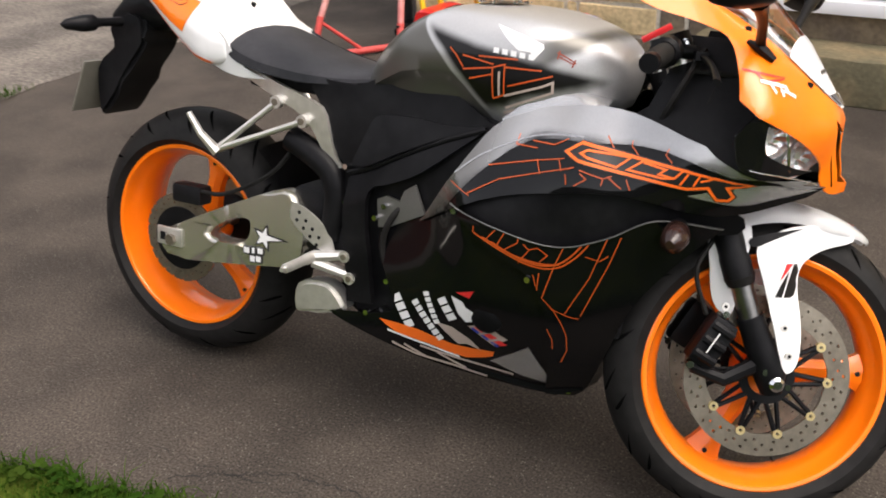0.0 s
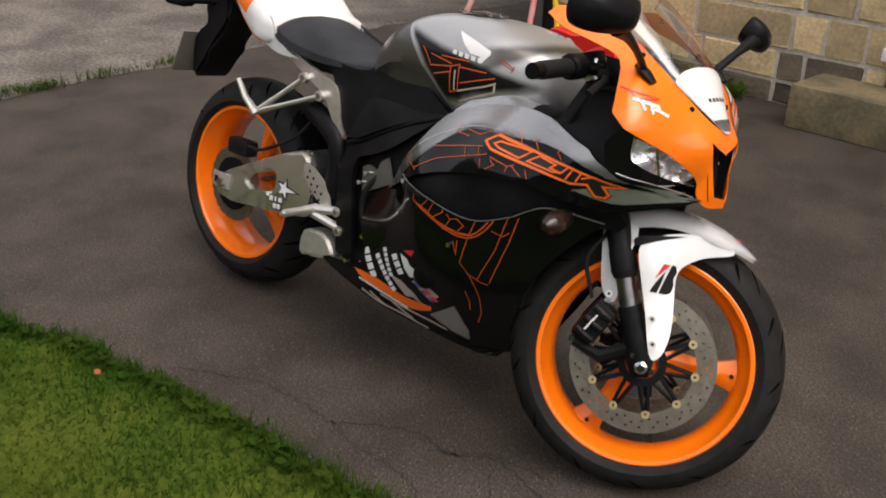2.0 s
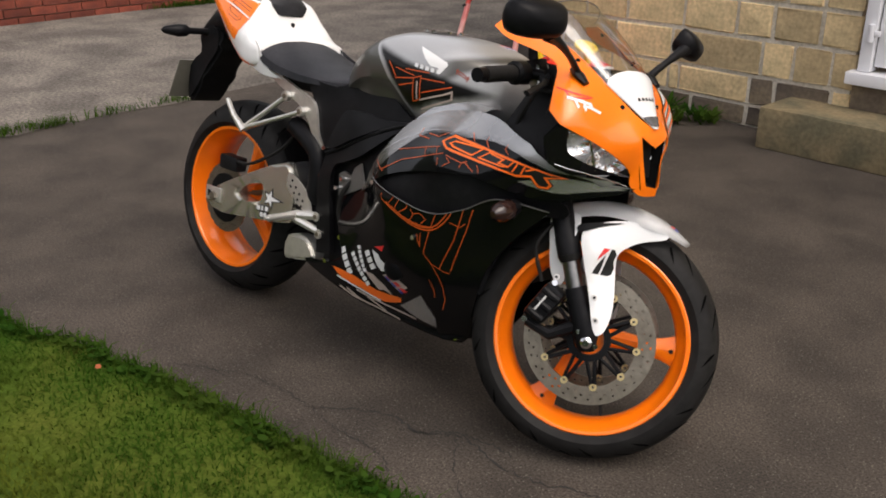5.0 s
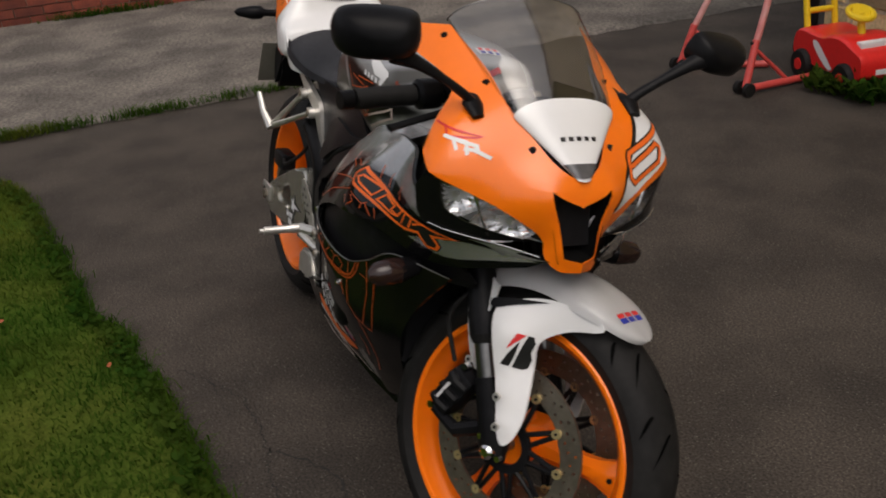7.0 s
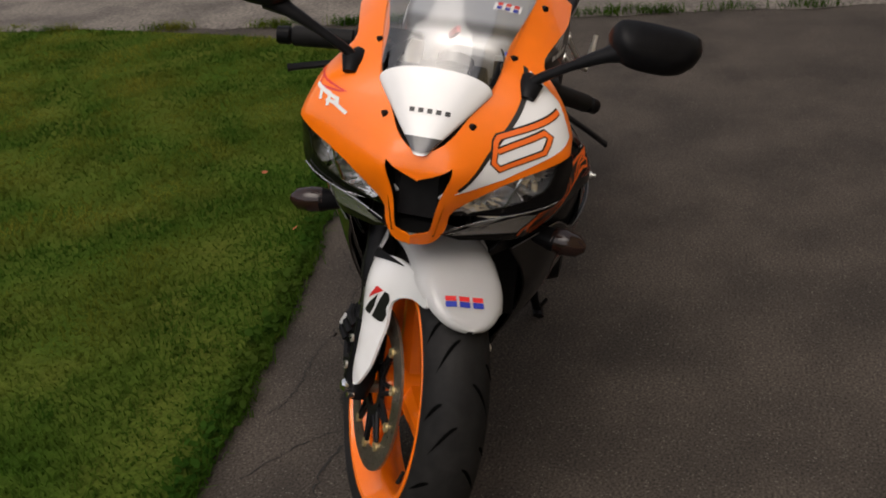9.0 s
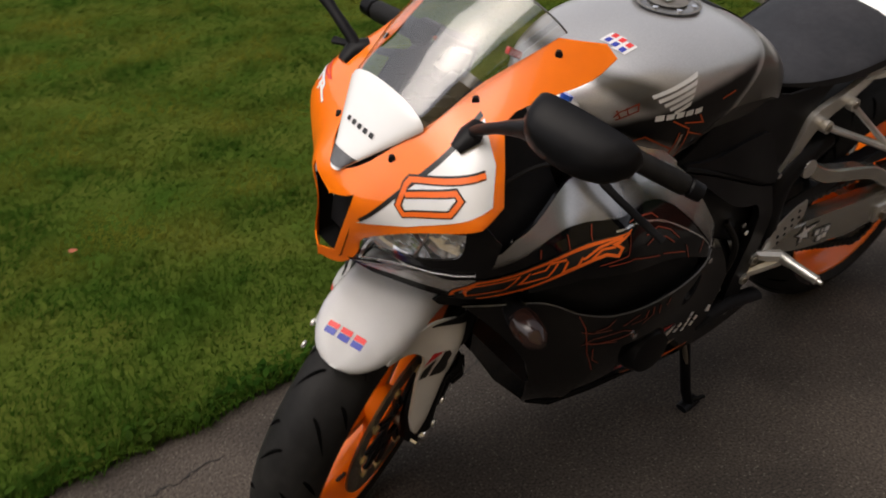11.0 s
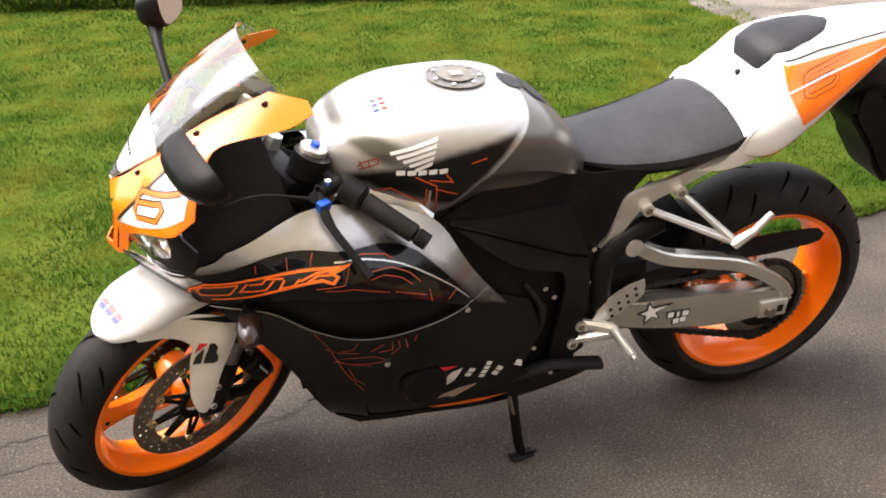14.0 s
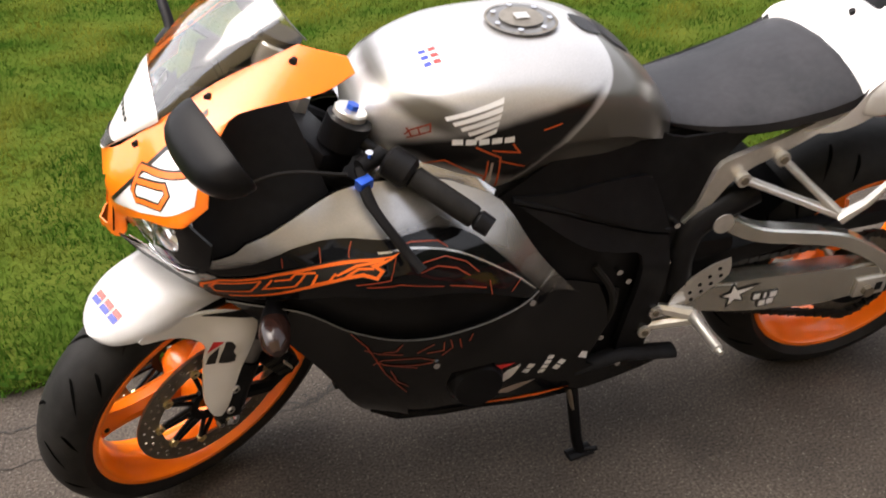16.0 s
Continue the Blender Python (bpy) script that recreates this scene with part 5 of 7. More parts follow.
for i in range(172):
    a = 2 * math.pi * i / 172
    r = 0.108 + (0.006 if i % 4 in (1, 2) else 0.0)
    ring.append((r, a))
for y in (0.098, 0.105):
    ins = [bm.verts.new((0.072 * math.cos(a), y, 0.072 * math.sin(a))) for r, a in ring]
    out = [bm.verts.new((r * math.cos(a), y, r * math.sin(a))) for r, a in ring]
    for i in range(172):
        j = (i + 1) % 172
        bm.faces.new((ins[i], ins[j], out[j], out[i]))
part("sprocket", bm, STEEL, rw, "toothed rear sprocket")
part("sprocket_carrier", lathe([(0.02, 0.06), (0.074, 0.085), (0.076, 0.106), (0.06, 0.108), (0.02, 0.112)], 32), MATT, rw)


def solid(outline, y0, y1, bevel=0.004, n=3, sharp=(), hole=None):
    """A plate from y0 to y1 with a softened outline; hole: an inner outline cut through."""
    pts = rounded(outline, n, sharp)
    bm = bmesh.new()
    if hole:
        inner = rounded(hole, max(1, round(len(pts) / len(hole))), ())
        m = len(inner)
        # bridge outer and inner loops by nearest direction
        c = Vector((sum(p[0] for p in inner) / m, sum(p[1] for p in inner) / m))
        N = 72
        def ray(poly, a):
            d = Vector((math.cos(a), math.sin(a)))
            best = None
            for i in range(len(poly)):
                p, q = Vector(poly[i]) - c, Vector(poly[(i + 1) % len(poly)]) - c
                e = q - p
                den = d.x * e.y - d.y * e.x
                if abs(den) < 1e-12:
                    continue
                t = (p.x * e.y - p.y * e.x) / den
                s = (p.x * d.y - p.y * d.x) / den
                if t > 0 and -1e-9 <= s <= 1 + 1e-9 and (best is None or t > best):
                    best = t
            return c + d * (best or 0)
        outer = [ray(pts, 2 * math.pi * k / N) for k in range(N)]
        inn = [ray(inner, 2 * math.pi * k / N) for k in range(N)]
        vo = [[bm.verts.new((p.x, y, p.y)) for p in outer] for y in (y0, y1)]
        vi = [[bm.verts.new((p.x, y, p.y)) for p in inn] for y in (y0, y1)]
        for k in range(N):
            j = (k + 1) % N
            for s in (0, 1):
                bm.faces.new((vo[s][k], vo[s][j], vi[s][j], vi[s][k]))
            bm.faces.new((vo[0][k], vo[0][j], vo[1][j], vo[1][k]))
            bm.faces.new((vi[0][k], vi[0][j], vi[1][j], vi[1][k]))
        rims = [e for e in bm.edges if any(e.verts[0] in g and e.verts[1] in g for g in (set(vo[0]), set(vo[1]), set(vi[0])))]
        bmesh.ops.bevel(bm, geom=rims, offset=bevel, segments=3, affect="EDGES", clamp_overlap=True)
        return bm
    f = bm.faces.new([bm.verts.new((a, y0, b)) for a, b in pts])
    r = bmesh.ops.extrude_face_region(bm, geom=[f])
    top = [g for g in r["geom"] if isinstance(g, bmesh.types.BMVert)]
    for v in top:
        v.co.y = y1
    if bevel:
        es = [e for e in bm.edges if abs(e.verts[0].co.y - e.verts[1].co.y) < 1e-9]
        bmesh.ops.bevel(bm, geom=es, offset=bevel, segments=2, affect="EDGES", clamp_overlap=True)
    return bm


arm = part("swingarm", solid([(-0.045, 0.340), (-0.048, 0.292), (-0.01, 0.270), (0.14, 0.285), (0.30, 0.308), (0.372, 0.325), (0.392, 0.40), (0.36, 0.470), (0.335, 0.492), (0.28, 0.478), (0.12, 0.408), (0.0, 0.352)], -0.145, -0.098, 0.010, 4, (0,), hole=[(0.105, 0.350), (0.165, 0.392), (0.222, 0.402), (0.214, 0.352), (0.155, 0.338)]), BRUSHED, bike, "brushed alloy swingarm")
part("swingarm_beam", solid([(-0.058, 0.352), (-0.056, 0.318), (-0.02, 0.298), (0.147, 0.300), (0.281, 0.314), (0.42, 0.352), (0.44, 0.398), (0.321, 0.404), (0.127, 0.390), (-0.02, 0.378)], 0.105, 0.145, 0.006, 3, (0,)), BRUSHED, arm, "brushed alloy swingarm beam")
brace_top = smooth_line([(0.405, 0.572, 0), (0.35, 0.535, 0), (0.29, 0.508, 0), (0.20, 0.486, 0), (0.11, 0.462, 0), (0.04, 0.426, 0), (-0.02, 0.385, 0), (-0.048, 0.350, 0)], 5)
strip = []
for k, p in enumerate(brace_top):
    d = (brace_top[min(k + 1, len(brace_top) - 1)] - brace_top[max(k - 1, 0)]).normalized()
    nrm = Vector((-d.y, d.x, 0))
    h = 0.0165
    a, b = p + nrm * h, p - nrm * h
    strip.append([(a.x, 0.116, a.y), (a.x, 0.142, a.y), (a.x * 0.8 + p.x * 0.2, 0.147, a.y * 0.8 + p.y * 0.2), (b.x * 0.8 + p.x * 0.2, 0.147, b.y * 0.8 + p.y * 0.2), (b.x, 0.142, b.y), (b.x, 0.116, b.y)])
part("swingarm_brace", loft(strip), BRUSHED, arm, "curved flat-faced alloy swingarm brace", smooth=False)
part("brace_boss", rod([(0.392, 0.10, 0.560), (0.392, 0.150, 0.560)], 0.021, 18), ALLOY, arm)
part("pivot", rod([(0.47, -0.13, 0.40), (0.47, 0.13, 0.40)], 0.032, 16), DARK, arm)
part("arm_bridge", box(0.33, 0.47, -0.12, 0.12, 0.34, 0.50, 0.02), DARK, arm, "dark swingarm bridge")
for side in (1, -1):
    part("axle_block", box(-0.048, 0.028, 0.143 * side if side > 0 else -0.151, 0.151 * side if side > 0 else -0.143, 0.300, 0.345, 0.003), ALLOY, arm, "alloy chain adjuster block")
    part("axle_nut", rod([(0, 0.150 * side, 0.318), (0, 0.162 * side, 0.318)], 0.014, 6), STEEL, arm)
    part("adjuster_slot", box(-0.036, -0.020, 0.1515 * side if side > 0 else -0.1525, 0.1525 * side if side > 0 else -0.1515, 0.312, 0.332, 0.0), DARK, arm)
part("rear_axle", rod([(0, -0.15, 0.315), (0, 0.15, 0.315)], 0.012, 12), STEEL, arm)
# stickers on the arm: a star and pale bars of lettering
for side in (1, -1):
    y = 0.1468 * side
    cx, cz = (0.322, 0.372) if side > 0 else (0.275, 0.372)
    for scale, lift, material in ((1.35, 0.0, DECAL_BLACK), (1.0, 0.0006, DECAL_WHITE)):
        pts = []
        for k in range(10):
            a = math.pi / 2 + 2 * math.pi * k / 10 + 0.25
            r = (0.026 if k % 2 == 0 else 0.011) * scale
            long = 2.0 if (k == 8 and side > 0) or (k == 2 and side < 0) else 1.0
            pts.append((cx - r * math.cos(a) * long, cz + r * math.sin(a)))
        bm = bmesh.new()
        bm.faces.new([bm.verts.new((a, y + lift * side, b)) for a, b in pts])
        part("star_sticker", bm, material, arm, "pale star sticker with a dark edge")
    for x0, z0, wd in ((0.268, 0.356, 0.014), (0.249, 0.355, 0.006), (0.230, 0.355, 0.015), (0.252, 0.336, 0.014), (0.234, 0.338, 0.014)) if side > 0 else ((0.265, 0.338, 0.014), (0.245, 0.336, 0.007), (0.226, 0.334, 0.015), (0.26, 0.318, 0.013), (0.243, 0.316, 0.013)):
        for grow, lift, material in ((0.003, 0.0, DECAL_BLACK), (0.0, 0.0008, DECAL_WHITE)):
            y0, y1 = sorted((y, y + (0.0008 + lift) * side))
            part("letter_bar", box(x0 - wd / 2 - grow, x0 + wd / 2 + grow, y0, y1, z0 - 0.0065 - grow, z0 + 0.0065 + grow), material, arm)
# rear caliper and hose
part("rear_caliper", box(-0.02, 0.07, -0.130, -0.085, 0.405, 0.452, 0.010, m=Matrix.Translation((0, 0, 0))), MATT, bike, "black rear brake caliper")
part("rear_hose", rod(smooth_line([(0.06, -0.12, 0.44), (0.16, -0.14, 0.455), (0.28, -0.13, 0.52), (0.34, -0.11, 0.60)], 5), 0.005, 8), RUBBER, bike)
# chain
bm = bmesh.new()
links = []
for k in range(40):
    links.append(((0.46 - 0.46 * k / 39), 0.415 + 0.008 * k / 39))
for k in range(40):
    links.append((0.46 - 0.46 * k / 39, 0.350 - 0.143 * (k / 39) ** 0.9))
for i, (x, z) in enumerate(links):
    box(x - 0.0065, x + 0.0065, 0.0945 + 0.002 * (i % 2), 0.1085 - 0.002 * (i % 2), z - 0.0065, z + 0.0065, 0, bm)
for i in range(34):
    a = math.pi / 2 + math.pi * i / 33
    x, z = 0.112 * math.cos(a), 0.315 + 0.112 * math.sin(a)
    box(x - 0.006, x + 0.006, 0.0945 + 0.002 * (i % 2), 0.1085 - 0.002 * (i % 2), z - 0.006, z + 0.006, 0, bm)
tagged(part("chain", bm, CHAIN, bike, "dark greasy drive chain"), kind="stuff")
part("chain_guard", solid([(0.47, 0.452), (0.30, 0.475), (0.12, 0.494), (-0.10, 0.500), (-0.122, 0.490), (-0.09, 0.472), (0.12, 0.462), (0.22, 0.448), (0.46, 0.415)], 0.088, 0.122, 0.004, 2, (0, 8)), MATT, bike, "black plastic chain guard")
hug = []
for i in range(13):
    a = radians(8 + 42 * i / 12)
    hug.append([(0.338 * math.cos(a), w, 0.315 + (0.338 - 0.02 * (abs(w) / 0.1) ** 2) * math.sin(a)) for w in (-0.10, -0.07, 0, 0.07, 0.10)])
bm = loft(hug, closed=False, caps=False)
bmesh.ops.solidify(bm, geom=bm.faces[:], thickness=0.004)
part("tyre_hugger", bm, MATT, bike, "black tyre hugger")
part("shock", rod([(0.40, 0, 0.36), (0.46, 0, 0.66)], 0.03, 14), DARK, bike)

# subframe plates and pillion peg brackets
SUB = rounded([(0.467, 0.562), (0.447, 0.585), (0.425, 0.668), (0.395, 0.694), (0.30, 0.724), (0.14, 0.780), (0.13, 0.757), (0.30, 0.690), (0.372, 0.655), (0.405, 0.610), (0.44, 0.555)], 2, (0, 5, 6))
sub_y = tps([(0.46, 0.56, 0.128), (0.40, 0.68, 0.136), (0.30, 0.70, 0.138), (0.14, 0.77, 0.125), (0.42, 0.6, 0.13)])
for side in (1, -1):
    g = lambda a, b, off: (a, side * (sub_y(a, b) + off), b)
    plate = part("subframe_plate", skin(SUB, g, 0, 0.012, 0.02), ALLOY, bike, "bare alloy subframe plate")
    b1, b2, ft = Vector((0.372, 0.140 * side, 0.650)), Vector((0.303, 0.142 * side, 0.684)), Vector((0.172, 0.188 * side, 0.566))
    br = part("peg_bracket", rod([b1, b1.lerp(ft, 0.5), ft], [0.010, 0.0095, 0.012], 8, flat=0.7), ALLOY, bike, "bare alloy pillion footrest bracket")
    part("bracket_arm", rod([b2, b2.lerp(ft, 0.5), ft], [0.010, 0.0095, 0.012], 8, flat=0.7), ALLOY, br)
    for b in (b1, b2):
        part("bracket_eye", rod([b + Vector((0, -0.006 * side, 0)), b + Vector((0, 0.009 * side, 0))], 0.014, 14), ALLOY, br)
        part("bracket_bolt", rod([b + Vector((0, 0.005 * side, 0)), b + Vector((0, 0.012 * side, 0))], 0.008, 8), STEEL, br)
    part("pillion_peg", rod([ft + Vector((0.006, 0.004 * side, -0.004)), ft + Vector((-0.03, 0.018 * side, 0.035)), ft + Vector((-0.058, 0.024 * side, 0.078))], [0.013, 0.009, 0.007], 8), ALLOY, br, "folded alloy pillion peg")
    # rider pegs: two spools, a bracket and a heel plate
    q1, q2, q3 = Vector((0.497, 0.135 * side, 0.372)), Vector((0.512, 0.135 * side, 0.325)), Vector((0.425, 0.165 * side, 0.362))
    rest = part("footrest_bracket", rod([q1, q3], [0.011, 0.014], 8), ALLOY, bike, "machined alloy footrest bracket")
    part("bracket_arm", rod([q2, q3 + Vector((0, 0, -0.012))], [0.011, 0.013], 8), ALLOY, rest)
    for q in (q1, q2):
        part("spool", rod([q + Vector((0, -0.01 * side, 0)), q + Vector((0, 0.02 * side, 0))], 0.013, 14), ALLOY, rest)
        part("spool_bolt", rod([q + Vector((0, 0.015 * side, 0)), q + Vector((0, 0.023 * side, 0))], 0.007, 8), STEEL, rest)
    tip = Vector((0.420, 0.272 * side, 0.356))
    part("footpeg", rod([q3, q3.lerp(tip, 0.25), q3.lerp(tip, 0.3), tip - Vector((0, 0.012 * side, 0)), tip - Vector((0, 0.010 * side, 0)), tip], [0.013, 0.012, 0.0105, 0.0105, 0.006, 0.005], 10), ALLOY, rest, "knurled alloy footpeg")
    sheetv = solid([(0.425, 0.375), (0.470, 0.372), (0.438, 0.43), (0.385, 0.462), (0.352, 0.470), (0.348, 0.43), (0.385, 0.40)], 0.143 if side > 0 else -0.147, 0.147 if side > 0 else -0.143, 0.0, 2, (3, 4))
    hp = part("heel_plate", sheetv, ALLOY, rest, "drilled alloy heel plate")
    for i in range(4):
        for j in range(2):
            a, b = 0.372 + 0.018 * i - 0.006 * j, 0.445 - 0.016 * i - 0.018 * j + 0.004
            part("heel_hole", rod([(a, 0.1425 * side, b), (a, 0.1478 * side, b)], 0.0045, 8), DARK, hp)
part("exhaust_shield", solid([(0.372, 0.285), (0.45, 0.300), (0.495, 0.262), (0.485, 0.240), (0.40, 0.222), (0.365, 0.222)], -0.150, -0.10, 0.008, 3), ALLOY, bike, "bare alloy lower exhaust shield")
part("oil_cover", rod([(0.865, -0.16, 0.335), (0.865, -0.196, 0.335), (0.865, -0.205, 0.335)], [0.04, 0.036, 0.022], 24), MATT, bike, "round black engine cover")
part("generator_cover", rod([(0.875, 0.15, 0.345), (0.875, 0.205, 0.345), (0.875, 0.225, 0.345), (0.875, 0.228, 0.345)], [0.055, 0.052, 0.044, 0.025], 28), MATT, bike, "round black generator cover")
# side stand
foot_at = Vector((0.620, 0.176, 0.035))
st = part("side_stand", rod([(0.655, 0.115, 0.285), (0.645, 0.135, 0.22), (0.628, 0.165, 0.07), foot_at], [0.014, 0.0125, 0.012, 0.012], 10), MATT, bike, "black side stand, folded out")
part("stand_foot", rod([foot_at + Vector((-0.025, -0.004, -0.0)), foot_at + Vector((0.03, 0.006, 0.002))], [0.016, 0.014], 10, flat=0.45), MATT, st)
part("stand_tang", rod([foot_at + Vector((0.0, 0, 0.004)), foot_at + Vector((-0.028, 0.018, 0.022))], 0.005, 8), MATT, st)
part("stand_spring", rod([(0.672, 0.13, 0.28), (0.640, 0.155, 0.15)], 0.006, 8), STEEL, st)
part("stand_bracket", box(0.57, 0.70, 0.09, 0.135, 0.255, 0.325, 0.01), MATT, st)
part("lower_rail", rod([(0.655, 0.15, 0.262), (0.56, 0.155, 0.282), (0.43, 0.14, 0.245)], [0.018, 0.018, 0.02], 10, flat=0.6), DARK, bike)

# under the tail: hanger, mudguard, plate and rear indicators
hang = []
for x, z0, z1, w in ((0.10, 0.755, 0.80, 0.08), (-0.06, 0.80, 0.875, 0.075), (-0.17, 0.79, 0.915, 0.06), (-0.235, 0.78, 0.90, 0.05), (-0.29, 0.775, 0.845, 0.045)):
    hang.append([(x, w * math.cos(a), (z0 + z1) / 2 + (z1 - z0) / 2 * math.sin(a)) for a in (2 * math.pi * k / 14 for k in range(14))])
mg = part("rear_mudguard", loft(hang), MATT, bike, "black rear mudguard hanger")
part("mud_flap", solid([(-0.181, 0.834), (-0.168, 0.775), (-0.178, 0.745), (-0.225, 0.690), (-0.288, 0.600), (-0.331, 0.574), (-0.336, 0.692), (-0.280, 0.744), (-0.29, 0.79), (-0.26, 0.83)], -0.060, 0.060, 0.02, 3), MATT, mg, "black moulded mudguard")
pl = box(-0.003, 0.003, -0.100, 0.100, -0.070, 0.070, 0.002)
bmesh.ops.transform(pl, matrix=Matrix.Translation((-0.357, 0, 0.640)) @ Matrix.Rotation(radians(22), 4, "Y"), verts=pl.verts)
npl = part("number_plate", pl, PLATE, bike, "pale yellow number plate with plain bars")
for k in range(6):
    b = box(-0.0065, -0.0045, -0.018 + 0, 0.008, -0.028, 0.028)
    bmesh.ops.transform(b, matrix=Matrix.Translation((-0.357, 0, 0.640)) @ Matrix.Rotation(radians(22), 4, "Y") @ Matrix.Translation((0, -0.075 + 0.028 * k, 0)), verts=b.verts)
    part("plate_bar", b, DECAL_BLACK, npl)
for side in (1, -1):
    ri = part("rear_indicator", rod([(-0.24, 0.05 * side, 0.81), (-0.262, 0.115 * side, 0.806), (-0.266, 0.125 * side, 0.806), (-0.275, 0.15 * side, 0.803), (-0.29, 0.19 * side, 0.80), (-0.292, 0.20 * side, 0.80)], [0.011, 0.011, 0.020, 0.021, 0.012, 0.003], 12), MATT, bike, "black-stemmed rear indicator")
    part("indicator_lens", rod([(-0.272, 0.13 * side, 0.805), (-0.289, 0.15 * side, 0.802), (-0.296, 0.185 * side, 0.80)], [0.015, 0.017, 0.008], 10), SMOKE, ri)
part("tail_light", box(-0.345, -0.31, -0.05, 0.05, 0.925, 0.955, 0.01), RED, bike, "red tail light")


# the flanks flare towards the ground
for ob in [o for o in bike.children_recursive if o.type == "MESH" and o.matrix_basis == Matrix() and (o.parent == bike or o.parent.matrix_basis == Matrix())]:
    for v in ob.data.vertices:
        k = max(-1.0, min(1.0, v.co.y / 0.07))
        v.co = (v.co.x, v.co.y + k * (0.0179 - 0.0204 * v.co.z), v.co.z + 0.0204 * abs(v.co.y))


# ---- paintwork and stickers, laid onto the panels ----
def side_plane(side):
    return (0, 0, 0), (-side, 0, 0), (0, 0, 1)


def flat(side, pts):
    return [(-side * a, b) for a, b in pts] if side < 0 else [(-a, b) for a, b in pts][::-1]


def patch(name, outline, tree, plane, material, parent, label="", off=0.0014, cell=0.012):
    bm = laid(sheet(outline, cell), tree, *plane, off)
    return part(name, bm, material, parent, label)


def band(name, lines, width, tree, plane, material, parent, label="", off=0.002, closed=False):
    bm = bmesh.new()
    for pts in lines:
        stroke(pts, width, bm, closed)
    return part(name, laid(bm, tree, *plane, off), material, parent, label)


# angular outlined emblem, (x, z) on each flank; the first line is closed
EMBLEMS = {
    -1: ([(1.035, 0.712), (1.131, 0.699), (1.22, 0.688), (1.321, 0.669), (1.286, 0.664), (1.296, 0.649), (1.289, 0.641), (1.271, 0.641), (1.257, 0.662), (1.223, 0.657), (1.101, 0.674), (1.038, 0.684), (1.011, 0.695)],
         [[(1.124, 0.698), (1.05, 0.702), (1.039, 0.696), (1.053, 0.690), (1.104, 0.680), (1.124, 0.698)], [(1.146, 0.695), (1.123, 0.678), (1.184, 0.671), (1.202, 0.673), (1.215, 0.687)],
          [(1.147, 0.693), (1.187, 0.686), (1.176, 0.677), (1.202, 0.673)], [(1.225, 0.684), (1.213, 0.663)], [(1.244, 0.683), (1.234, 0.663)], [(1.245, 0.672), (1.267, 0.680), (1.30, 0.672)]]),
    1: ([(1.031, 0.695), (1.11, 0.688), (1.211, 0.677), (1.289, 0.659), (1.315, 0.637), (1.316, 0.613), (1.302, 0.607), (1.253, 0.622), (1.174, 0.649), (1.108, 0.667), (1.083, 0.672), (1.064, 0.667), (1.055, 0.677), (1.066, 0.684)],
        [[(1.231, 0.666), (1.295, 0.650), (1.303, 0.637), (1.296, 0.625), (1.247, 0.638), (1.231, 0.666)], [(1.215, 0.669), (1.228, 0.648), (1.183, 0.654), (1.167, 0.674)],
         [(1.212, 0.666), (1.189, 0.668), (1.181, 0.677), (1.151, 0.676)], [(1.149, 0.673), (1.158, 0.657), (1.133, 0.662), (1.122, 0.674)], [(1.122, 0.670), (1.091, 0.684), (1.05, 0.692)], [(1.108, 0.669), (1.089, 0.680), (1.067, 0.681)]])}
# thin airbrushed circuit lines: upper and lower fairing
UPPER_LINES = {
    -1: [[(0.932, 0.698), (0.979, 0.699), (1.005, 0.713)], [(0.854, 0.644), (0.936, 0.665), (1.011, 0.683)], [(0.821, 0.587), (0.885, 0.625), (0.973, 0.653), (1.034, 0.672)], [(1.0, 0.680), (1.011, 0.662)], [(1.02, 0.659), (1.025, 0.641)],
         [(1.044, 0.669), (1.087, 0.659), (1.1, 0.665)], [(1.04, 0.642), (1.059, 0.655), (1.046, 0.664)], [(1.087, 0.659), (1.085, 0.647)], [(1.096, 0.661), (1.119, 0.645)], [(1.124, 0.662), (1.133, 0.644)],
         [(1.073, 0.726), (1.092, 0.707)], [(1.117, 0.724), (1.119, 0.715), (1.135, 0.702)], [(1.185, 0.72), (1.181, 0.709), (1.195, 0.698)], [(0.775, 0.600), (0.829, 0.585)], [(0.90, 0.705), (0.899, 0.687), (0.947, 0.688)], [(0.954, 0.672), (0.969, 0.649)]],
    1: [[(1.026, 0.703), (1.004, 0.702), (0.959, 0.690), (0.944, 0.678)], [(0.995, 0.660), (0.966, 0.660), (0.932, 0.646), (0.911, 0.629)], [(1.031, 0.694), (1.044, 0.662), (1.095, 0.655)], [(1.08, 0.652), (1.029, 0.652), (0.958, 0.627)], [(0.952, 0.632), (0.954, 0.611)],
        [(0.878, 0.613), (0.875, 0.590)], [(0.947, 0.625), (0.885, 0.604)], [(0.99, 0.672), (0.95, 0.668), (0.915, 0.650), (0.895, 0.630)], [(1.198, 0.704), (1.198, 0.689)], [(1.141, 0.709), (1.142, 0.687)], [(1.101, 0.682), (1.099, 0.701), (1.093, 0.712)], [(0.84, 0.585), (0.82, 0.60)]]}
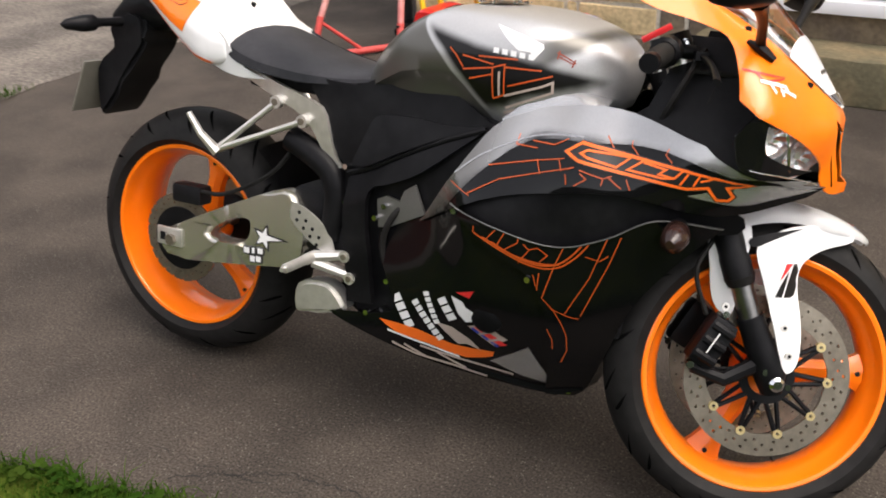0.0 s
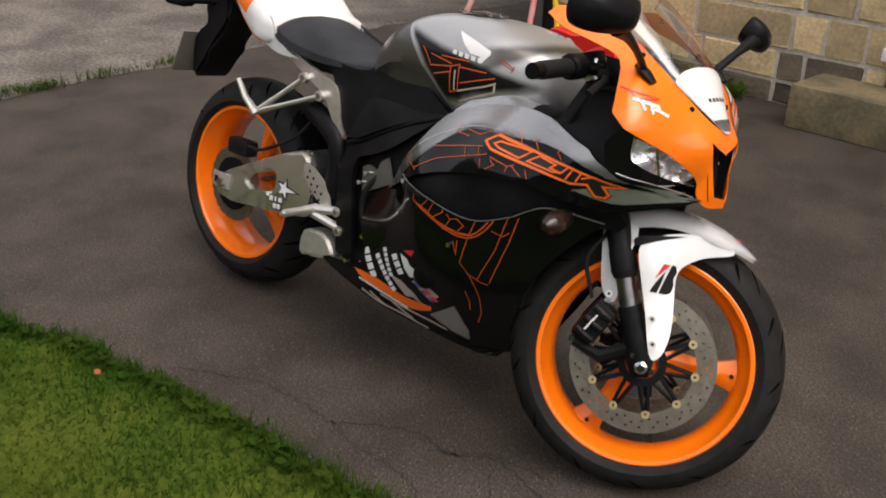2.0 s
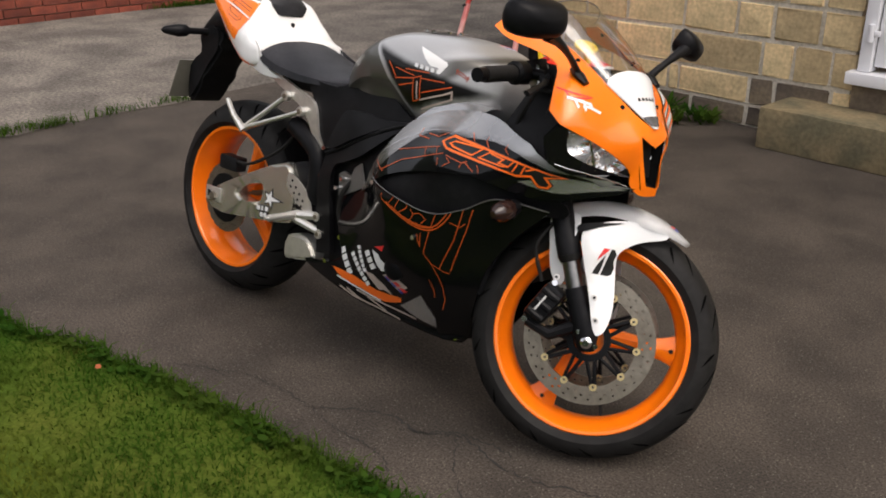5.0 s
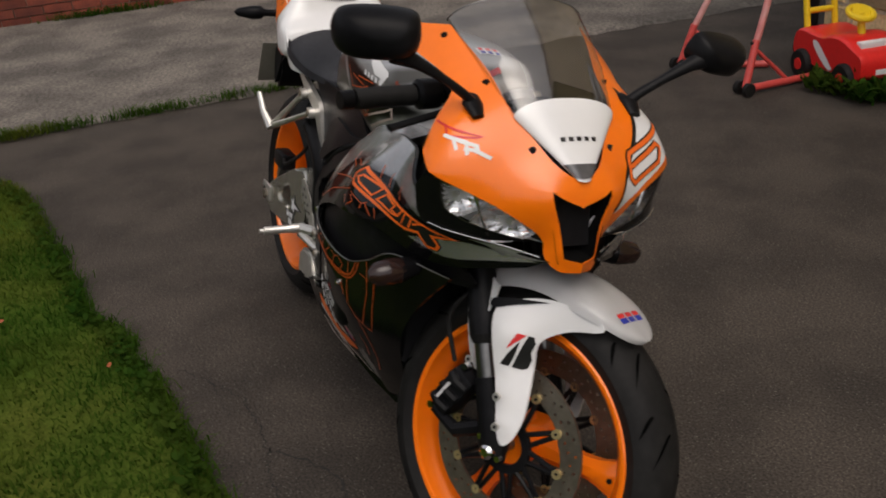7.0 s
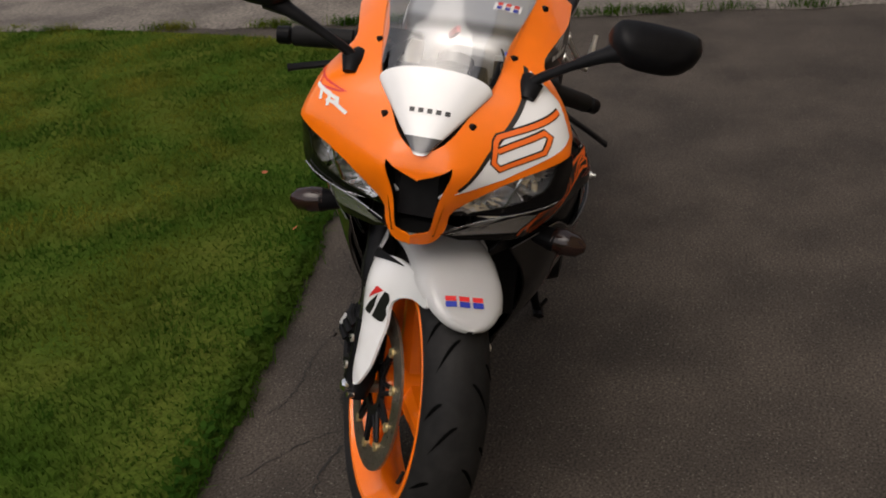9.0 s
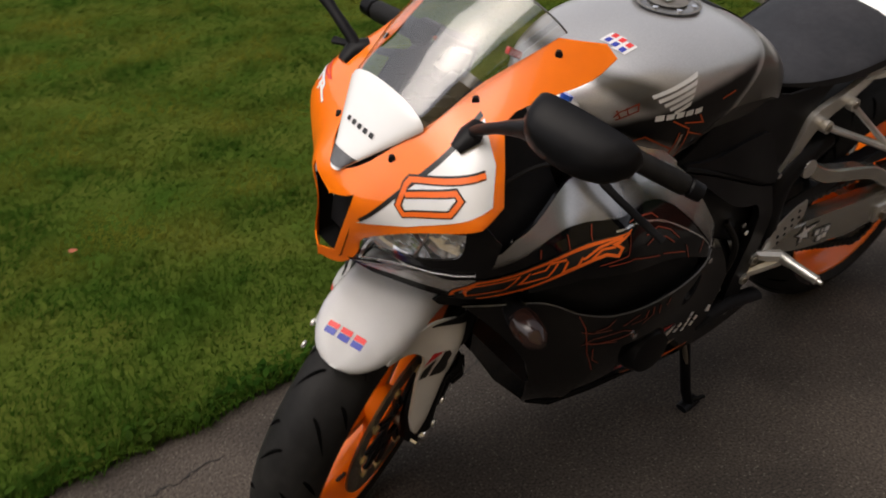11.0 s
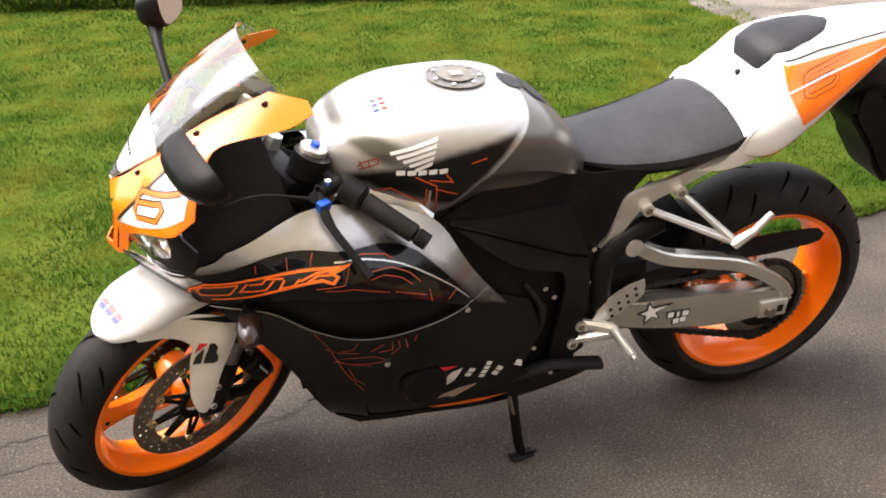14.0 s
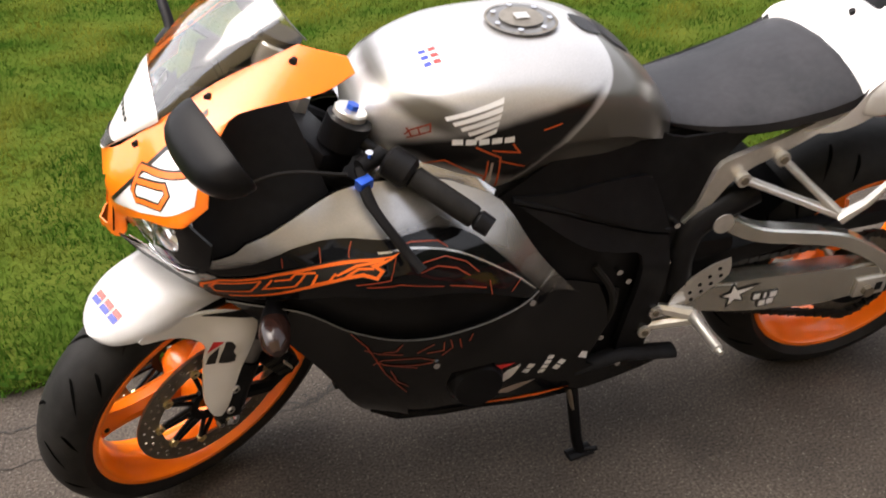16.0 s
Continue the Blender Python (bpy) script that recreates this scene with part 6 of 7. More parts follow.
LOWER_LINES = {
    -1: [[(0.852, 0.547), (0.849, 0.521)], [(0.897, 0.535), (0.879, 0.514)], [(0.915, 0.532), (0.903, 0.509), (0.907, 0.498)], [(0.943, 0.528), (0.942, 0.518), (0.916, 0.500)], [(0.943, 0.528), (0.963, 0.508), (0.98, 0.514), (0.998, 0.502), (0.984, 0.487)],
         [(0.944, 0.479), (0.963, 0.506)], [(1.026, 0.520), (1.011, 0.484), (0.987, 0.411)], [(0.972, 0.459), (0.979, 0.422), (1.008, 0.387), (1.022, 0.355), (1.028, 0.33), (1.026, 0.294), (1.012, 0.262)], [(0.978, 0.427), (0.983, 0.464)], [(1.003, 0.390), (1.038, 0.376), (1.053, 0.375)],
         [(0.985, 0.366), (1.001, 0.317), (0.999, 0.294)], [(1.028, 0.383), (1.072, 0.465), (1.103, 0.550)], [(1.056, 0.382), (1.104, 0.494), (1.13, 0.568)], [(1.065, 0.510), (1.09, 0.504), (1.105, 0.516)]],
    1: [[(1.103, 0.545), (1.076, 0.503), (1.042, 0.419), (1.0, 0.345)], [(1.081, 0.494), (1.055, 0.482), (1.018, 0.480)], [(1.064, 0.448), (1.049, 0.463), (0.99, 0.469), (0.966, 0.460), (0.962, 0.452)], [(1.048, 0.448), (0.992, 0.438)],
        [(0.954, 0.510), (0.953, 0.488), (0.98, 0.482)], [(0.996, 0.483), (0.97, 0.506)], [(0.944, 0.515), (0.939, 0.494), (0.955, 0.474)], [(0.929, 0.515), (0.924, 0.491)], [(0.907, 0.522), (0.912, 0.505)], [(1.02, 0.51), (1.03, 0.49), (1.05, 0.486)], [(1.035, 0.43), (1.02, 0.39), (1.0, 0.37)]]}
LOWER_ARCS = {-1: [[(0.852, 0.521), (0.915, 0.495), (0.973, 0.476), (1.016, 0.480), (1.05, 0.507), (1.075, 0.540)], [(0.89, 0.511), (0.945, 0.488), (0.989, 0.480), (1.027, 0.494), (1.065, 0.537)], [(0.87, 0.517), (0.93, 0.494), (0.98, 0.484), (1.02, 0.486)]],
              1: [[(1.06, 0.455), (1.03, 0.446), (0.99, 0.448), (0.967, 0.455)]]}
EDGE_LINES = {-1: [(0.775, 0.612), (0.80, 0.634), (0.841, 0.664), (0.915, 0.700), (0.97, 0.714), (1.032, 0.720)],
              1: [(1.058, 0.699), (1.011, 0.697), (0.939, 0.672), (0.885, 0.643), (0.83, 0.606), (0.794, 0.572)]}
TANK_LINES = {
    -1: [[(0.826, 0.758), (0.823, 0.816), (0.847, 0.824), (0.848, 0.767), (0.826, 0.758)], [(0.76, 0.834), (0.825, 0.822)], [(0.762, 0.808), (0.823, 0.816)], [(0.776, 0.791), (0.824, 0.804)], [(0.847, 0.819), (0.917, 0.818)], [(0.854, 0.784), (0.937, 0.810)], [(0.793, 0.835), (0.872, 0.835)], [(0.732, 0.846), (0.747, 0.832), (0.762, 0.812)]],
    1: [[(0.965, 0.775), (0.931, 0.787), (0.867, 0.750), (0.867, 0.720), (0.95, 0.761)], [(0.886, 0.811), (0.846, 0.789), (0.843, 0.722), (0.854, 0.710), (0.865, 0.724), (0.865, 0.785)], [(0.848, 0.783), (0.804, 0.765)], [(0.86, 0.803), (0.817, 0.795)], [(0.828, 0.812), (0.814, 0.793)], [(0.78, 0.83), (0.75, 0.838)]]}
PALE_LINES = {-1: [[(0.848, 0.765), (0.919, 0.789), (0.938, 0.798), (0.938, 0.779), (0.850, 0.742)], [(0.845, 0.732), (0.937, 0.763), (0.981, 0.774)], [(0.838, 0.765), (0.837, 0.81)]], 1: [[(0.958, 0.751), (0.868, 0.700)], [(0.858, 0.72), (0.858, 0.78)]]}
SCRIPTS = {-1: [[(0.94, 0.853), (0.958, 0.845), (0.974, 0.835)], [(0.945, 0.845), (0.969, 0.834)], [(0.944, 0.856), (0.942, 0.842)], [(0.972, 0.842), (0.968, 0.828)]], 1: [[(0.988, 0.826), (0.98, 0.835), (0.952, 0.848), (0.952, 0.836), (0.985, 0.821)], [(0.985, 0.838), (0.978, 0.824)], [(0.97, 0.842), (0.966, 0.828)]]}


for side in (1, -1):
    up, lo, be = fair_sides[side]
    tu, tl, tb = tree_of(up), tree_of(lo), tree_of(be)
    pl = side_plane(side)
    F2 = lambda pts: [(-side * a, b) for a, b in pts]
    outline, letters = EMBLEMS[side]
    patch("emblem_backing", F2(outline), tu, pl, DECAL_BLACK, up, "", 0.0018)
    band("emblem_edge", [F2(outline)], 0.0085, tu, pl, DECAL_BLACK, up, "", 0.0022, True)
    band("emblem", [F2(outline)], 0.0050, tu, pl, DECAL_ORANGE, up, "orange outlined maker's emblem", 0.0030, True)
    band("emblem_letter", [F2(l) for l in letters], 0.0036, tu, pl, DECAL_ORANGE, up, "", 0.0034)
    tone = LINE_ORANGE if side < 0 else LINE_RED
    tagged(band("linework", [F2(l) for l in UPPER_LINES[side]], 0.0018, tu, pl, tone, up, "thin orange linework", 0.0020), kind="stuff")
    edge = [(p.x, p.y) for p in smooth_line([(a, b, 0) for a, b in EDGE_LINES[side]], 6)]
    band("edge_line", [F2(edge)], 0.0026, tu, pl, SILVER_PAINT, up, "thin pale edge line", 0.0024)
    soft = [[(p.x, p.y) for p in smooth_line([(a, b, 0) for a, b in l], 6)] for l in LOWER_ARCS[side]]
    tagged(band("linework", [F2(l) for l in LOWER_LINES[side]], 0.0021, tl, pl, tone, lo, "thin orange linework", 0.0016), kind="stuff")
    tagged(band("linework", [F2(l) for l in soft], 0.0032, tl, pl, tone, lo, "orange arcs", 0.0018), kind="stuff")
    # stickers on the belly panel
    def word(x, z, dx, dz, n, size, material=DECAL_WHITE):
        d = Vector((dx, dz)).normalized()
        q = Vector((-d.y, d.x))
        for k in range(n):
            c = Vector((x, z)) + d * (k * size * 0.92)
            w, h = d * size * 0.36, q * size * 0.55
            patch("letter_bar", F2([tuple(c - w - h), tuple(c + w - h), tuple(c + w + h), tuple(c - w + h)]) if side < 0 else F2([tuple(c - w - h), tuple(c - w + h), tuple(c + w + h), tuple(c + w - h)]), tb, pl, material, be, "", 0.0012, 0.02)
    fl = (lambda pts: F2(pts)) if side < 0 else (lambda pts: F2(pts)[::-1])
    word(0.646, 0.322, 0.5, -0.85, 4 if side < 0 else 1, 0.022)
    word(0.724, 0.352, 0.30, -0.72, 6 if side < 0 else 4, 0.0135)
    word(0.696, 0.325, 0.62, -0.78, 7 if side < 0 else 2, 0.016)
    word(0.766, 0.348, 0.48, -0.80, 3 if side < 0 else 2, 0.015 + 0.005 * (side < 0))
    patch("logo_flag", fl([(0.800, 0.377), (0.845, 0.392), (0.832, 0.372)]), tb, pl, DECAL_RED, be, "", 0.0012)
    patch("logo_body", fl([(0.789, 0.366), (0.815, 0.360), (0.822, 0.348), (0.840, 0.340), (0.865, 0.336), (0.845, 0.320), (0.818, 0.313), (0.802, 0.330)]), tb, pl, DECAL_WHITE, be, "", 0.0012)
    patch("fish_sticker", fl([(0.746, 0.294), (0.784, 0.292), (0.82, 0.271), (0.842, 0.246), (0.812, 0.256), (0.792, 0.250), (0.772, 0.270)]), tb, pl, LINE_PALE, be, "", 0.0012)
    patch("colour_sticker", fl([(0.822, 0.304), (0.858, 0.318), (0.907, 0.292), (0.873, 0.267)]), tb, pl, LINE_PALE, be, "small red and blue sticker", 0.0012)
    for k in range(3):
        a, b = 0.836 + 0.019 * k, 0.3045 - 0.0125 * k
        patch("sticker_bar", fl([(a, b), (a + 0.015, b + 0.006), (a + 0.030, b - 0.002), (a + 0.015, b - 0.009)]), tb, pl, DECAL_RED, be, "", 0.0018, 0.02)
        patch("sticker_bar", fl([(a - 0.008, b - 0.004), (a - 0.002, b - 0.001), (a + 0.012, b - 0.010), (a + 0.006, b - 0.014)]), tb, pl, DECAL_BLUE, be, "", 0.0018, 0.02)
    if side < 0:
        patch("orange_stripe", fl(rounded([(0.600, 0.262), (0.70, 0.262), (0.785, 0.246), (0.871, 0.250), (0.866, 0.236), (0.803, 0.217), (0.723, 0.232), (0.64, 0.240)], 2, (0, 3, 4))), tb, pl, DECAL_ORANGE, be, "orange sticker stripe", 0.0012)
        band("stripe_edge", [F2([(0.62, 0.240), (0.723, 0.228), (0.790, 0.216)])], 0.005, tb, pl, DECAL_WHITE, be, "", 0.0018)
        band("pale_script", [F2(l) for l in ([(0.63, 0.212), (0.685, 0.198), (0.769, 0.190), (0.844, 0.176)], [(0.70, 0.222), (0.763, 0.214), (0.827, 0.206), (0.905, 0.198)], [(0.66, 0.215), (0.71, 0.196)], [(0.74, 0.214), (0.80, 0.188)])], 0.0055, tb, pl, LINE_PALE, be, "pale outlined script", 0.002)
        patch("silver_wedge", fl([(0.949, 0.283), (0.978, 0.215), (0.984, 0.190), (0.92, 0.200), (0.858, 0.223)]), tb, pl, SILVER_PAINT, be, "silver wedge sticker", 0.0012)
    else:
        patch("orange_stripe", fl([(0.66, 0.226), (0.75, 0.222), (0.84, 0.206), (0.82, 0.200), (0.72, 0.210)]), tb, pl, DECAL_ORANGE, be, "orange sticker stripe", 0.0012)
    # tank flanks
    tt = tree_of(tank)
    if side < 0:
        patch("wing_emblem", fl([(0.818, 0.895), (0.871, 0.881), (0.914, 0.866), (0.917, 0.858), (0.902, 0.838), (0.893, 0.850), (0.870, 0.852), (0.848, 0.868)][::-1]), tt, pl, DECAL_WHITE, tank, "white wing emblem", 0.0016)
    else:
        for k in range(5):  # feathers
            a0, z0 = 0.842 + 0.003 * k, 0.886 - 0.011 * k
            a1, z1 = 0.929 - 0.011 * k, 0.860 - 0.008 * k
            patch("wing_feather", fl([(a0, z0), (a0 + 0.002, z0 - 0.008), (a1, z1 - 0.006), (a1 + 0.003, z1)]), tt, pl, DECAL_WHITE, tank, "white feather of the wing emblem", 0.0016)
    for k in range(5):
        x, z = (0.822 + 0.0172 * k, 0.844 - 0.0018 * k) if side < 0 else (0.826 + 0.0198 * k, 0.8155)
        h = 0.010
        wd = 0.011 if side < 0 else 0.016
        quad = [(x, z), (x + wd, z - 0.001), (x + wd, z - 0.001 + h), (x, z + h)]
        patch("letter_bar", fl(quad if side < 0 else quad[::-1]), tt, pl, DECAL_WHITE, tank, "", 0.0018)
    tagged(band("linework", [F2(l) for l in TANK_LINES[side]], 0.0030, tt, pl, LINE_ORANGE, tank, "orange circuit-like linework", 0.0018), kind="stuff")
    tagged(band("linework", [F2(l) for l in PALE_LINES[side]], 0.0042, tt, pl, LINE_PALE, tank, "pale circuit-like linework", 0.0020), kind="stuff")
    band("script", [F2(l) for l in SCRIPTS[side]], 0.0024, tt, pl, LINE_RED, tank, "dull red script sticker", 0.0018)

# tank top: cap, pad and sticker
top_plane = ((0, 0, 0.9), (1, 0, 0), (0, 1, 0))
tt = tree_of(tank)
CAPX, CAPY, CAPR = 0.760, -0.005, 0.058


def ring_poly(r, n=40, x=CAPX, y=CAPY):
    return [(x + r * math.cos(2 * math.pi * k / n), y + r * math.sin(2 * math.pi * k / n)) for k in range(n)]


cap = patch("fuel_cap", ring_poly(CAPR), tt, top_plane, GREY_PAINT, tank, "dark grey lockable fuel cap ring", 0.004)
patch("cap_lid", ring_poly(0.036), tt, top_plane, STEEL, tank, "machined fuel cap lid", 0.0075)
patch("cap_lock", [(CAPX - 0.012, CAPY - 0.01), (CAPX + 0.012, CAPY - 0.01), (CAPX + 0.012, CAPY + 0.01), (CAPX - 0.012, CAPY + 0.01)], tt, top_plane, ALLOY, tank, "", 0.010)
band("cap_edge", [ring_poly(CAPR)], 0.004, tt, top_plane, STEEL, tank, "", 0.006, True)
for k in range(7):
    a = 2 * math.pi * k / 7 + 0.3
    x, y = CAPX + 0.047 * math.cos(a), CAPY + 0.047 * math.sin(a)
    z = tt.ray_cast(Vector((x, y, 1.2)), Vector((0, 0, -1)))[0].z
    part("cap_screw", rod([(x, y, z + 0.002), (x, y, z + 0.008)], 0.005, 8), CHROME, tank)
patch("tank_pad", rounded([(0.668, -0.030), (0.662, 0.028), (0.628, 0.020), (0.625, -0.022)], 3), tt, top_plane, VINYL, tank, "dark rubber tank pad", 0.003)
patch("tank_pad", rounded([(0.618, -0.045), (0.615, 0.04), (0.575, 0.028), (0.572, -0.030)], 3), tt, top_plane, VINYL, tank, "dark rubber tank pad", 0.003)
for y0, y1 in ((0.028, 0.056), (0.056, 0.082)):
    patch("sticker_back", [(0.948, y0), (0.920, y0), (0.914, y1), (0.942, y1)][::-1], tt, top_plane, DECAL_WHITE, tank, "", 0.0012)
for k in range(3):
    yk = 0.034 + 0.0165 * k
    patch("sticker_bar", [(0.944, yk), (0.933, yk), (0.932, yk + 0.010), (0.943, yk + 0.010)][::-1], tt, top_plane, DECAL_BLUE, tank, "", 0.002)
    patch("sticker_bar", [(0.929, yk), (0.918, yk), (0.917, yk + 0.010), (0.928, yk + 0.010)][::-1], tt, top_plane, DECAL_RED, tank, "", 0.002)

# nose: number panel on the left, script on the right, bars on the screen base
SIX = [(1.22, 0.95), (0.20, 0.93), (0.07, 0.80), (0.07, 0.20), (0.20, 0.07), (0.76, 0.07), (0.90, 0.22), (0.90, 0.42), (0.80, 0.53), (0.10, 0.53)]
n_left = Vector((NA[0], NA[1], 0))
plane_l = (n_left * 0.9, (SA[0], SA[1], 0), (0, 0, 1))
tn = tree_of(nose_parts[1])
nl = nose_parts[1]
patch("number_panel", [(-1.050, 0.735), (-0.975, 0.758), (-0.905, 0.795), (-0.858, 0.820), (-0.860, 0.868), (-0.882, 0.908), (-0.912, 0.882), (-0.975, 0.812)], tn, plane_l, WHITE, nl, "white number panel", 0.0012)
band("panel_stripe", [[(-1.046, 0.742), (-0.886, 0.912)]], 0.006, tn, plane_l, DECAL_BLACK, nl, "", 0.0018)
six = [(-0.872, 0.858), (-0.975, 0.824), (-0.981, 0.816), (-0.990, 0.786), (-0.981, 0.776), (-0.915, 0.803), (-0.902, 0.825), (-0.910, 0.832), (-0.981, 0.803)]
band("race_number", [six], 0.0108, tn, plane_l, DECAL_BLACK, nl, "black edge of the race number six", 0.0020)
band("race_number", [six], 0.0066, tn, plane_l, DECAL_ORANGE, nl, "orange race number six", 0.0028)
plane_r = (Vector((NA[0], -NA[1], 0)) * 0.9, (-SA[0], SA[1], 0), (0, 0, 1))
tr, nr = tree_of(nose_parts[-1]), nose_parts[-1]
script = [[(0.852, 0.864), (0.905, 0.855)], [(0.872, 0.860), (0.882, 0.848), (0.925, 0.849)], [(0.895, 0.857), (0.932, 0.851), (0.925, 0.849)]]
band("script", script, 0.0030, tr, plane_r, DECAL_RED, nr, "red and white script sticker", 0.0018)
letters = [[(0.876, 0.848), (0.915, 0.842)], [(0.893, 0.846), (0.904, 0.830)], [(0.903, 0.843), (0.930, 0.838), (0.934, 0.831), (0.914, 0.833)], [(0.915, 0.841), (0.921, 0.824)], [(0.926, 0.833), (0.955, 0.821)]]
band("script", letters, 0.0052, tr, plane_r, DECAL_WHITE, nr, "", 0.0022)
sb = [o for o in bike.children if o.name.startswith("screen_base")][0]
front = ((1.3, 0, 0.8), (0, 1, 0), (-0.66, 0, 0.75))
ts = tree_of(sb)
for k in range(5):
    y = -0.030 + 0.0145 * k
    for z0 in (0.075,):
        patch("letter_bar", [(y, z0 - 0.093), (y + 0.0085, z0 - 0.093), (y + 0.0085, z0 - 0.0855), (y, z0 - 0.0855)], ts, front, DECAL_BLACK, sb, "", 0.0012, 0.02)

# tail: orange flash and the number's outline on both flanks
ttl = tree_of(tail)
for side in (1, -1):
    F2 = lambda pts: [(-side * a, b) for a, b in pts]
    pl = side_plane(side)
    patch("orange_flash", F2(rounded([(0.088, 0.930), (0.083, 0.880), (0.044, 0.815), (-0.01, 0.838), (-0.07, 0.872), (-0.16, 0.920), (-0.235, 0.958), (-0.25, 0.968), (-0.10, 0.955)], 2, (0, 2, 7))), ttl, pl, ORANGE, tail, "orange flash on the tail", 0.0012)
    g = [((0.050 - 0.095 * u) if side > 0 else (-0.045 + 0.095 * u), 0.866 + (0.026 * u if side > 0 else 0.026 * (1 - u)) + 0.050 * v) for u, v in SIX]
    band("race_number", [F2(g)], 0.0105, ttl, pl, DECAL_BLACK, tail, "black outline of the race number six", 0.0024)
    band("race_number", [F2(g)], 0.0075, ttl, pl, ORANGE, tail, "", 0.0030)
    band("flash_edge", [F2([(0.094, 0.934), (0.0, 0.955), (-0.12, 0.968), (-0.25, 0.977)])], 0.0025, ttl, pl, DECAL_BLACK, tail, "", 0.0024)
    band("flash_stripe", [F2([(0.083, 0.884), (0.0, 0.908), (-0.20, 0.954)])], 0.0035, ttl, pl, DECAL_WHITE, tail, "", 0.0034)
    band("tail_trim", [F2([(0.14, 0.752), (0.07, 0.770), (0.0, 0.810), (-0.12, 0.886), (-0.22, 0.932)])], 0.006, ttl, pl, DECAL_ORANGE, tail, "orange lower edge", 0.0016)

# mudguard stickers
gt = tree_of(guard)
a = radians(66)
gp = (Vector((0.32 * math.cos(a), -0.008, 0.32 * math.sin(a))), (0, 1, 0), (-math.sin(a), 0, math.cos(a)))
for k in range(3):
    y = -0.034 + 0.024 * k
    patch("sticker_bar", [(y, -0.010), (y + 0.019, -0.010), (y + 0.019, 0.0), (y, 0.0)], gt, gp, DECAL_BLUE, guard, "", 0.0012, 0.02)
    patch("sticker_bar", [(y, 0.001), (y + 0.019, 0.001), (y + 0.019, 0.010), (y, 0.010)], gt, gp, DECAL_RED, guard, "", 0.0012, 0.02)
for lg in [o for o in guard.children if o.name.startswith("mudguard_leg")]:
    side = 1 if lg.data.vertices[0].co.y > 0 else -1
    tg = tree_of(lg)
    pl = side_plane(side)
    h0 = -0.022 if side > 0 else -0.020
    G = lambda pts: [(h0 - 0.004 + 0.72 * p[0], 0.158 + 1.15 * (p[1] - 0.172)) for p in pts]
    patch("logo_flag", G([(0.006, 0.198), (0.020, 0.226), (0.040, 0.226)]), tg, pl, DECAL_RED, lg, "", 0.0012, 0.02)
    patch("logo_body", G([(0.0, 0.172), (0.010, 0.190), (0.030, 0.215), (0.026, 0.190), (0.020, 0.172)]), tg, pl, DECAL_BLACK, lg, "", 0.0012, 0.02)
    patch("logo_body", G([(0.026, 0.172), (0.034, 0.200), (0.043, 0.226), (0.054, 0.226), (0.061, 0.216), (0.056, 0.201), (0.062, 0.190), (0.058, 0.176), (0.048, 0.172)]), tg, pl, DECAL_BLACK, lg, "", 0.0012, 0.02)


# ---- the house front: door, step, pipe ----
door = tagged(new("door_1"), "white plastic framed glass door", "door", kind="structure")
part("door_frame", box(0.655, 0.715, 3.02, 3.12, 0.375, 2.30, 0.006), UPVC, door)
part("door_frame", box(1.60, 1.66, 3.02, 3.12, 0.375, 2.30, 0.006), UPVC, door)
part("door_frame", box(0.715, 1.60, 3.02, 3.12, 2.24, 2.30, 0.006), UPVC, door)
leaf = part("door_leaf", box(0.722, 0.800, 3.045, 3.105, 0.40, 2.235, 0.008), UPVC, door, "white plastic door leaf")
part("stile", box(1.52, 1.595, 3.045, 3.105, 0.40, 2.235, 0.008), UPVC, leaf)
part("rail", box(0.800, 1.52, 3.045, 3.105, 0.40, 0.500, 0.008), UPVC, leaf)
part("rail", box(0.800, 1.52, 3.045, 3.105, 2.14, 2.235, 0.008), UPVC, leaf)
pane = part("pane", box(0.795, 1.525, 3.074, 3.080, 0.495, 2.145), PANE, leaf, "clear door glass")
pane.visible_shadow = False
part("hinge", rod([(0.700, 3.010, 0.52), (0.700, 3.010, 0.60)], 0.014, 10), UPVC, door)
part("hinge_arm", box(0.690, 0.740, 3.004, 3.020, 0.548, 0.572, 0.004), UPVC, door)
part("door_sill", box(0.615, 1.70, 2.985, 3.12, 0.312, 0.372, 0.008), UPVC, door, "white plastic door sill")
tagged(finish("threshold", box(0.64, 1.68, 3.03, 3.12, 0.20, 0.326, 0.004), SAND_DARK), "dark stone threshold below the door", "threshold", kind="structure")
# dark stone and mortar tones stand in for the dimness inside
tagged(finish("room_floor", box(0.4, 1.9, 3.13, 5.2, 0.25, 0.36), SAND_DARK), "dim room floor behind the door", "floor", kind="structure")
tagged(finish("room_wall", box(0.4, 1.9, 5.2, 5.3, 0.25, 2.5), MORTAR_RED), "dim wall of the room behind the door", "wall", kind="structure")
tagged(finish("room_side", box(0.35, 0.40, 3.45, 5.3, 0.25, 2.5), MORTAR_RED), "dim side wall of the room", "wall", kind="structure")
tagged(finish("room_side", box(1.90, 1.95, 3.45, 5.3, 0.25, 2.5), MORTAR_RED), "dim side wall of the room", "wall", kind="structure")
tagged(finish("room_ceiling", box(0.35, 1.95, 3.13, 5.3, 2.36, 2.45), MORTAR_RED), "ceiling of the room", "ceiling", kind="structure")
trike = tagged(new("pushchair"), "dark red wheeled toy standing inside the door", "toy")
part("wheel", lathe([(0.12, -0.02), (0.15, -0.02), (0.155, 0), (0.15, 0.02), (0.12, 0.02)], 24), RUBBER, trike).matrix_basis = pose(1.02, 3.40, 0.52)
part("body", box(0.98, 1.30, 3.34, 3.48, 0.62, 0.74, 0.03), RED, trike)
part("post", rod([(1.02, 3.40, 0.52), (1.06, 3.40, 0.90)], 0.018, 8), RED, trike)

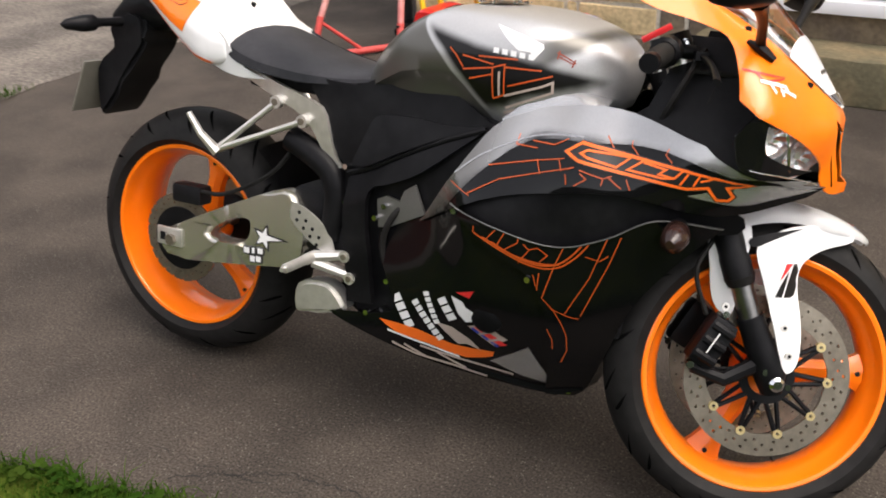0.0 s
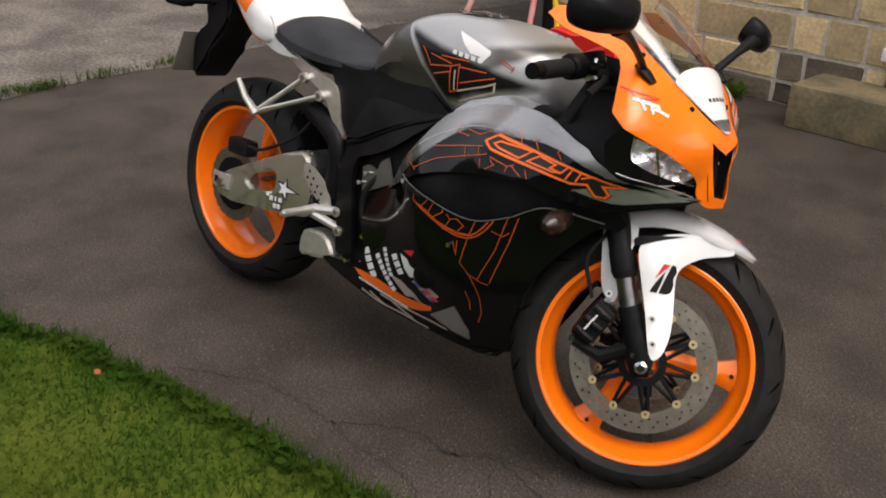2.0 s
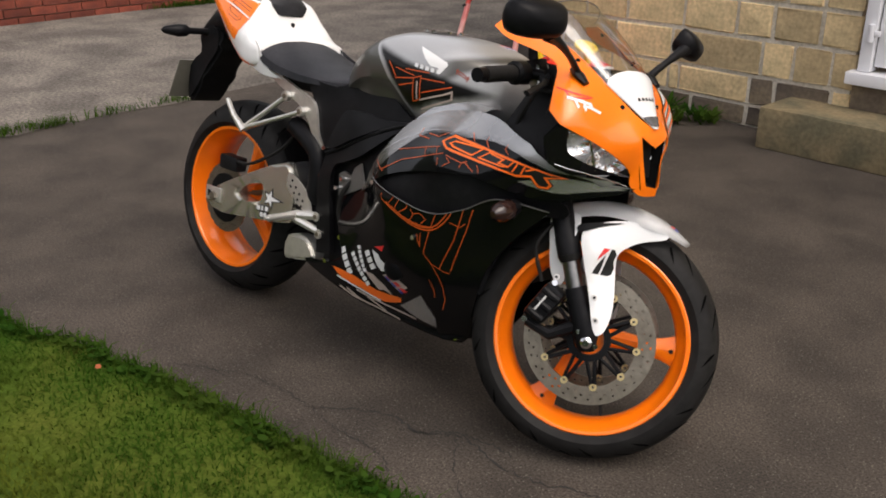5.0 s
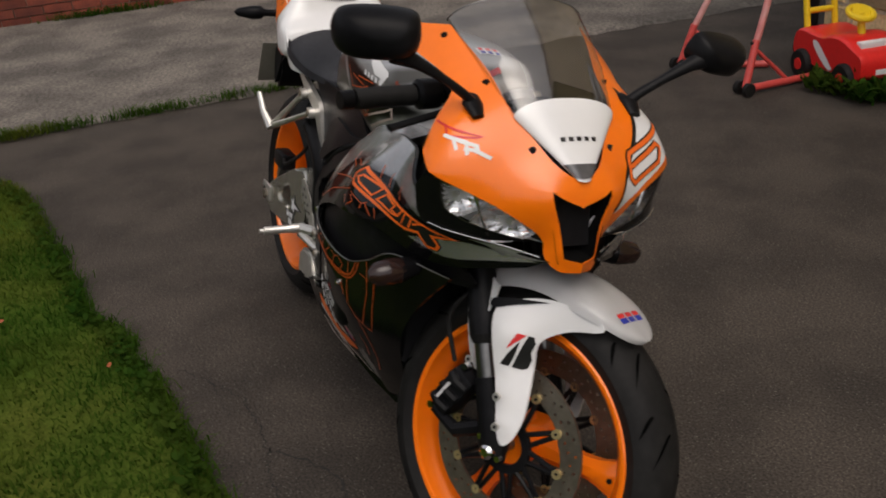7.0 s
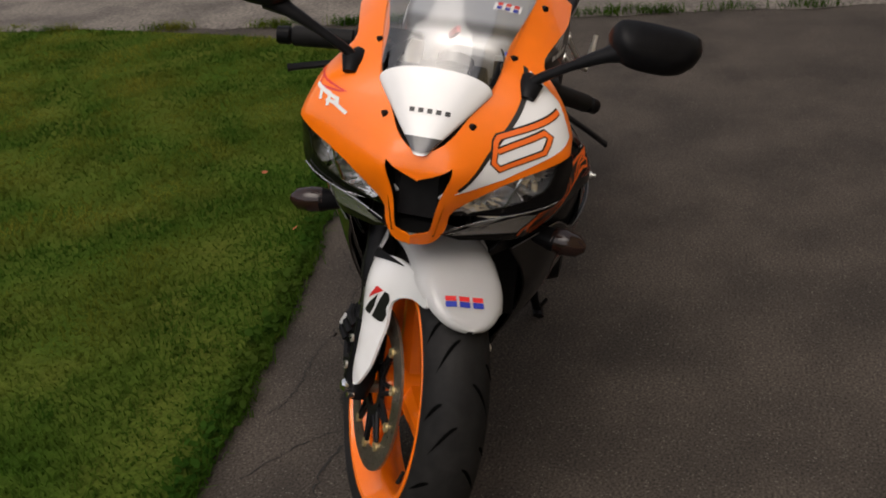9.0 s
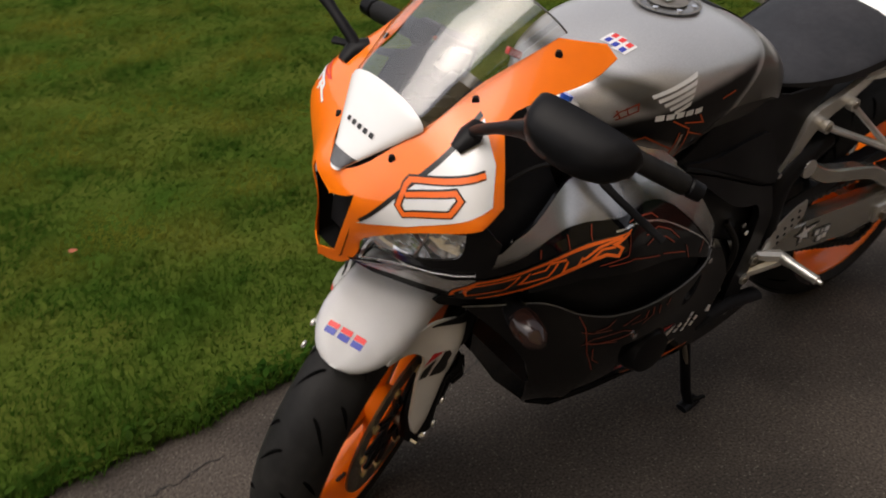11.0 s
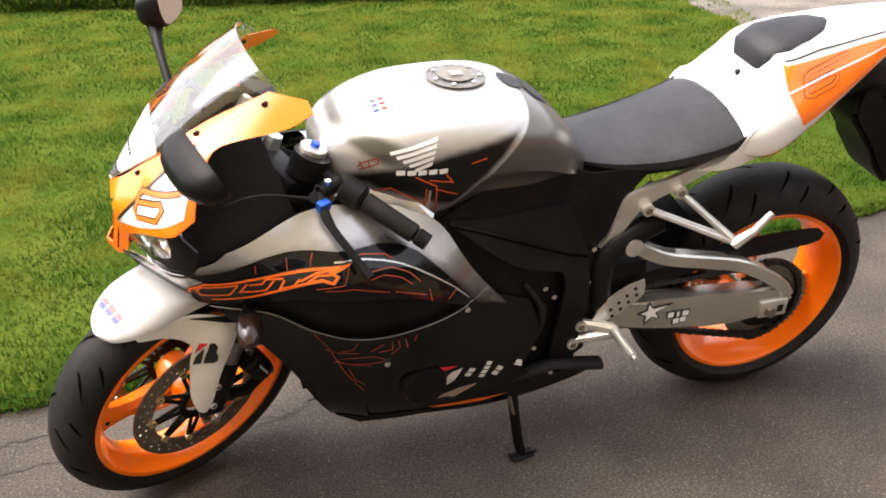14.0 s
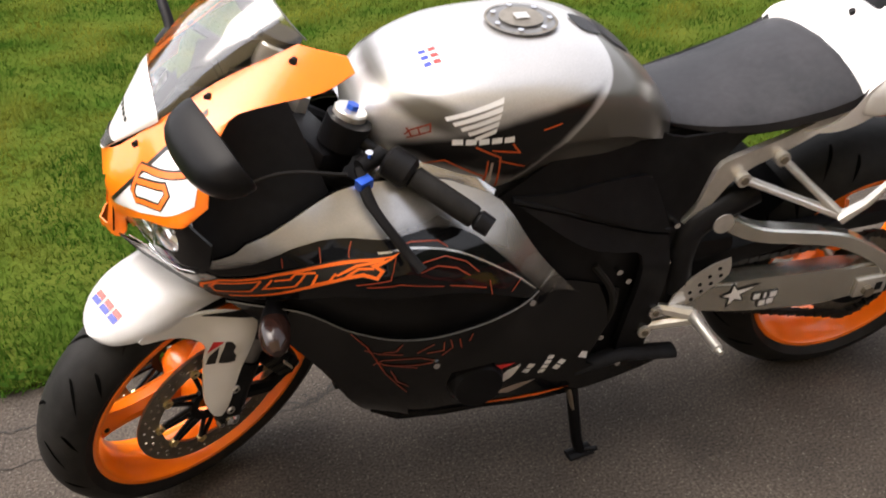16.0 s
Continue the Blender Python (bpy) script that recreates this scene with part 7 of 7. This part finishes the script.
door.location.z = 0.015

step = tagged(new("door_step"), "worn sandstone doorstep with green algae", "step", kind="structure")
for x0, x1 in ((0.330, 1.22), (1.226, 2.30)):
    bm = box(x0, x1, 2.735, 3.055, 0.0, 0.205, 0.012)
    bmesh.ops.subdivide_edges(bm, edges=[e for e in bm.edges if e.calc_length() > 0.2], cuts=6)
    for v in bm.verts:
        v.co += Vector((0, 1, 1)) * 0.008 * (noise.noise(v.co * 7) if v.co.z > 0.02 else 0)
    part("stone", bm, STEP, step)
pipe = tagged(new("drainpipe"), "black plastic drainpipe on the house corner", "pipe")
part("pipe", rod([(-1.385, 3.0, 0.02), (-1.385, 3.0, 2.95)], 0.036, 16), MATT, pipe)
part("shoe", rod([(-1.385, 3.0, 0.10), (-1.385, 3.0, 0.05), (-1.385, 2.93, 0.02)], 0.040, 14), MATT, pipe)
part("clip", box(-1.43, -1.34, 2.955, 3.065, 0.55, 0.58, 0.005), MATT, pipe)

# ---- loose things by the wall ----
frame_thing = tagged(new("push_frame"), "faded red tubular push frame on small black wheels", "push frame")
arch = [(-1.472, 2.49, 0.50), (-1.47, 2.5, 0.545), (-1.44, 2.51, 0.60), (-1.25, 2.54, 0.725), (-1.22, 2.54, 0.738), (-1.06, 2.54, 0.738), (-1.035, 2.54, 0.72), (-1.045, 2.5, 0.562), (-1.043, 2.49, 0.52)]
part("arch", rod(arch, 0.014, 10), RED_TUBE, frame_thing, "red bent tube")
for nm, pts, r, m in (("leg", [(-1.49, 2.35, 0.20), (-1.475, 2.43, 0.35), (-1.471, 2.5, 0.535)], 0.0165, PINK), ("leg", [(-0.985, 2.36, 0.22), (-1.02, 2.43, 0.36), (-1.046, 2.5, 0.56)], 0.0165, PINK),
                      ("lower_leg", [(-1.50, 2.29, 0.035), (-1.487, 2.36, 0.23)], 0.018, RED_TUBE), ("lower_leg", [(-0.950, 2.29, 0.035), (-0.988, 2.365, 0.24)], 0.018, RED_TUBE),
                      ("foot_bar", [(-0.945, 2.29, 0.03), (-0.97, 2.68, 0.022)], 0.018, RED_TUBE), ("foot_bar", [(-1.50, 2.29, 0.03), (-1.27, 2.66, 0.022)], 0.018, RED_TUBE),
                      ("brace", [(-0.985, 2.36, 0.20), (-0.965, 2.54, 0.025)], 0.010, RED_TUBE), ("brace", [(-1.488, 2.36, 0.20), (-1.35, 2.53, 0.025)], 0.010, RED_TUBE)):
    part(nm, rod(pts, r, 10), m, frame_thing)
for x in (-0.985, -0.915, -1.535, -1.465):
    part("caster", rod([(x - 0.012, 2.28, 0.032), (x + 0.012, 2.284, 0.032)], 0.032, 18), RUBBER, frame_thing, "small black wheel")
for x, y, z in ((-1.475, 2.475, 0.53), (-1.05, 2.475, 0.555), (-0.985, 2.345, 0.23)):
    part("bolt", rod([(x, y - 0.012, z), (x, y + 0.03, z)], 0.007, 8), DARK, frame_thing)

toy = tagged(new("toy_car"), "red plastic ride-on toy car with yellow wheel and backrest", "toy car")
toy.matrix_world = pose(-0.86, 2.79, 0, 0, 0, -6)
prof = rounded([(-0.25, 0.10), (-0.25, 0.20), (-0.20, 0.235), (-0.05, 0.225), (0.03, 0.245), (0.11, 0.245), (0.19, 0.215), (0.255, 0.185), (0.27, 0.13), (0.25, 0.075), (0.10, 0.065), (-0.12, 0.07)], 4)
rings = []
for y, k in ((-0.125, 0.86), (-0.115, 0.96), (-0.08, 1.0), (0.08, 1.0), (0.115, 0.96), (0.125, 0.86)):
    rings.append([(x * (0.97 + 0.03 * k), y, 0.15 + (z - 0.15) * k) for x, z in prof])
body = part("body", loft(rings), TOY_RED, toy, "glossy red moulded body")
for x in (-0.17, 0.16):
    for y in (-0.125, 0.125):
        w = part("wheel", lathe([(0.02, -0.028), (0.062, -0.028), (0.07, -0.015), (0.07, 0.015), (0.062, 0.028), (0.02, 0.028)], 24), RUBBER, toy, "black plastic wheel")
        w.location = (x, y, 0.071)
        part("hub", lathe([(0.002, -0.031), (0.028, -0.031), (0.028, 0.031), (0.002, 0.031)], 16), TOY_RED, w)
part("steering_wheel", rod([(0.06 + 0.055 * math.cos(a), 0.055 * math.sin(a), 0.335 - 0.02 * math.cos(a)) for a in (2 * math.pi * k / 20 for k in range(21))], 0.014, 8, caps=False), YELLOW, toy, "yellow steering wheel")
part("steering_hub", rod([(0.06, 0, 0.335), (0.065, 0, 0.34)], 0.045, 16), YELLOW, toy)
part("steering_column", rod([(0.085, 0, 0.22), (0.06, 0, 0.335)], 0.018, 10), YELLOW, toy)
for y in (-0.075, 0.075):
    part("backrest_post", rod([(-0.225, y, 0.20), (-0.255, y, 0.36), (-0.265, y * 0.8, 0.475)], 0.016, 10), YELLOW, toy, "yellow backrest post")
for z, k in ((0.30, 1.0), (0.385, 0.95), (0.475, 0.8)):
    part("backrest_bar", rod([(-0.247 - (z - 0.3) * 0.12, -0.075 * k, z), (-0.247 - (z - 0.3) * 0.12, 0.075 * k, z)], 0.015, 10), YELLOW, toy, "yellow backrest bar")
for y in (-1, 1):
    bm = bmesh.new()
    bm.faces.new([bm.verts.new((x, y * 0.1275, z)) for x, z in rounded([(-0.10, 0.19), (-0.06, 0.195), (0.03, 0.12), (0.06, 0.09), (0.02, 0.085), (-0.06, 0.14)], 3)])
    part("side_flash", bm, DECAL_WHITE, toy, "white side sticker")
part("windscreen", box(0.165, 0.205, -0.085, 0.085, 0.205, 0.236, 0.006, m=Matrix.Rotation(radians(0), 4, "Y")), DECAL_WHITE, toy, "white windscreen panel")
part("grille", box(0.262, 0.272, -0.05, 0.05, 0.10, 0.125, 0.003), DECAL_WHITE, toy)


# ---- plants ----
def weed(name, x, y, n, spread, height, seed, label):
    """A clump of pointed leaves that rise and arch out of one crown."""
    r = random.Random(seed)
    bm = bmesh.new()
    for _ in range(n):
        a, d = r.uniform(0, 2 * math.pi), spread * math.sqrt(r.random())
        px, py = x + d * math.cos(a), y + d * math.sin(a) * 0.6
        ln, wd, ar = height * r.uniform(0.5, 1.2), r.uniform(0.006, 0.016), r.uniform(0, 2 * math.pi)
        tilt = r.uniform(0.3, 1.1)
        prev = None
        z0 = r.uniform(0, height * 0.45)
        for i in range(4):
            t = i / 3
            c = Vector((px + math.cos(ar) * ln * t * tilt, py + math.sin(ar) * ln * t * tilt, z0 + ln * (t - 0.55 * t * t * tilt)))
            w = Vector((-math.sin(ar), math.cos(ar), 0)) * wd * (0.35 + 1.3 * t) * (1 - t) * 1.8
            pair = [bm.verts.new(c + w), bm.verts.new(c - w)]
            if prev:
                bm.faces.new((prev[0], prev[1], pair[1], pair[0]))
            prev = pair
    return tagged(finish(name, bm, LEAF, smooth=False, recalc=False), label, "weed", group="weeds along the wall", kind="stuff")


for k, (x, y, n, s, h) in enumerate(((-0.62, 2.66, 150, 0.16, 0.11), (-0.32, 2.80, 170, 0.17, 0.13), (-0.10, 2.94, 60, 0.09, 0.09), (-0.80, 2.60, 80, 0.10, 0.10), (-0.45, 2.94, 90, 0.14, 0.12))):
    weed("weed", x, y, n, s, h, 10 + k, "leafy green weeds at the foot of the wall")


def blades(name, pts, height, width, seed, label, material=GRASS):
    """Bent, tapering blades rooted at the points, as one mesh."""
    g = np.random.default_rng(seed)
    n = len(pts)
    a = g.uniform(0, 2 * np.pi, n)
    lean = g.uniform(0.3, 1.5, n)
    h = height * g.uniform(0.45, 1.25, n)
    w = width * g.uniform(0.6, 1.3, n)
    dx, dy = np.cos(a), np.sin(a)
    root = np.c_[pts, np.full(n, 0.008)]
    side = np.c_[-dy * w, dx * w, np.zeros(n)]
    mid = root + np.c_[dx * lean * h * 0.35, dy * lean * h * 0.35, h * 0.6]
    tip = root + np.c_[dx * lean * h, dy * lean * h, h * (1 - 0.25 * lean)]
    v = np.stack([root + side, root - side, mid + side * 0.75, mid - side * 0.75, tip], 1).reshape(-1, 3)
    base = (np.arange(n) * 5)[:, None]
    tri = np.concatenate([base + np.array([0, 1, 3]), base + np.array([0, 3, 2]), base + np.array([2, 3, 4])], 1).reshape(-1, 3)
    me = bpy.data.meshes.new(name)
    me.vertices.add(len(v))
    me.vertices.foreach_set("co", v.ravel())
    me.loops.add(tri.size)
    me.loops.foreach_set("vertex_index", tri.ravel().astype(np.int32))
    me.polygons.add(len(tri))
    me.polygons.foreach_set("loop_start", (np.arange(len(tri)) * 3).astype(np.int32))
    me.update(calc_edges=True)
    me.validate()
    me.materials.append(material)
    return tagged(new(name, me), label, "grass", kind="stuff")


edge_x = np.array([p.x for p in lawn_edge])
edge_y = np.array([p.y for p in lawn_edge])
g = np.random.default_rng(7)


def in_lawn(p, margin=0.0):
    order = np.argsort(edge_x[24:])
    lim = np.interp(p[:, 0], edge_x[24:][order], edge_y[24:][order])
    far = np.interp(p[:, 1], edge_y[:26], edge_x[:26])
    return (p[:, 1] < lim + margin) & ((p[:, 0] > far) | (p[:, 1] > -1.06))


def patchy(p, a, b):
    """Slow waves over the lawn, about 0 to 1."""
    return 0.5 + 0.25 * (np.sin(p[:, 0] * a + 1.7 * np.sin(p[:, 1] * b)) + np.sin(p[:, 1] * a * 1.3 + 2.1 * np.sin(p[:, 0] * b * 0.8)))


lawn_pts = []
for k in range(9):  # strips, thinner with distance
    y1, y0 = -0.9 * k + 0.4, -0.9 * k - 0.5
    n = int(100000 / (1 + 0.5 * k))
    q = np.c_[g.uniform(-3.4, 3.4 + 0.9 * k, n), g.uniform(y0, y1, n)]
    lawn_pts.append(q[in_lawn(q, 0.015)])
lawn_pts = np.concatenate(lawn_pts)
depth = np.clip(-lawn_pts[:, 1], 0, 8)
blades("lawn", lawn_pts, (0.024 + 0.0012 * depth) * (0.6 + 0.8 * patchy(lawn_pts, 9.0, 5.0)), 0.0016 + 0.00040 * depth, 1, "short damp mossy lawn grass")
# longer tufts along the lawn's edge and along the joint of the two surfaces
edge_pts = []
for p, q in zip(lawn_edge, lawn_edge[1:]):
    if -1.8 < p.x < 3.2:
        for _ in range(int((q - p).length * 420)):
            t = random.random()
            r = p.lerp(q, t)
            edge_pts.append((r.x + random.gauss(0, 0.01), r.y + random.gauss(-0.01, 0.018)))
blades("lawn_fringe", np.array(edge_pts), 0.045, 0.0020, 3, "ragged grass fringe along the lawn's edge")
joint = []
for yc, n in ((-1.05, 420), (-0.80, 260), (-0.45, 160), (-0.25, 200), (0.05, 120), (0.32, 160), (1.1, 90), (-1.9, 200), (-2.6, 200), (-3.4, 160), (0.7, 60), (-1.4, 240)):
    x0 = -2.45 - 0.06 * math.sin(yc * 0.7)
    for _ in range(n):
        joint.append((x0 + random.gauss(0, 0.022), yc + random.gauss(0, 0.085)))
clover = np.array([(r[0], r[1] - 0.02) for r in edge_pts])
clover = clover[g.random(len(clover)) < 0.6]


def leaflets(name, pts, size, seed, label):
    """Small oval leaves on short stalks, tilted all ways, as one mesh."""
    r = random.Random(seed)
    bm = bmesh.new()
    for x, y in pts:
        z, a, tilt, s = r.uniform(0.012, 0.045), r.uniform(0, 2 * math.pi), r.uniform(-0.6, 0.6), size * r.uniform(0.6, 1.4)
        u, v = Vector((math.cos(a), math.sin(a), tilt)), Vector((-math.sin(a), math.cos(a), r.uniform(-0.5, 0.5)))
        c = Vector((x, y, z))
        bm.faces.new([bm.verts.new(c + u * s * p + v * s * q) for p, q in ((-1, 0), (-0.35, -0.6), (0.5, -0.55), (1, 0), (0.5, 0.55), (-0.35, 0.6))])
    return tagged(finish(name, bm, LEAF, smooth=False, recalc=False), label, "weed", kind="stuff")


leaflets("edge_weed", clover, 0.011, 11, "broad-leaved weeds along the lawn's edge")
for k, (x, y) in enumerate(((0.24, -0.64), (-0.2, -0.95), (1.6, -1.3), (2.3, -2.2), (-0.6, -2.4))):
    bm = bmesh.new()
    a = k * 1.3
    bm.faces.new([bm.verts.new((x + 0.014 * (p * math.cos(a) - q * math.sin(a)), y + 0.014 * (p * math.sin(a) + q * math.cos(a)), 0.036 + 0.006 * q)) for p, q in ((-1, 0), (-0.3, -0.55), (0.4, -0.45), (1.1, 0.1), (0.4, 0.5), (-0.4, 0.5))])
    tagged(finish("fallen_leaf", bm, DRY_LEAF, smooth=False), "reddish fallen leaf lying on the lawn", "leaf", group="leaves on the lawn")
for k in range(14):
    x = -2.7 + 0.42 * k
    weed("border_plant", x, -5.75 - 0.18 * (x + 1.8), 150, 0.24, 0.30, 60 + k, "leafy border plants at the lawn's far edge")
blades("joint_grass", np.array(joint), 0.06, 0.0026, 4, "grass tufts growing in the joint of the tarmac")
moss = [(-5.74 + random.gauss(0, 0.03), yc + random.gauss(0, 0.16)) for yc in (-0.6, -0.3, 0.6, 3.0, 3.4, 4.6) for _ in range(260)]
blades("wall_grass", np.array(moss), 0.09, 0.004, 5, "grass tufts at the foot of the brick wall")

# ---- pieces of the walls ----
wall_n = bpy.data.objects["wall_north"]
wall_w = bpy.data.objects["wall_west"]


def piece(name, lx, ly, lz, bevel, seed, rough=0.004):
    r = random.Random(seed)
    bm = box(-lx / 2, lx / 2, -ly / 2, ly / 2, -lz / 2, lz / 2, bevel)
    for v in bm.verts:
        v.co += Vector((r.uniform(-1, 1), r.uniform(-1, 1), r.uniform(-1, 1))) * rough
    bmesh.ops.recalc_face_normals(bm, faces=bm.faces)
    me = bpy.data.meshes.new(name)
    bm.to_mesh(me)
    bm.free()
    return me


rng = random.Random(21)
z = 0.0
k = 0
JOINTS = {1: (-0.35, 0.081, 0.229), 2: (-1.20, -0.80, -0.409, 0.137, 0.313), 3: (-1.03, -0.73, -0.35, -0.027, 0.18, 0.439), 4: (-1.19, -0.95, -0.77, -0.468, -0.264, 0.016, 0.239)}
for course, ch in enumerate((0.115, 0.157, 0.193, 0.187, 0.19, 0.19, 0.19)):
    cuts = [-1.36]
    known = JOINTS.get(course, ())
    while cuts[-1] < 0.645:
        ahead = [c for c in known if c > cuts[-1] + 0.05]
        x = cuts[-1] + rng.choice((0.20, 0.30, 0.34, 0.40))
        if ahead and (course >= 2 or ahead[0] - cuts[-1] < 0.45):
            x = ahead[0]
        if 0.645 - x < 0.1:
            x = 0.645
        cuts.append(x)
    for x0, x1 in zip(cuts, cuts[1:]):
        me = piece("stone", x1 - x0 - 0.022, 0.05, ch - 0.022, 0.008, k, 0.005)
        dark = course == 0 or (course == 4 and abs(x0 + 0.264) < 0.01) or (course == 1 and 0.0 < x0 < 0.3)
        me.materials.append(SAND_DARK if dark else SAND)
        ob = new("stone", me)
        ob.parent = wall_n
        ob.location = ((x0 + x1) / 2, 3.077 + rng.uniform(-0.003, 0.003), z + ch / 2)
        k += 1
    z += ch
bm = bmesh.new()
while z < 4.55:
    x = -1.36
    while x < 0.60:
        w = min(rng.choice((0.30, 0.36, 0.44)), 0.645 - x)
        box(x + 0.008, x + w - 0.008, 3.052, 3.1, z + 0.008, z + 0.192, 0, bm)
        x += w
    z += 0.2
tagged(part("stone_rest", bm, SAND, wall_n, smooth=False), kind="stuff")
kinds = []
for s in range(4):
    me = piece("brick", 0.215, 0.04, 0.065, 0.003, 90 + s, 0.0015)
    me.materials.append(BRICK)
    kinds.append(me)
bm = bmesh.new()
for course in range(15):
    off = 0.1125 if course % 2 else 0.0
    y = -7.0 + off
    while y < 9.0:
        zc = 0.04 + course * 0.075
        if course < 7 and -2.6 < y < 5.8:
            ob = new("brick", kinds[rng.randrange(4)])
            ob.parent = wall_w
            ob.matrix_basis = pose(-5.812 + rng.uniform(-0.002, 0.002), y, zc, 0, 0, 90)
        else:
            box(-5.832, -5.792, y - 0.1075, y + 0.1075, zc - 0.0325, zc + 0.0325, 0, bm)
        y += 0.225
tagged(part("brick_rest", bm, BRICK, wall_w, smooth=False), kind="stuff")
